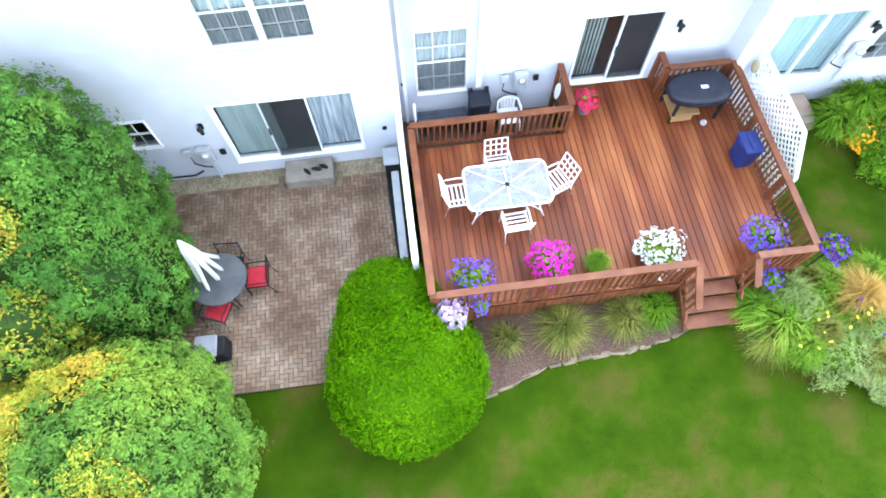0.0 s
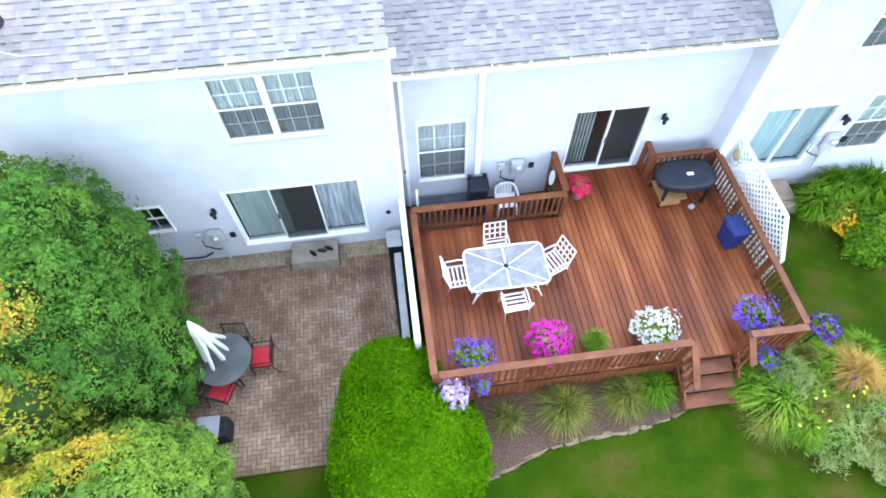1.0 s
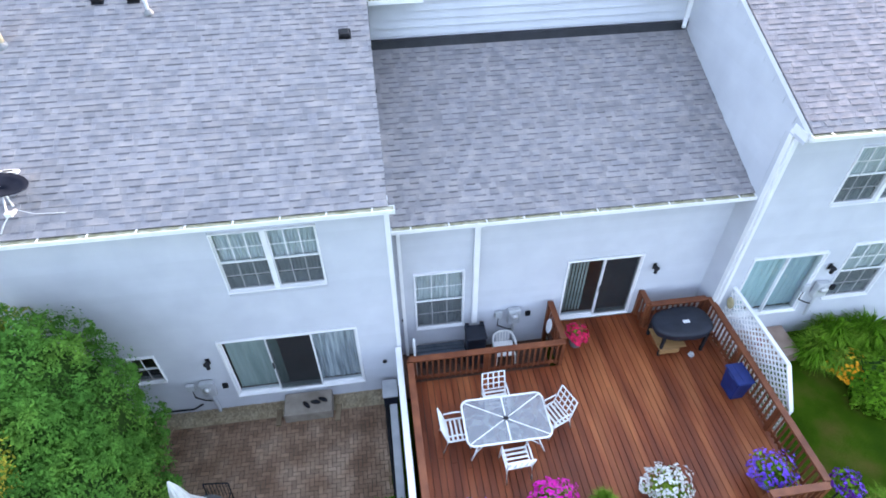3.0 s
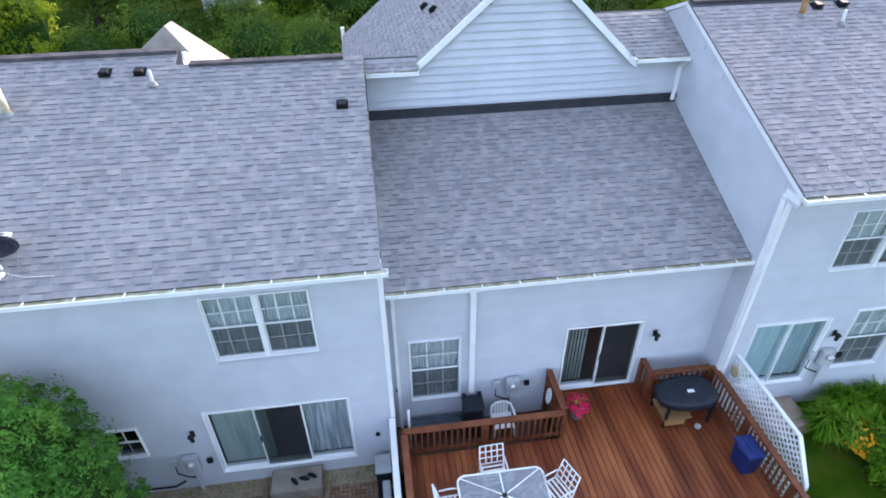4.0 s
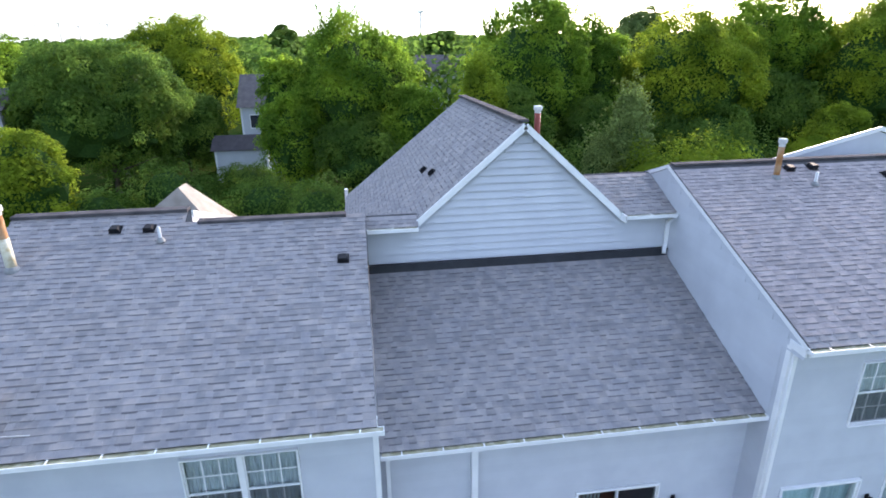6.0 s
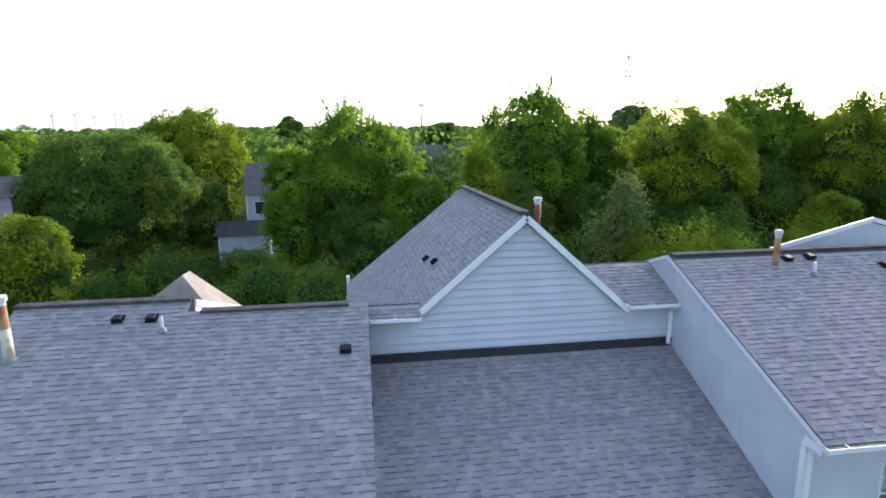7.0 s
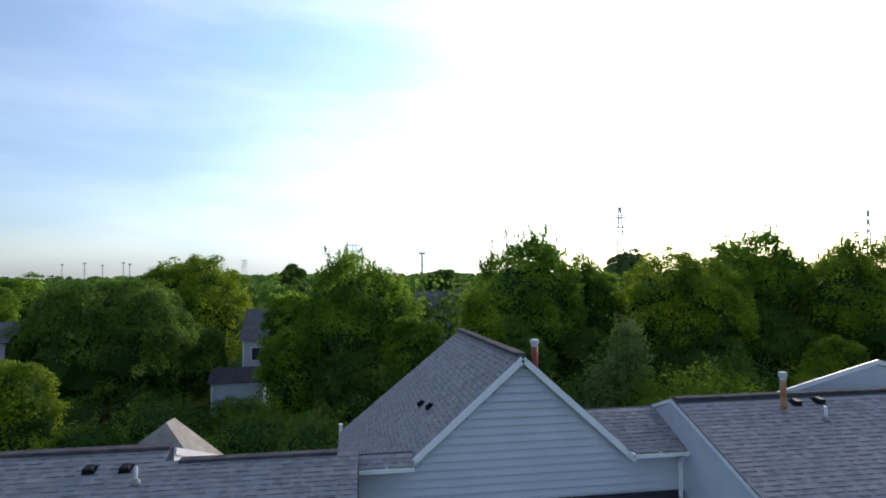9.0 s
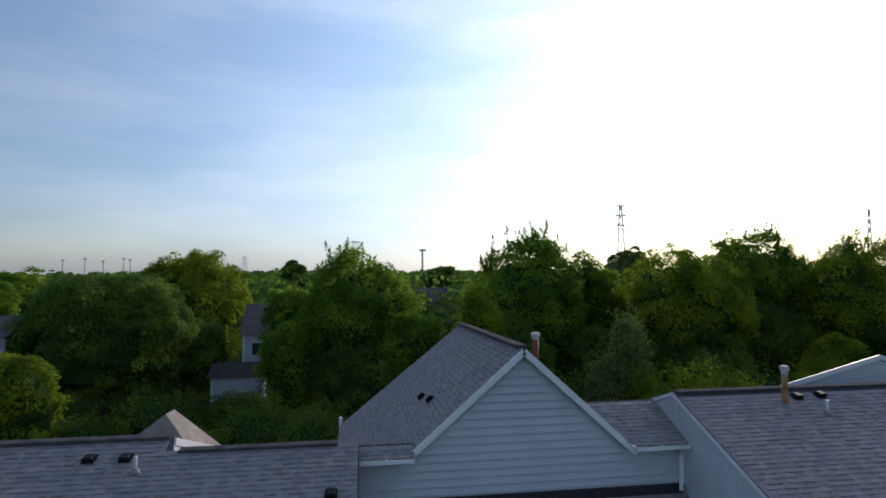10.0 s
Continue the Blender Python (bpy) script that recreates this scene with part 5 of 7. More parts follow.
# ---- the pit between rail and wall ----
M_BENCH = surface("faded_blue_grey_paint", [(0.05, 0.065, 0.085), (0.09, 0.11, 0.135)], 3, 0.7, 0.1, 40)
pit_bench = thing("low_bench", (0.62, 0.48, 0.0), "dark grey low slatted bench under the window", "bench")
for i in range(4):
    boxes("slat", [(-0.62, 0.62, -0.22 + 0.115 * i, -0.12 + 0.115 * i, 0.4, 0.44)], M_BENCH, pit_bench)
for x in (-0.5, 0.5):
    boxes("support", [(x - 0.04, x + 0.04, -0.2, 0.2, 0.0, 0.4)], M_NAVY, pit_bench)
heap = thing("trash_bin", (1.5, 0.42, 0.0), "tall black plastic refuse bin against the wall", "bin")
boxes("bin_body", [(-0.24, 0.24, -0.22, 0.22, 0.0, 1.05)], M_NAVY, heap, bevel=0.03)
boxes("lid", [(-0.26, 0.26, -0.25, 0.23, 1.052, 1.11)], M_NAVY, heap, bevel=0.02)
boxes("handle", [(-0.24, -0.14, 0.16, 0.23, 1.112, 1.2), (0.14, 0.24, 0.16, 0.23, 1.112, 1.2)], M_NAVY, heap)
pc = thing("plastic_chair", (2.25, 0.3, 0.0), "white moulded plastic garden chair before the wall", "chair", turn=180)
for x in (-0.24, 0.24):
    for y in (-0.22, 0.22):
        bm = bmesh.new()
        bar(bm, (x * 1.1, y * 1.1, 0.0), (x, y, 0.42), 0.05, 0.03)
        part("leg", bm, M_WHITEMETAL, pc)
boxes("seat", [(-0.25, 0.25, -0.24, 0.24, 0.42, 0.45)], M_WHITEMETAL, pc, bevel=0.012)
bm = bmesh.new()
tube(bm, [(-0.28, 0.2, 0.62), (-0.29, -0.1, 0.64), (-0.24, -0.27, 0.70), (-0.1, -0.31, 0.76), (0.1, -0.31, 0.76), (0.24, -0.27, 0.70), (0.29, -0.1, 0.64), (0.28, 0.2, 0.62)], 0.03, 8)
part("arm_rim", bm, M_WHITEMETAL, pc, smooth=True)
for i in range(5):
    x = -0.16 + 0.08 * i
    bm = bmesh.new()
    bar(bm, (x * 0.9, -0.24, 0.45), (x, -0.3, 0.74), 0.05, 0.012, up=(0, 1, 0))
    part("back_slat", bm, M_WHITEMETAL, pc)
bm = bmesh.new()
tube(bm, [(-0.08, 0.05, -0.1), (-0.08, 0.05, 1.55)], 0.03, 8)
solo("white_pipe", bm, M_TRIM, "upright white plastic pipe by the railing", "pipe", smooth=True)
bm = bmesh.new()
lathe(bm, [(0.01, 0.0), (0.13, 0.012), (0.15, 0.03), (0.14, 0.035), (0.1, 0.02), (0.01, 0.02)], 24)
bmesh.ops.scale(bm, vec=(1.5, 1.0, 1.0), verts=bm.verts[:])
bmesh.ops.transform(bm, matrix=pose(3.34, 0.22, 1.25, 0, -80, 0), verts=bm.verts[:])
solo("oval_plaque", bm, M_WHITEMETAL, "white oval plaque hanging on the wooden railing", "plaque", smooth=True)
pit_ground = boxes("pit_gravel", [(-0.38, 3.4, -0.56, YB + 0.015, -0.4, 0.0)], M_MULCH, None, "dark mulch between deck and wall")
tagged(pit_ground, category="mulch", kind="structure")


# ---- planting ----
def shell_points(rng, n, r, lo=0.8, flat=0.0):
    d = rng.normal(size=(n, 3))
    d /= np.linalg.norm(d, axis=1)[:, None]
    d[:, 2] = np.where(d[:, 2] < flat, np.abs(d[:, 2]) * 0.6, d[:, 2])
    d /= np.linalg.norm(d, axis=1)[:, None]
    return d * np.array(r) * rng.uniform(lo, 1.0, (n, 1)), d


def noise_scale(p, amp, freq):
    return np.array([1 + amp * noise.noise(Vector(q * freq)) for q in p])[:, None]


def make_flowers(at, r, h, mats, seed, label, pot=True, pot_r=0.16, pot_h=0.3, leaf=M_STRAP, blooms=170, bloom=0.062, group="flower pots"):
    rng = np.random.default_rng(seed)
    t = thing("potted_flowers", at, label, "flowers", group)
    if pot:
        bm = bmesh.new()
        lathe(bm, [(pot_r * 0.72, 0.0), (pot_r, pot_h * 0.85), (pot_r * 1.1, pot_h * 0.87), (pot_r * 1.1, pot_h), (pot_r * 0.95, pot_h), (pot_r * 0.93, pot_h * 0.93)], 20)
        part("pot", bm, M_POT, t, "grey plant pot", smooth=False)
    base = pot_h if pot else 0.0
    p, d = shell_points(rng, 520, (r * 0.92, r * 0.92, h * 0.9), 0.35)
    p *= noise_scale(d, 0.6, 2.4)
    quads_mesh("foliage", p + [0, 0, base], d + rng.normal(size=d.shape) * 0.5, rng.uniform(0.05, 0.12, len(p)), leaf, t, rng=rng)
    per = int(blooms * 1.8) // len(mats)
    for k, m in enumerate(mats):
        p, d = shell_points(rng, per, (r, r, h), 0.86)
        p *= noise_scale(d, 0.6, 2.4)
        d2 = d + np.array([0, -0.15, 0.5])
        d2 /= np.linalg.norm(d2, axis=1)[:, None]
        c = np.repeat(p, 3, 0)
        nn = np.repeat(d2, 3, 0) + rng.normal(size=(3 * per, 3)) * 0.18
        quads_mesh("blossoms", c + [0, 0, base], nn, rng.uniform(0.8, 1.2, 3 * per) * bloom, m, t, rng=rng, aspect=0.75, fold=-0.3)
    return t


make_flowers((0.62, -4.16, DZ), 0.46, 0.42, [M_PURPLE], 1, "purple petunias in a grey pot on the deck", blooms=150)
make_flowers((2.26, -4.02, DZ), 0.46, 0.46, [M_MAGENTA], 2, "bright magenta petunias in a grey pot on the deck", blooms=340)
make_flowers((4.58, -4.05, DZ), 0.50, 0.44, [M_WHITEPETAL], 3, "white petunias in a grey pot on the deck", blooms=290)
make_flowers((6.76, -4.10, DZ), 0.47, 0.5, [M_PURPLE], 4, "purple petunias spilling over the deck railing", blooms=190, pot_h=0.4)
make_flowers((6.9, -4.78, 0.62), 0.24, 0.3, [M_PURPLE], 14, "purple petunias hanging below the front railing", blooms=70, pot=False)
make_flowers((0.72, -4.74, 0.9), 0.16, 0.25, [M_PURPLE], 15, "purple petunias hanging through the front railing", blooms=40, pot=False)
make_flowers((0.06, -4.86, 0.80), 0.32, 0.62, [M_LILAC], 5, "pale lilac petunias trailing at the deck corner", blooms=150, pot=False, bloom=0.1)
make_flowers((3.98, -0.02, DZ), 0.27, 0.26, [M_PINKRED], 6, "pink-red geranium in a grey pot by the door", blooms=260, pot_r=0.19, pot_h=0.34)
basket = make_flowers((7.95, -4.55, 1.3), 0.30, 0.34, [M_DEEPPURPLE, M_PURPLE, M_DEEPPURPLE], 7, "deep purple flowers on a thin garden pole", blooms=110, pot=False)
bm = bmesh.new()
tube(bm, [(0, 0, -1.4), (0, 0, 0.3)], 0.02, 8)
part("garden_pole", bm, M_BLACK, basket, "thin black pole")


def make_blades(name, at, n, r, h, width, mat, seed, label, category, group="", droop=0.6, spread=0.45):
    """A clump of arching blades."""
    rng = np.random.default_rng(seed)
    n, width = int(n * 2.0), width * 0.58
    t = thing(name, at, label, category, group)
    a = rng.uniform(0, math.tau, n)
    d = np.stack([np.cos(a), np.sin(a), np.zeros(n)], 1)
    side = np.stack([-np.sin(a), np.cos(a), np.zeros(n)], 1)
    reach = r * rng.uniform(0.03, 1.0, n)[:, None]
    hh = (h * rng.uniform(0.6, 1.1, n) * (1 - 0.35 * reach[:, 0] / r))[:, None]
    up = np.array([0, 0, 1.0])
    base = d * reach * spread
    lean = side * rng.normal(size=n)[:, None] * reach * 0.12
    fall = droop * rng.uniform(0.0, 1.7, n)[:, None]
    mid = d * reach * 0.55 + up * hh + lean
    tip = d * reach * 1.05 + up * hh * (1.12 - fall * reach / r) + lean * 2.4
    w = width * rng.uniform(0.6, 1.2, n)[:, None]
    v = np.stack([base - side * w * 0.4, base + side * w * 0.4, mid - side * w * 0.5, mid + side * w * 0.5, tip], 1).reshape(-1, 3)
    f = []
    for i in range(n):
        k = 5 * i
        f += [(k, k + 1, k + 3, k + 2), (k + 2, k + 3, k + 4)]
    big_mesh("foliage", v.tolist(), f, mat, t)
    return t


PL = "perennials by the stairs"
prr = random.Random(77)
for i, (x, y) in enumerate(((6.55, -5.25), (6.6, -6.0), (7.25, -6.25), (7.6, -5.6), (7.75, -6.0), (8.35, -4.95), (8.5, -5.75), (8.6, -6.65), (9.4, -5.4), (9.3, -4.8), (7.9, -4.85), (9.7, -6.2))):
    kind = (0, 2, 0)[i % 3]
    make_blades("perennial", (x, y, -0.05), 520, prr.uniform(0.5, 0.7), prr.uniform(0.55, 0.85), 0.022 if kind else 0.03, (M_STRAP, M_SILVER, M_OCHREGRASS)[kind], 400 + i, ("green strap-leaved perennial by the stairs", "silvery fine-leaved perennial by the stairs", "ochre-green grassy perennial by the stairs")[kind], "plant", PL, droop=prr.uniform(0.3, 0.7), spread=0.5)
G = "ornamental grasses in the bed"
make_blades("ornamental_grass", (2.45, -5.15, -0.05), 480, 0.85, 0.66, 0.022, M_OCHREGRASS, 21, "ochre and green ornamental grass clump in the bed", "grass", G)
make_blades("ornamental_grass", (3.80, -5.08, -0.05), 450, 0.75, 0.62, 0.022, M_OCHREGRASS, 22, "ochre-tipped ornamental grass clump in the bed", "grass", G)
make_blades("ornamental_grass", (1.25, -5.2, -0.05), 200, 0.55, 0.4, 0.022, M_OCHREGRASS, 23, "low ochre grass clump by the hedge", "grass", G)
make_blades("daylily", (6.95, -5.65, -0.05), 330, 1.0, 0.8, 0.055, M_STRAP, 24, "large green daylily clump beside the stairs", "plant", "perennials by the stairs")
make_blades("daylily", (7.3, -5.05, -0.05), 500, 0.75, 0.9, 0.026, M_SILVER, 25, "grey-green leafy clump below the railing", "plant", "perennials by the stairs")
make_blades("daylily", (8.0, -5.2, -0.05), 240, 0.7, 0.8, 0.05, M_STRAP, 29, "yellow-green daylily clump at the deck corner", "plant", "perennials by the stairs")
make_blades("feather_grass", (8.75, -5.35, -0.05), 700, 0.85, 1.0, 0.02, M_STRAW, 26, "straw-coloured feathery ornamental grass", "grass", "perennials by the stairs", droop=0.3)
make_blades("pot_grass", (3.30, -4.05, DZ), 600, 0.36, 0.5, 0.014, M_STRAP, 30, "fine green grass tuft on the deck", "grass")
make_blades("daylily", (10.15, -0.85, -0.05), 260, 0.75, 0.85, 0.055, M_LILY, 31, "green strap-leaved clump before the neighbour's wall", "plant", "neighbour's plants")
make_blades("daylily", (10.85, -0.45, -0.05), 260, 0.85, 1.0, 0.055, M_LILY, 32, "green strap-leaved clump under the neighbour's window", "plant", "neighbour's plants")
make_blades("daylily", (11.8, -0.5, -0.05), 260, 1.0, 0.95, 0.055, M_LILY, 33, "green strap-leaved clump along the neighbour's wall", "plant", "neighbour's plants")
make_blades("daylily", (10.6, -1.15, -0.05), 170, 0.6, 0.7, 0.05, M_STRAP, 35, "yellow-green strap-leaved clump in the neighbour's bed", "plant", "neighbour's plants")
make_flowers((10.8, -1.35, 0.14), 0.55, 0.34, [M_ORANGE], 34, "orange marigolds in the neighbour's bed", pot=False, blooms=115, bloom=0.085, group="neighbour's plants")


def small_flowers(rng, at, n, r, mat, label):
    t = thing("small_flowers", at, label, "flowers", "perennials by the stairs")
    p = np.stack([rng.uniform(-r, r, n), rng.uniform(-r, r, n), rng.uniform(-0.05, 0.12, n)], 1)
    nn = np.tile([0, -0.3, 1.0], (n, 1)) + rng.normal(size=(n, 3)) * 0.3
    quads_mesh("blossoms", np.repeat(p, 3, 0), np.repeat(nn, 3, 0), np.full(3 * n, 0.09), mat, t, rng=rng, aspect=0.5)
    bm = bmesh.new()
    for q in p:
        tube(bm, [(q[0], q[1], -0.7), (q[0], q[1], q[2])], 0.006, 5)
    part("stems", bm, M_STRAP, t)


frng = np.random.default_rng(40)
small_flowers(frng, (7.35, -5.9, 0.66), 7, 0.5, M_YELLOW, "yellow daylily blooms above the leaves")
small_flowers(frng, (8.3, -5.6, 0.72), 6, 0.5, M_YELLOW, "pale yellow blooms among the perennials")
small_flowers(frng, (8.6, -5.9, 0.75), 3, 0.4, M_DEEPPURPLE, "dark blue-purple blooms among the perennials")


def make_bush(name, at, lobes, n, leaf, mat, seed, label, group="", extra=None, aspect=0.5, amp=0.16, freq=1.6, up=0.35, core=0.82, inner=None, tuft=0.0, sprays=0, spray_r=0.2):
    """A bush of overlapping lobes (centre and radii), thickly leaved, round a solid core, by default painted
    shade-dark.
    """
    rng = np.random.default_rng(seed)
    t = thing(name, at, label, "bush", group)
    tot = sum(r[0] * r[1] + r[0] * r[2] + r[1] * r[2] for _, r in lobes)
    P, N = [], []
    for c, r in lobes:
        k = int(n * (r[0] * r[1] + r[0] * r[2] + r[1] * r[2]) / tot)
        d = rng.normal(size=(k, 3))
        d /= np.linalg.norm(d, axis=1)[:, None]
        s = noise_scale(d * np.array(r) + np.array(c), amp, freq) * noise_scale(d * np.array(r) + np.array(c), amp * 0.6, freq * 3.1) * noise_scale(d * np.array(r) + np.array(c), tuft, 6.5)
        p = d * np.array(r) * s * rng.uniform(0.84, 1.02, (k, 1)) + np.array(c)
        if sprays:
            # leaves gathered into domed sprays that stand out from the bush
            ns = max(20, int(sprays * k / n))
            e = rng.normal(size=(ns, 3))
            e /= np.linalg.norm(e, axis=1)[:, None]
            hub = e * np.array(r) * noise_scale(e * np.array(r) + np.array(c), amp, freq) * rng.uniform(0.84, 0.98, (ns, 1)) + np.array(c)
            axis = e / np.array(r)
            axis = axis / np.linalg.norm(axis, axis=1)[:, None] + np.array([0, 0, 0.45])
            axis /= np.linalg.norm(axis, axis=1)[:, None]
            w = rng.integers(0, ns, k)
            plain = p, d
            d = rng.normal(size=(k, 3)) * 0.62 + axis[w]
            d /= np.linalg.norm(d, axis=1)[:, None]
            p = hub[w] + d * (spray_r * rng.uniform(0.6, 1.35, ns))[w][:, None] * rng.uniform(0.72, 1.04, (k, 1))
            d = d * np.array(r)
            loose = (rng.random(k) < 0.42)[:, None]
            p, d = np.where(loose, plain[0], p), np.where(loose, plain[1], d)
        inside = np.zeros(k, bool)
        for c2, r2 in lobes:
            if c2 is not c:
                inside |= (((p - np.array(c2)) / (np.array(r2) * 0.8)) ** 2).sum(1) < 1
        keep = ~inside & (p[:, 2] > 0.0)
        P.append(p[keep])
        N.append(d[keep] / np.array(r))
    P, N = np.concatenate(P), np.concatenate(N)
    N /= np.linalg.norm(N, axis=1)[:, None]
    N = N + np.array([0, 0, up]) + rng.normal(size=N.shape) * (0.25 if sprays else 0.45)
    N /= np.linalg.norm(N, axis=1)[:, None]
    m = len(P)
    if extra:
        pick = np.array([noise.noise(Vector(q * 0.9 + seed)) for q in P]) + 0.5 * rng.random(m) - (0.5 * np.clip(P[:, 0] - extra[2], -0.4, 3) if len(extra) > 2 else 0) > extra[1]
        quads_mesh("turning_leaves", P[pick], N[pick], rng.uniform(0.6, 1.3, pick.sum()) * leaf, extra[0], t, rng=rng, aspect=aspect)
        P, N = P[~pick], N[~pick]
        m = len(P)
    quads_mesh("foliage", P, N, rng.uniform(0.6, 1.4, m) * leaf, mat, t, rng=rng, aspect=aspect)
    # solid core under the leaves; the default colour paints in their shade
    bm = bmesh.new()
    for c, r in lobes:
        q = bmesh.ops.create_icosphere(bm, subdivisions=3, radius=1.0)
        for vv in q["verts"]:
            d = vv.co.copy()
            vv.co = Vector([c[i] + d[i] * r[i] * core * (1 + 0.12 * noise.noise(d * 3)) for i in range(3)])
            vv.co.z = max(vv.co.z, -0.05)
    part("inner_foliage", bm, inner or M_SHADECORE, t, "solid core under the leaves, often painted shade-dark")
    return t


make_bush("round_hedge", (-0.9, -5.3, -0.2), [((0.0, -0.47, 0.72), (1.64, 1.6, 1.0)), ((-0.12, 0.3, 0.74), (1.40, 1.2, 1.0)), ((-0.2, 0.98, 0.75), (1.12, 1.05, 1.0))], 66000, 0.072, M_HEDGE, 51, "clipped rounded bright green hedge beside the deck", amp=0.03, freq=2.5, up=0.6, tuft=0.05, core=0.88, inner=M_GREENCORE)
make_bush("evergreen_bush", (-7.3, -2.2, -0.3), [((-0.1, 0.3, 2.4), (1.85, 1.9, 3.4)), ((-0.2, -0.5, 2.2), (1.9, 1.9, 3.0)), ((0.6, -1.0, 1.6), (1.65, 1.5, 2.4))], 150000, 0.078, M_EVERGREEN, 52, "tall dense evergreen bush against the white wall", "evergreen bushes", extra=(M_YELLOWLEAF, 0.14, -0.7), amp=0.2, aspect=0.45, sprays=1500, spray_r=0.19, core=0.82)
make_bush("evergreen_bush", (-6.15, -6.9, -0.3), [((0, 0, 1.5), (2.3, 2.2, 1.75)), ((0.7, 1.1, 1.2), (1.1, 1.0, 1.25))], 115000, 0.078, M_EVERGREEN2, 53, "broad pale green evergreen bush with yellowing tips", "evergreen bushes", extra=(M_YELLOWLEAF, 0.0, -0.7), amp=0.2, aspect=0.45, sprays=850, spray_r=0.19, core=0.82)
make_bush("evergreen_bush", (-8.0, -4.05, -0.3), [((0, 0, 2.0), (1.35, 1.4, 2.1)), ((-1.2, 0.2, 2.2), (1.6, 1.7, 2.6))], 48000, 0.095, M_EVERGREEN2, 54, "evergreen bush with yellow and orange leaves", "evergreen bushes", extra=(M_YELLOWLEAF, 0.06), amp=0.24, aspect=0.45, sprays=420, spray_r=0.2, core=0.84)
make_blades("bed_shrub", (4.5, -5.0, -0.05), 330, 0.62, 0.55, 0.045, M_LILY, 55, "dark green leafy clump beside the stairs", "plant", G)
make_bush("neighbour_shrub", (11.0, -2.25, -0.05), [((0, 0, 0.2), (0.45, 0.4, 0.32)), ((0.5, 0.3, 0.25), (0.5, 0.4, 0.4))], 4000, 0.12, M_LILY, 56, "low green shrub in the neighbour's bed", "neighbour's plants", amp=0.4, tuft=0.3)
make_bush("neighbour_shrub", (11.6, -1.7, -0.05), [((0, 0, 0.25), (0.9, 0.7, 0.4)), ((-0.6, -0.5, 0.2), (0.6, 0.5, 0.35))], 5000, 0.12, M_LILY, 57, "low leafy shrub in the neighbour's bed", "neighbour's plants", amp=0.4, tuft=0.3)
for i, (x, y, w, h) in enumerate(((8.05, -6.35, 0.8, 0.5), (9.0, -6.1, 0.8, 0.55), (7.4, -5.35, 0.55, 0.6), (9.75, -6.9, 0.8, 0.5), (8.9, -7.0, 0.6, 0.4))):
    make_bush("silver_shrub", (x, y, -0.05), [((0, 0, h * 0.5), (w, w * 0.9, h * 0.7)), ((w * 0.5, 0.2, h * 0.4), (w * 0.6, w * 0.6, h * 0.6))], 9500, 0.10, M_SILVER, 500 + i, "silvery pale-leaved feathery shrub at the lawn's edge", "perennials by the stairs", aspect=0.2, amp=0.4, freq=2.4, up=0.2, core=0.7, inner=M_GREENCORE, tuft=0.3)
M_TWIG = surface("brown_twig", [(0.04, 0.022, 0.012), (0.08, 0.045, 0.025)], 8, 0.95, 0.3, 40)
bm = bmesh.new()
for i in range(26):
    x, y, z = -8.0 + 0.1 * (i % 9), -4.6 - 0.1 * (i % 5), 1.2 + 0.09 * i
    a = i * 2.3
    tube(bm, [(x, y, z - 0.6), (x + 0.3 * math.cos(a), y + 0.3 * math.sin(a), z), (x + 0.6 * math.cos(a + 0.3), y + 0.6 * math.sin(a + 0.3), z + 0.25)], [0.014, 0.01, 0.004], 5)
solo("bare_twigs", bm, M_TWIG, "bare brown twigs between the evergreen bushes", "twigs", kind="stuff")

# mulch bed with stone edge
bed_edge = [(0.6, -6.35), (1.2, -6.15), (2.0, -5.88), (3.0, -5.78), (3.7, -5.78), (4.3, -5.72), (4.8, -5.6), (5.1, -5.5)]
bm = bmesh.new()
lo = [bm.verts.new((x, y, -0.02)) for x, y in bed_edge]
hi = [bm.verts.new((x, -4.2, -0.0)) for x, y in bed_edge]
for i in range(len(lo) - 1):
    bm.faces.new((lo[i], lo[i + 1], hi[i + 1], hi[i]))
bmesh.ops.subdivide_edges(bm, edges=bm.edges[:], cuts=4, use_grid_fill=True)
for vv in bm.verts:
    vv.co.z += 0.03 * noise.noise(vv.co * 5) + 0.015
bed = solo("mulch_bed", bm, M_MULCH, "brown mulch bed below the front of the deck", "mulch", kind="structure")
srng = random.Random(9)
for (x0, y0), (x1, y1) in zip(bed_edge, bed_edge[1:]):
    k = max(1, int(math.hypot(x1 - x0, y1 - y0) / 0.28))
    for i in range(k):
        t0 = (i + 0.5) / k
        bm = bmesh.new()
        bmesh.ops.create_cube(bm, size=1.0)
        bmesh.ops.bevel(bm, geom=bm.edges[:], offset=0.12, segments=1, affect="EDGES")
        bmesh.ops.scale(bm, vec=(srng.uniform(0.22, 0.4), srng.uniform(0.05, 0.12), 0.05), verts=bm.verts[:])
        for vv in bm.verts:
            vv.co += Vector((srng.uniform(-1, 1), srng.uniform(-1, 1), srng.uniform(-1, 1))) * 0.02
        bmesh.ops.transform(bm, matrix=pose(x0 + (x1 - x0) * t0, y0 + (y1 - y0) * t0, -0.03, 0, 0, math.degrees(math.atan2(y1 - y0, x1 - x0)) + srng.uniform(-8, 8)), verts=bm.verts[:])
        solo("edging_stone", bm, M_STONE, "pale flat edging stone round the mulch bed", "stone", "stones round the bed")

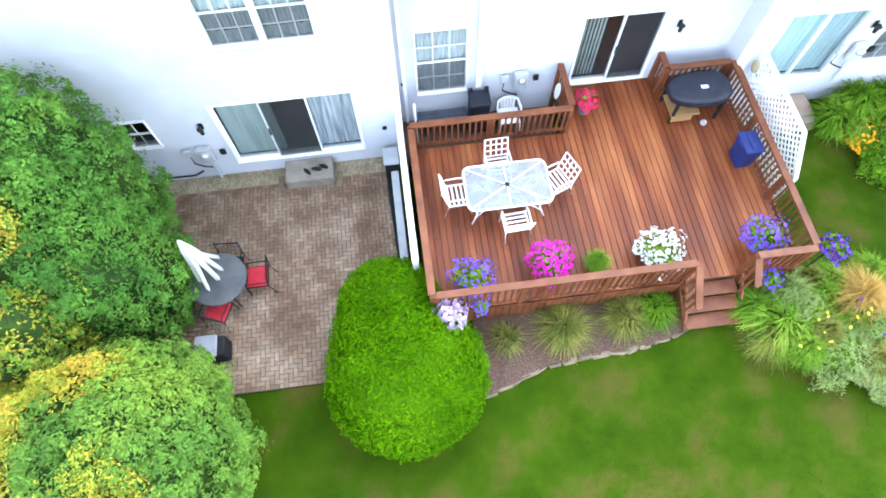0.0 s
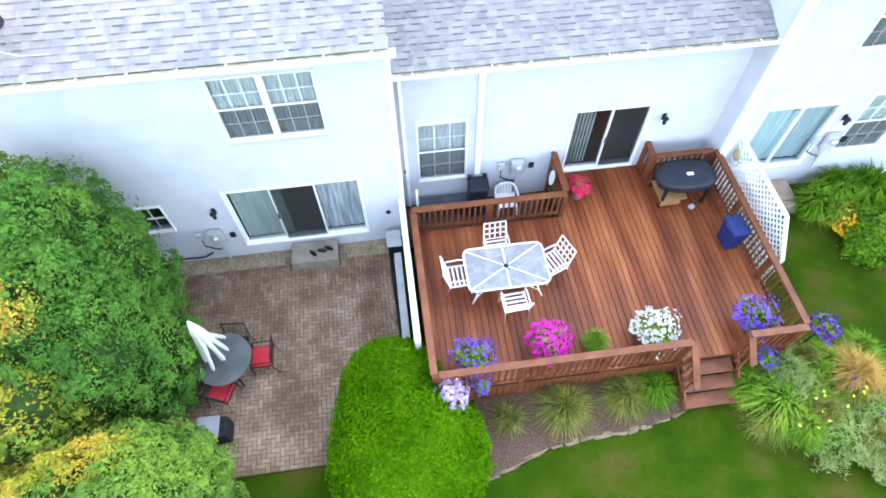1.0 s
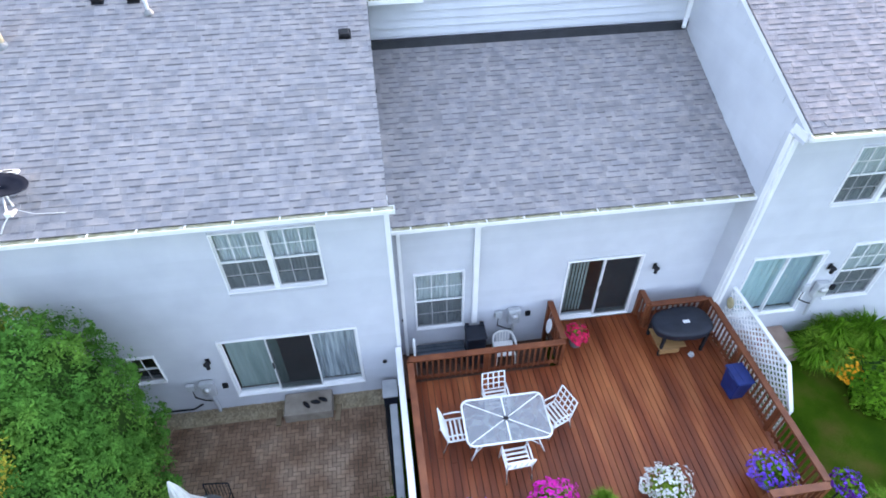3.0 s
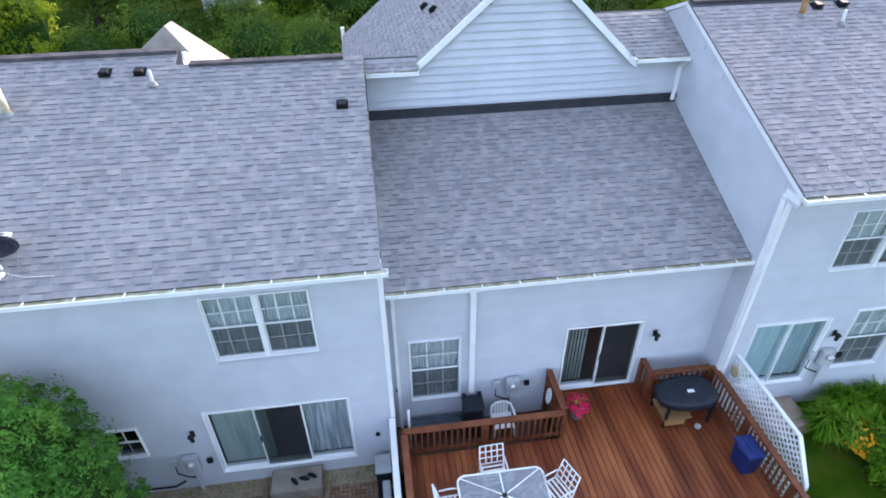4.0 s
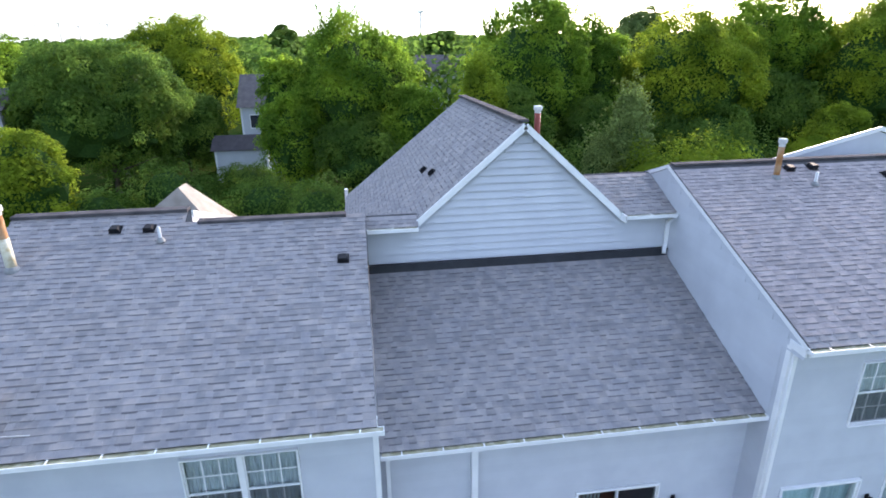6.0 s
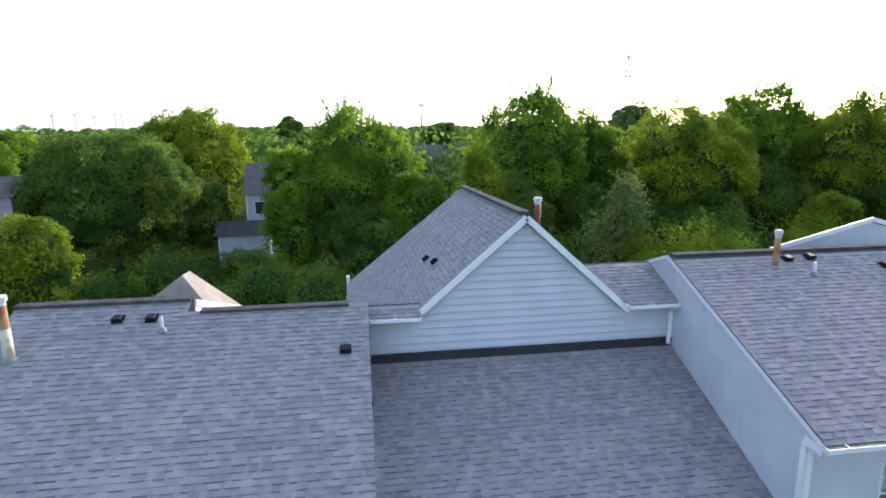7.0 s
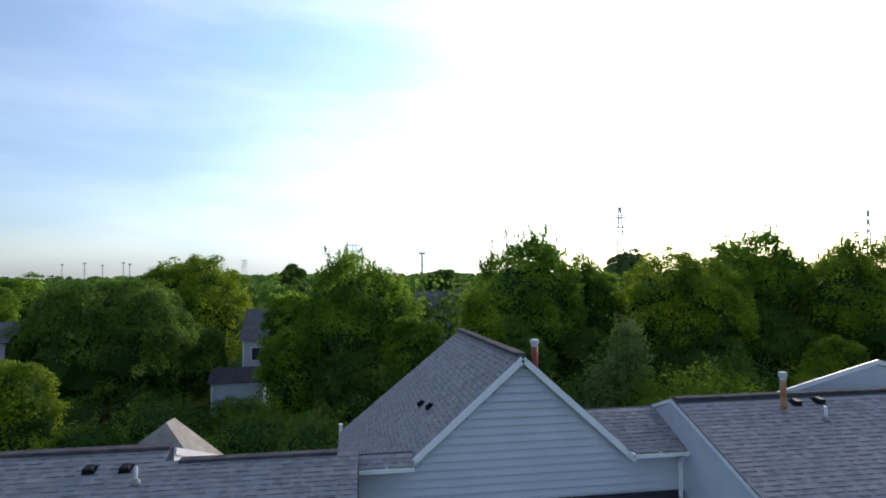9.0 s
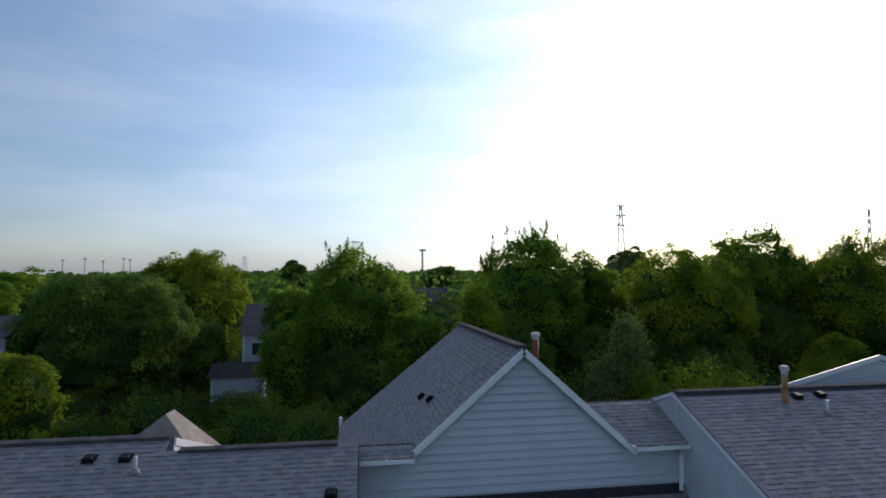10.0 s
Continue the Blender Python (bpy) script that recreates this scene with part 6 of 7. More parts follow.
M_NSTEP = surface("pinkish_tan_concrete", [(0.26, 0.17, 0.13), (0.37, 0.26, 0.21)], 3, 0.95, 0.3, 80)
n_step = thing("door_step", (9.1, -0.38, -0.05), "pinkish tan concrete step under the neighbour's sliding door", "step")
boxes("block", [(-0.55, 0.75, -0.45, 0.48, 0.0, 0.35)], M_NSTEP, n_step, bevel=0.015)
bm = bmesh.new()
lathe(bm, [(0.06, 0.0), (0.1, 0.16), (0.11, 0.17), (0.1, 0.18), (0.02, 0.17)], 14, (8.85, -0.45, 0.302))
solo("clay_pot", bm, M_REDPIPE, "small red clay pot on the neighbour's step", "pot")

# mown grass
grng = np.random.default_rng(60)
n = 140000
c = np.stack([grng.uniform(-8.0, 18.0, n), grng.uniform(-15.0, -2.0, n), np.zeros(n)], 1)
out = np.maximum(np.maximum(-3.0 - c[:, 0], c[:, 0] - 13.0), -10.5 - c[:, 1])
c = c[out < grng.random(n) * 5.0]
edge_y = np.interp(c[:, 0], [b[0] for b in bed_edge] + [5.6, 7.6, 7.95], [b[1] for b in bed_edge] + [-5.55, -5.0, 3.0], left=-5.6)
c = c[(c[:, 1] < edge_y - 0.03)]
c[:, 2] = [ground_z(x, y) + 0.018 for x, y, _ in c]
nn = grng.normal(size=c.shape)
nn[:, 2] = 2.6
nn /= np.linalg.norm(nn, axis=1)[:, None]
tagged(quads_mesh("lawn_blades", c, nn, grng.uniform(0.022, 0.05, len(c)), M_BLADE, rng=grng, aspect=0.3), "short green blades of the mown lawn", "grass", kind="stuff")

# ---- trees and houses beyond ----
# noise in these leaf colours paints lit clumps against shaded ones
M_LEAF_DARK = leafmat("dark_tree_leaf", [(0.06, 0.125, 0.024), (0.11, 0.205, 0.037), (0.19, 0.30, 0.052)], 0.25, 0.58, 0.4, ramp=(0.36, 0.66))
M_LEAF_MID = leafmat("green_tree_leaf", [(0.085, 0.18, 0.022), (0.17, 0.305, 0.036), (0.30, 0.445, 0.05)], 0.28, 0.66, 0.4, ramp=(0.36, 0.66))
M_LEAF_GOLD = leafmat("yellow_green_tree_leaf", [(0.12, 0.195, 0.02), (0.235, 0.33, 0.032), (0.40, 0.475, 0.045)], 0.28, 0.64, 0.4, ramp=(0.36, 0.66))
M_LEAF_PALE = leafmat("pale_tree_leaf", [(0.09, 0.15, 0.045), (0.15, 0.22, 0.065), (0.23, 0.305, 0.09)], 0.3, 0.45, 0.4)
TREES = [  # x, y, top, radius, leaf, words, whether upright shoots stand out of the top
    (-21.4, 43.1, 12.2, 7.0, M_LEAF_DARK, "dark green broad-crowned tree", 0), (-18.2, 56.8, 14.3, 6.6, M_LEAF_GOLD, "yellow-green broad-crowned tree", 0),
    (-20.3, 28.0, 7.6, 2.9, M_LEAF_GOLD, "small yellow-green round tree", 0), (-39.3, 63.9, 12.2, 4.9, M_LEAF_MID, "green leafy tree far off", 0),
    (-0.3, 39.0, 13.6, 5.2, M_LEAF_MID, "tall green spiky-topped tree", 1), (-6.2, 41.0, 11.3, 2.5, M_LEAF_MID, "bright green leafy tree", 0),
    (-5.6, 38.0, 8.5, 2.8, M_LEAF_MID, "bright green bushy tree", 0), (7.9, 31.9, 10.7, 2.1, M_LEAF_GOLD, "bright green young tree", 1),
    (3.7, 34.6, 9.0, 2.6, M_LEAF_MID, "green bushy tree", 0), (14.2, 40.0, 15.1, 5.5, M_LEAF_MID, "tall green spiky-topped tree", 1),
    (20.1, 41.2, 13.4, 3.4, M_LEAF_MID, "green leafy tree", 0), (50.2, 95.4, 16.0, 5.4, M_LEAF_PALE, "greyish tree far behind the others", 0),
    (26.9, 38.2, 13.9, 6.0, M_LEAF_GOLD, "yellow-green spreading tree", 0), (37.6, 42.7, 15.5, 6.2, M_LEAF_MID, "tall green spiky-topped tree", 1),
    (34.5, 37.3, 9.1, 4.2, M_LEAF_DARK, "dark green bushy tree", 0), (43.0, 35.8, 14.9, 5.7, M_LEAF_GOLD, "yellow-green spreading tree", 1),
    (51.6, 34.6, 14.5, 5.4, M_LEAF_MID, "tall green tree", 1), (-15.5, 125.1, 14.2, 4.4, M_LEAF_DARK, "dark tree far behind the others", 0),
    (18.2, 120.3, 13.1, 6.4, M_LEAF_DARK, "dark tree far behind the others", 0), (10.9, 34.6, 8.8, 3.3, M_LEAF_DARK, "dark green bushy tree", 0),
    (17.7, 35.7, 7.7, 2.7, M_LEAF_DARK, "dark green bushy tree", 0), (26.5, 34.5, 7.2, 4.5, M_LEAF_DARK, "dark green leafy tree", 0),
    (-16.9, 48.8, 7.8, 4.0, M_LEAF_DARK, "dark green bushy tree", 0), (-26.4, 42.0, 9.1, 3.4, M_LEAF_DARK, "dark green leafy tree", 0),
    (-38.8, 52.7, 12.6, 5.4, M_LEAF_MID, "green leafy tree", 0), (-41.4, 48.0, 12.9, 4.9, M_LEAF_DARK, "dark green leafy tree", 0),
    (35.7, 31.1, 7.3, 2.4, M_LEAF_GOLD, "yellow-green bushy tree", 0), (-0.3, 35.3, 6.9, 3.8, M_LEAF_DARK, "dark green bushy tree", 0),
    (44.7, 31.8, 8.3, 4.1, M_LEAF_DARK, "dark green leafy tree", 0), (15.35, 24.0, 9.3, 1.35, M_LEAF_PALE, "slender pale-leaved tree", 1), (14.2, 24.3, 6.6, 1.5, M_LEAF_PALE, "small pale-leaved tree", 1),
]


def wild_tree(at, h, r, mat, seed, label, n, leaf, shoots):
    """Trunk, limbs and a crown of leafy boughs round a core painted shade-dark; h: the crown's top."""
    rng = np.random.default_rng(seed)
    t = thing("tree", at, label, "tree", "trees behind the houses")
    bm = bmesh.new()
    tr = 0.02 * h
    tube(bm, [(0, 0, -0.3), (0.05, 0.03, h * 0.25), (0.0, 0.08, h * 0.55), (0.1, 0.0, h * 0.85)], [tr, tr * 0.8, tr * 0.5, 0.03], 8)
    for i in range(9):
        a, z0 = i * 2.4 + seed, h * (0.14 + 0.06 * i)
        tube(bm, [(0, 0, z0), (math.cos(a) * r * 0.4, math.sin(a) * r * 0.4, z0 + h * 0.07), (math.cos(a) * r * 0.75, math.sin(a) * r * 0.75, z0 + h * 0.14)], [tr * 0.45, tr * 0.25, 0.02], 6)
    part("trunk", bm, M_BARK, t, smooth=True)
    zr = h * 0.47
    zc = h - zr
    k = int(130 + 24 * r)
    u = rng.normal(size=(k, 3))
    u[:, 2] = np.where(rng.random(k) < 0.55, np.abs(u[:, 2]), u[:, 2])
    u /= np.linalg.norm(u, axis=1)[:, None]
    s = (0.55 + 0.10 * r) * rng.uniform(0.6, 1.35, k)
    lump = np.array([1 + 0.25 * noise.noise(Vector(q * 2.0) + Vector((seed, 0, 0))) for q in u])
    shell = np.array([r, r, zr])
    c = u * (shell * (lump * rng.uniform(0.88, 1.0, k))[:, None] - 0.75 * s[:, None]) + np.array([0, 0, zc])
    share = s ** 2
    j = rng.choice(k, n, p=share / share.sum())
    d = rng.normal(size=(n, 3)) * 0.8 + u[j] * 0.7 + np.array([0, 0, 0.45])
    d /= np.linalg.norm(d, axis=1)[:, None]
    p = c[j] + d * np.array([1.0, 1.0, 0.8]) * s[j][:, None] * rng.uniform(0.62, 1.08, (n, 1))
    nn = d + np.array([0, 0, 0.25]) + 0.38 * rng.normal(size=(n, 3))
    if shoots:
        m = 170
        f = rng.choice(np.nonzero(u[:, 2] > 0.35)[0], m)
        foot = c[f] + np.array([0, 0, 0.35]) * s[f][:, None] + rng.normal(size=(m, 3)) * 0.35
        q = rng.integers(0, m, n // 4)
        up = rng.uniform(0, 1, len(q))
        tall = rng.uniform(0.5, 1.15, m)[q] * (0.35 + 0.07 * r)
        lean = rng.normal(size=(m, 2))[q] * 0.22
        e = rng.normal(size=(len(q), 3)) * 0.15 * (1.1 - up)[:, None]
        p = np.concatenate([p, foot[q] + e + np.stack([lean[:, 0] * up, lean[:, 1] * up, 0.3 + tall * up * 1.3], 1)])
        nn = np.concatenate([nn, rng.normal(size=(len(q), 3))])
    p[:, 2] = np.maximum(p[:, 2], h * 0.05)
    nn /= np.linalg.norm(nn, axis=1)[:, None]
    size = rng.uniform(0.6, 1.3, len(p)) * leaf
    size[n:] *= 0.75
    quads_mesh("crown", p, nn, size, mat, t, rng=rng, aspect=0.62)
    # dark core added so that gaps between the boughs look shaded
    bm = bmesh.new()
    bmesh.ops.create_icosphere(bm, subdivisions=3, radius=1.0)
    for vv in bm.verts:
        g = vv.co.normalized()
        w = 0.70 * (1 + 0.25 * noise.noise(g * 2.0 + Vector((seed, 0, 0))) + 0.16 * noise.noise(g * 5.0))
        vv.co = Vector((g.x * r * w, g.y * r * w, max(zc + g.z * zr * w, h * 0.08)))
    part("inner_foliage", bm, M_SHADECORE, t, "solid core under the leaves, often painted shade-dark")
    return t


for i, (x, y, top, r, m, words, shoots) in enumerate(TREES):
    wild_tree((x, y, -0.3), top + 0.3, r, m, 100 + i, words + " behind the houses", int(7600 + 860 * r * r), 0.14 + 0.0024 * y, shoots)
for i, (x, y, top, r, m) in enumerate([(-6.9, 30, 3.7, 2.6, M_LEAF_DARK), (-3.3, 27, 4.0, 2.2, M_LEAF_DARK), (15.6, 21, 6.3, 2.1, M_LEAF_GOLD), (18.5, 22, 6.5, 2.3, M_LEAF_GOLD), (21.4, 23, 6.2, 2.1, M_LEAF_GOLD), (33.1, 30, 5.6, 2.6, M_LEAF_GOLD), (12.3, 26, 5.6, 2.2, M_LEAF_DARK), (9.0, 30, 5.8, 3.0, M_LEAF_DARK), (-14.0, 33, 4.4, 2.6, M_LEAF_DARK), (-11.0, 27, 3.2, 2.2, M_LEAF_DARK), (-10.8, 42.5, 2.0, 2.6, M_LEAF_DARK), (-17.5, 30, 3.4, 2.4, M_LEAF_DARK), (2.0, 28, 4.6, 2.6, M_LEAF_DARK), (27.5, 30, 5.4, 3.0, M_LEAF_DARK), (37.5, 33, 5.2, 3.0, M_LEAF_DARK)]):
    bright = m is M_LEAF_GOLD
    make_bush("shrub", (x, y, -0.3), [((0, 0, top * 0.5), (r, r * 0.9, top * 0.55)), ((r * 0.5, 0.2, top * 0.35), (r * 0.8, r * 0.7, top * 0.42))], 10000 if bright else 6500, 0.2, m, 200 + i, "bright yellow-green shrub behind the houses" if bright else "leafy shrub behind the houses", "shrubs behind the houses", amp=0.4, tuft=0.3, freq=0.9, core=0.78 if bright else 0.62, inner=M_LEAF_GOLD if bright else None)

# far woods to the horizon: one mass of clumps
wr = np.random.default_rng(300)
n_cl = 1500
dist = 75 + 900 * wr.random(n_cl) ** 1.7
ang = np.radians(wr.uniform(-62, 78, n_cl))
tops = wr.uniform(8.0, 12.6, n_cl) + np.clip((dist - 300) / 900, 0, 1) * 1.5
per = 105
cx, cy = np.repeat(dist * np.sin(ang), per), np.repeat(dist * np.cos(ang), per)
d = wr.normal(size=(n_cl * per, 3))
d /= np.linalg.norm(d, axis=1)[:, None]
d[:, 2] = np.abs(d[:, 2])
rad = np.repeat(wr.uniform(4, 7.5, n_cl), per)
p = np.stack([cx + d[:, 0] * rad, cy + d[:, 1] * rad, np.repeat(tops, per) * (0.25 + 0.75 * d[:, 2])], 1)
nn = d + wr.normal(size=d.shape) * 0.4
nn /= np.linalg.norm(nn, axis=1)[:, None]
tagged(quads_mesh("far_woods", p, nn, np.repeat(0.75 + dist / 270, per), M_LEAF_DARK, rng=wr, aspect=0.8), "dark green woods reaching to the flat horizon", "woods", kind="stuff")


# far roofs toned darker than near shingles, their shade included in the colour
M_FARROOF = surface("brown_grey_shingle", [(0.10, 0.088, 0.09), (0.15, 0.13, 0.128)], 2, 0.95, 0.3, 60, spec=0.1)
# darker copy of the far roof, the shade on it painted in
M_SHADEROOF = surface("shingle_with_painted_shade", [(0.06, 0.054, 0.06), (0.09, 0.08, 0.086)], 2, 0.95, 0.3, 60, spec=0.05)
M_LILACWALL = surface("grey_lilac_siding", [(0.26, 0.245, 0.29), (0.34, 0.32, 0.37)], 2, 0.8, 0.1, 40)


def far_house(at, w, dp, wall, ridge, turn, label, garage=False, skin=None, cover=None):
    t = thing("house", at, label, "house", "houses beyond the trees", turn=turn)
    boxes("wall", [(-w / 2, w / 2, 0, dp, -0.3, wall)], skin or M_SIDING, t)
    bm = bmesh.new()
    v = [bm.verts.new(p) for p in ((-w / 2 - 0.3, -0.3, wall - 0.05), (w / 2 + 0.3, -0.3, wall - 0.05), (w / 2 + 0.3, dp + 0.3, wall - 0.05), (-w / 2 - 0.3, dp + 0.3, wall - 0.05), (-w / 2 - 0.3, dp / 2, ridge), (w / 2 + 0.3, dp / 2, ridge))]
    for f in ((0, 1, 5, 4), (2, 3, 4, 5), (1, 2, 5), (3, 0, 4), (3, 2, 1, 0)):
        bm.faces.new([v[i] for i in f])
    part("roof", bm, cover or M_FARROOF, t, "dark brown-grey shingle roof")
    for i in range(max(1, int(w / 2.6)) if wall > 4 else 0):
        x = -w / 2 + 1.3 + i * 2.6
        win = boxes("window", [(x - 0.55, x + 0.55, -0.04, 0.0, wall - 2.0, wall - 0.7)], M_TRIM, t)
        boxes("pane", [(x - 0.47, x + 0.47, -0.05, -0.041, wall - 1.92, wall - 0.78)], M_NAVY, win)
    if garage:
        boxes("corner_board", [(-w / 2 - 0.02, -w / 2 + 0.12, -0.06, 0.02, 0, wall)], M_TRIM, t)
        boxes("corner_board", [(w / 2 - 0.12, w / 2 + 0.02, -0.06, 0.02, 0, wall)], M_TRIM, t)
    return t


far_house((-11.2, 45, 0.0), 4.6, 2.9, 2.7, 3.8, 0, "white low house wing among trees, roof coloured as if shaded", True, cover=M_SHADEROOF)
far_house((-9.1, 48, 0.0), 4.6, 7, 6.1, 8.8, 0, "white two-storey house with dark roof among trees", True)
far_house((-30.0, 38, 0.0), 7.0, 6, 7.4, 8.7, 8, "grey-lilac house with brown roof glimpsed between trees", skin=M_LILACWALL)
far_house((-41.0, 60, 0.0), 9.0, 7, 5.2, 7.0, 10, "grey-roofed house glimpsed between trees")
far_house((13.5, 84, 0.0), 10.0, 8, 6.6, 9.2, -8, "grey-roofed house far among the trees")
far_house((36.5, 37, 0.0), 5.0, 6, 1.9, 3.4, 0, "brown-grey roof glimpsed under the trees")


def pylon(at, h, w, label, arms=True):
    """A lattice tower."""
    t = thing("pylon", at, label, "pylon", "towers on the horizon")
    th = h * 0.011
    k = 9
    for sx in (-1, 1):
        bm = bmesh.new()
        bar(bm, (sx * w / 2, 0, 0), (sx * w * 0.1, 0, h), th, th)
        part("leg", bm, M_GALV, t)
        for i in range(k):
            z0, z1 = h * i / k, h * (i + 1) / k
            w0, w1 = w * (1 - 0.8 * i / k), w * (1 - 0.8 * (i + 1) / k)
            bm = bmesh.new()
            bar(bm, (sx * w0 / 2, 0, z0), (-sx * w1 / 2, 0, z1), th * 0.6, th * 0.6)
            part("brace", bm, M_GALV, t)
    if arms:
        for z, a in ((0.98, 0.9), (0.86, 1.1), (0.74, 0.9)):
            bm = bmesh.new()
            bar(bm, (-w * a / 2, 0, h * z), (w * a / 2, 0, h * z), th, th)
            bar(bm, (-w * a / 2, 0, h * z), (0, 0, h * z + h * 0.03), th * 0.6, th * 0.6)
            bar(bm, (w * a / 2, 0, h * z), (0, 0, h * z + h * 0.03), th * 0.6, th * 0.6)
            part("cross_arm", bm, M_GALV, t)


pylon((194, 400, 0), 61.5, 8.5, "grey lattice pylon rising above the woods")
pylon((307, 300, 0), 48.5, 5.0, "grey lattice mast above the woods", False)
pylon((-4.4, 350, 0), 30.6, 9.5, "grey lattice pylon on the horizon")
pylon((-119, 600, 0), 28.0, 8.0, "small grey pylon on the horizon")
for x, y, h in ((16.5, 150, 18.1), (-226, 500, 24.0), (-243, 500, 23.0), (-212, 500, 22.0), (-196, 500, 24.0), (-191, 500, 23.0), (-168, 500, 25.0)):
    bm = bmesh.new()
    r = 0.30 if y < 200 else 0.5
    tube(bm, [(x, y, 0), (x, y, h)], r, 8)
    bx(bm, x - r * 3, x + r * 3, y - 0.2, y + 0.2, h - r * 2, h)
    solo("light_pole", bm, M_GALV, "tall thin grey pole on the horizon", "pole", "poles on the horizon")

# ---- pieces: deck boards, siding, shingles, pavers ----
def unit_box(name, material, lean=0.0):
    bm = bmesh.new()
    bx(bm, 0, 1, 0, 1, 0, 1)
    me = bpy.data.meshes.new(name)
    if lean:
        for v in bm.verts:
            if v.co.z > 0.5 and v.co.y < 0.5:
                v.co.y = lean
    bm.to_mesh(me)
    bm.free()
    me.materials.append(material)
    return me


brng = random.Random(3)
board_mesh = unit_box("deck_board", M_DECK)
x = DX0
while x < DX1 - 0.05:
    y1 = -0.60 if x < 3.36 else YB - 0.04
    cut = brng.uniform(-3.0, -1.2)
    for y0, ya in ((DY0 - 0.02, cut), (cut + 0.004, y1)):
        piece("deck_board", board_mesh, Matrix.LocRotScale((x, y0, -0.03), None, (0.131, ya - y0, 0.03 + brng.uniform(-0.002, 0.002))), deck)
    x += 0.145

skirt_mesh = unit_box("skirt_board", M_RAIL)
for xa, xb in ((DX0 + 0.02, 5.02), (6.28, DX1 - 0.02)):
    n = int((xb - xa) / 0.15)
    for i in range(n):
        piece("skirt_board", skirt_mesh, Matrix.LocRotScale((xa + (xb - xa) * i / n, DY0 - 0.055, -0.72 + brng.uniform(-0.01, 0.01)), None, ((xb - xa) / n - 0.018, 0.022, 0.66)), deck)

side_mesh = unit_box("siding_board", M_SIDING, 0.85)
for wall, x0, y, z, ln, h in BOARDS:
    piece("siding_board", side_mesh, Matrix.LocRotScale((x0, y - (0.05 if y > 4 else 0.016), z), None, (ln, 0.068 if y > 4 else 0.032, h * (0.93 if y > 4 else 0.985))), wall)
z = 4.9
while z < rz(5.0):
    y0 = max(R_Y0 + 0.06, R_Y0 + (z + 0.19 - R_EAVE + 0.12) / R_SLOPE) if z > 6.4 else YR + 0.21
    y_low = 0.38 + (z - M_EAVE) / M_SLOPE
    y1 = min(5.0, y_low + 0.3) if z < 6.6 else 5.25
    if y1 - y0 > 0.1:
        piece("siding_board", side_mesh, Matrix.LocRotScale((RX0 - 0.014, y1, z), Euler((0, 0, -math.pi / 2)), (y1 - y0, 0.016, 0.189)), side_r)
    z += 0.19

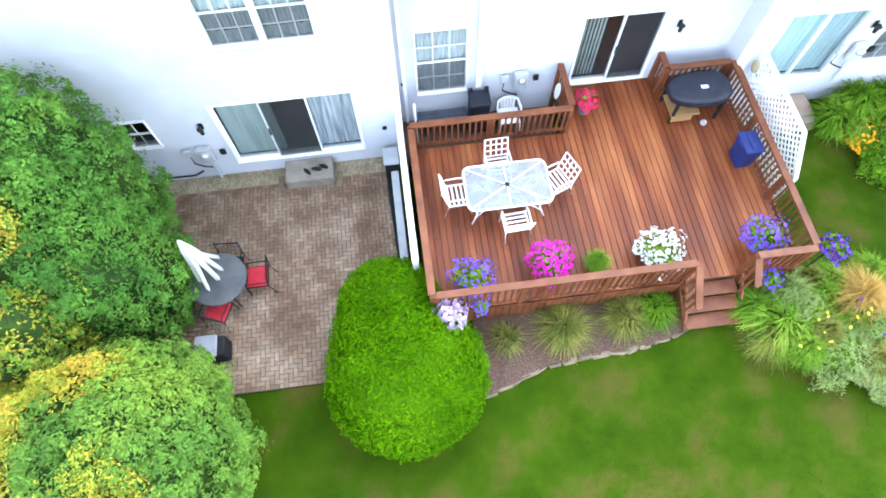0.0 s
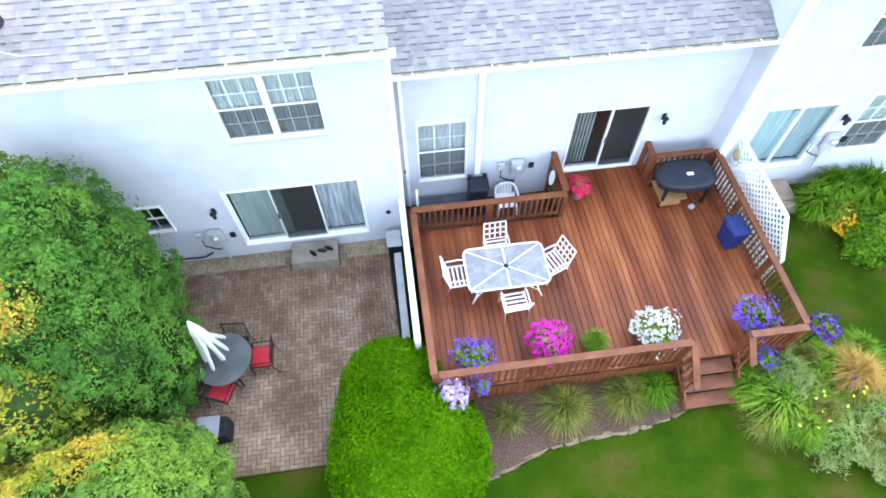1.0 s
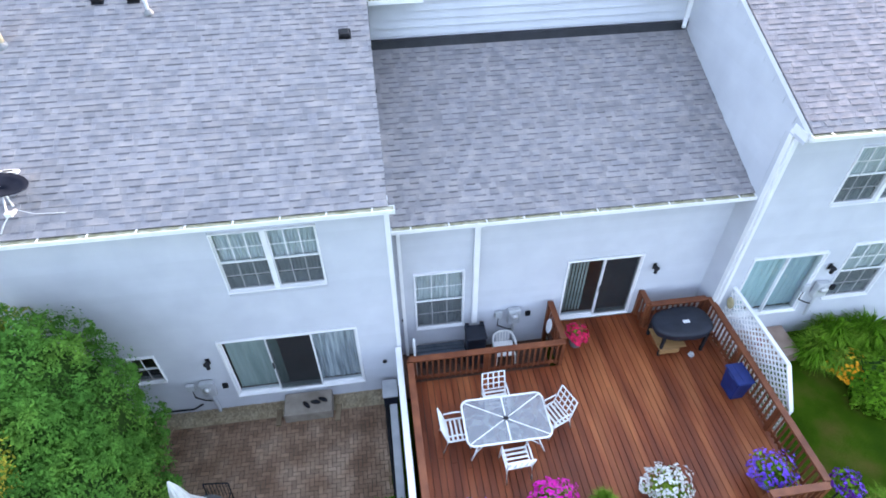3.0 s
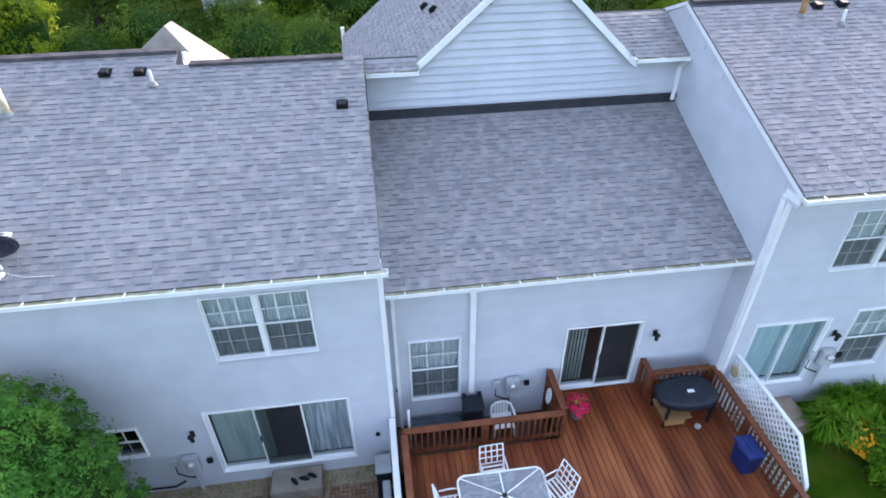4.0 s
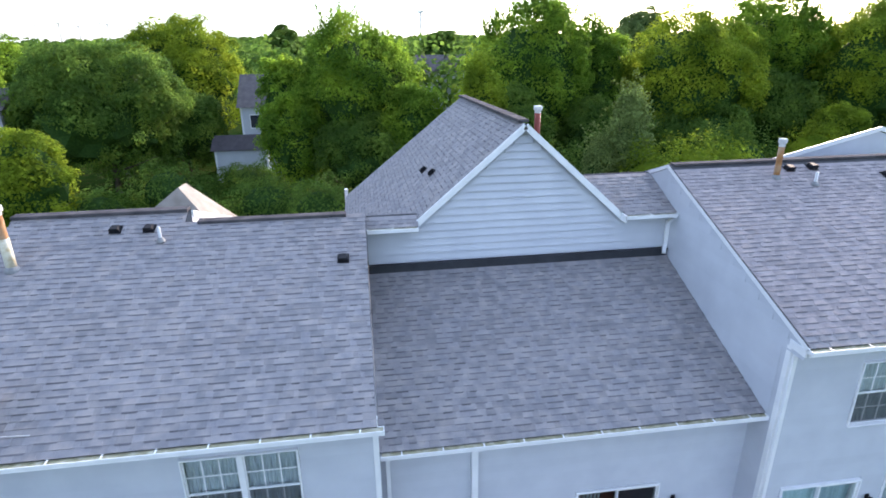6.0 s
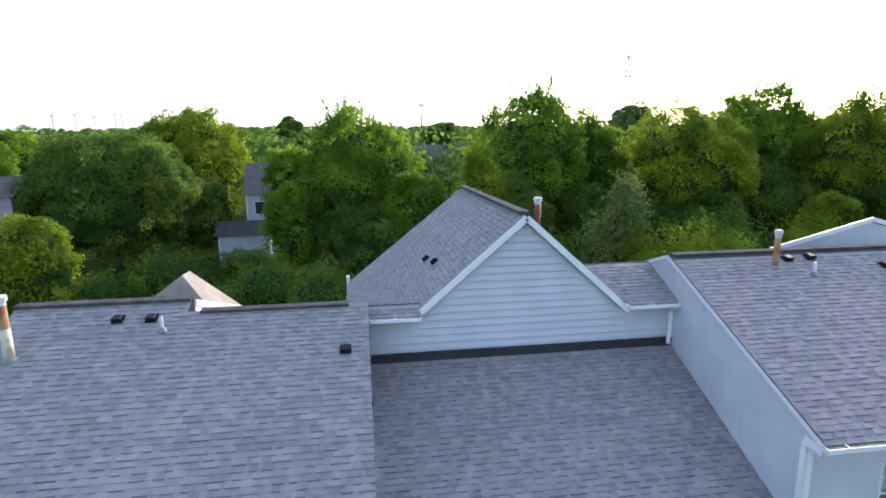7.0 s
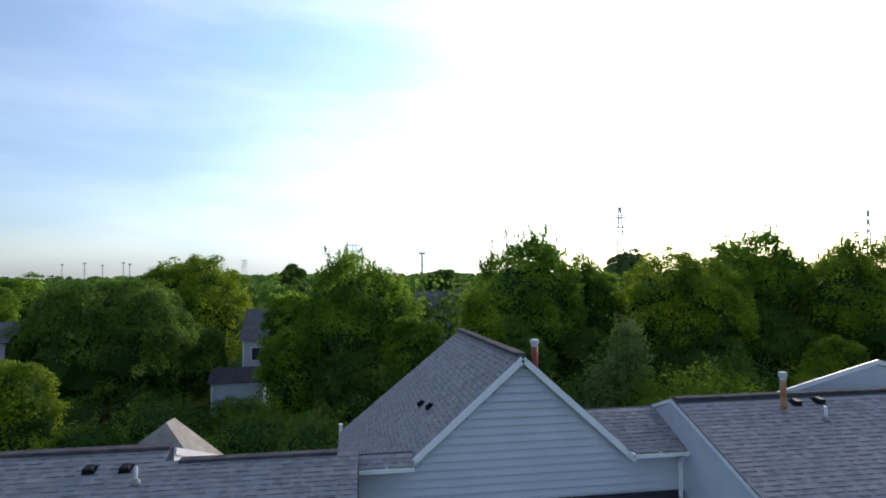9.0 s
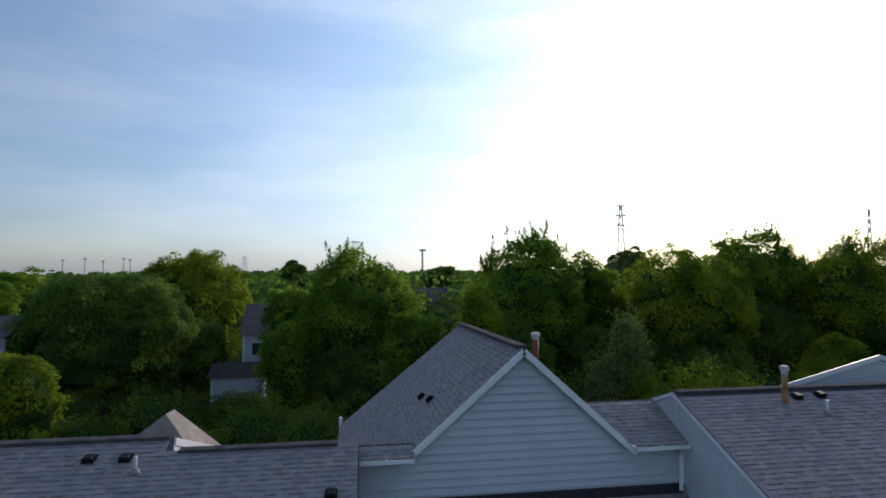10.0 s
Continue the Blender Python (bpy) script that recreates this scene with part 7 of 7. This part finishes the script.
# dark tone for the shadow lines painted below raised tabs
M_SHADOWBAND = surface("painted_tab_shadow", [(0.130, 0.123, 0.134), (0.175, 0.165, 0.175)], 3, 0.95, 0.3, 200, vary=0.25, island=True, spec=0.15)
tab_mesh = unit_box("shingle", M_SHINGLE_PIECE)
for v in tab_mesh.vertices:
    if v.co.z > 0.5 and v.co.y > 0.5:
        v.co.z = 0.3
shr = random.Random(8)
for roof, o, u, v, span, run, few in SHINGLES:
    o, u, v = Vector(o), Vector(u), Vector(v)
    per_run = v.length
    vv = v.normalized()
    nrm = u.cross(vv)
    if nrm.z < 0:
        nrm = -nrm
    rows = int(run * per_run / 0.145)
    verts, faces, made = [], [], 0
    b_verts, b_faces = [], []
    for k in range(rows):
        s0 = k * 0.145
        a0, a1 = span(s0 / per_run)
        a = a0 - shr.uniform(0, 0.4)
        thick = False
        while a < a1:
            w = shr.choice((0.15, 0.20, 0.26, 0.36)) if thick else shr.choice((0.08, 0.13, 0.18, 0.26))
            b0, b1 = max(a, a0), min(a + w, a1)
            a += w
            if b1 - b0 < 0.02:
                continue
            th = 0.008 + (0.006 if thick else 0.0) + shr.uniform(0, 0.001)
            was, thick = thick, not thick if shr.random() < 0.92 else thick
            p = o + u * b0 + vv * (s0 - 0.01)
            # strip of painted shadow along a raised tab's lower edge
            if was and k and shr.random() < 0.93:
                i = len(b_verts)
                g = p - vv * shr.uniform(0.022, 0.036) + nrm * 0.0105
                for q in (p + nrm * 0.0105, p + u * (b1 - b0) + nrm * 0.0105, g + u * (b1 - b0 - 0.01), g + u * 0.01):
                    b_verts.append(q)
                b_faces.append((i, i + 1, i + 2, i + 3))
            if made < few and k < 4:
                m = Matrix((u * (b1 - b0 - 0.001), vv * 0.16, nrm * th)).transposed().to_4x4()
                m.translation = p
                piece("shingle", tab_mesh, m, roof)
                made += 1
                continue
            i = len(verts)
            e = p + u * (b1 - b0 - 0.001)
            for q in (p, e):
                verts += [q, q + nrm * th, q + vv * 0.16, q + vv * 0.16 + nrm * 0.003]
            faces += [(i, i + 4, i + 5, i + 1), (i + 1, i + 5, i + 7, i + 3), (i, i + 1, i + 3, i + 2), (i + 4, i + 6, i + 7, i + 5)]
    tagged(big_mesh("shingles", verts, faces, M_SHINGLE_ROSE if roof is roof_r else M_SHINGLE, roof), kind="stuff")
    tagged(big_mesh("dark_granule_band", b_verts, b_faces, M_SHADOWBAND, roof), kind="stuff")

# herringbone pavers
pav_mesh = unit_box("brick", M_PAVER_PIECE)
L, W, made, verts, faces = 0.20, 0.10, 0, [], []
for i in range(-70, 80):
    for j in range(-40, 60):
        for kind in (0, 1):
            # each pair of bricks steps up the diagonal
            bxx, byy = PX0 + i * W + j * 2 * L * 0.5, PY0 - 0.5 + i * W - j * 2 * L * 0.5 + 2.0
            x0, y0, w, h = (bxx, byy, L, W) if kind == 0 else (bxx, byy + W, W, L)
            x2, y2 = min(x0 + w, PX1), min(y0 + h, PY1)
            x0, y0 = max(x0, PX0), max(y0, PY0)
            w, h = x2 - x0, y2 - y0
            if w < 0.03 or h < 0.03:
                continue
            top = PZ + brng.uniform(-0.004, 0.004)
            g = 0.007
            if made < 300 and -3.0 < x0 < -1.2 and -3.2 < y0:
                piece("brick", pav_mesh, Matrix.LocRotScale((x0 + g, y0 + g, PZ - 0.05), None, (w - 2 * g, h - 2 * g, top - PZ + 0.05)), patio)
                made += 1
                continue
            k = len(verts)
            xa, xb, ya, yb = x0 + g, x0 + w - g, y0 + g, y0 + h - g
            verts += [(xa, ya, PZ - 0.03), (xb, ya, PZ - 0.03), (xb, yb, PZ - 0.03), (xa, yb, PZ - 0.03), (xa, ya, top), (xb, ya, top), (xb, yb, top), (xa, yb, top)]
            faces += [(k + 4, k + 5, k + 6, k + 7), (k, k + 1, k + 5, k + 4), (k + 1, k + 2, k + 6, k + 5), (k + 2, k + 3, k + 7, k + 6), (k + 3, k, k + 4, k + 7)]
tagged(big_mesh("bricks", verts, faces, M_PAVER, patio), kind="stuff")
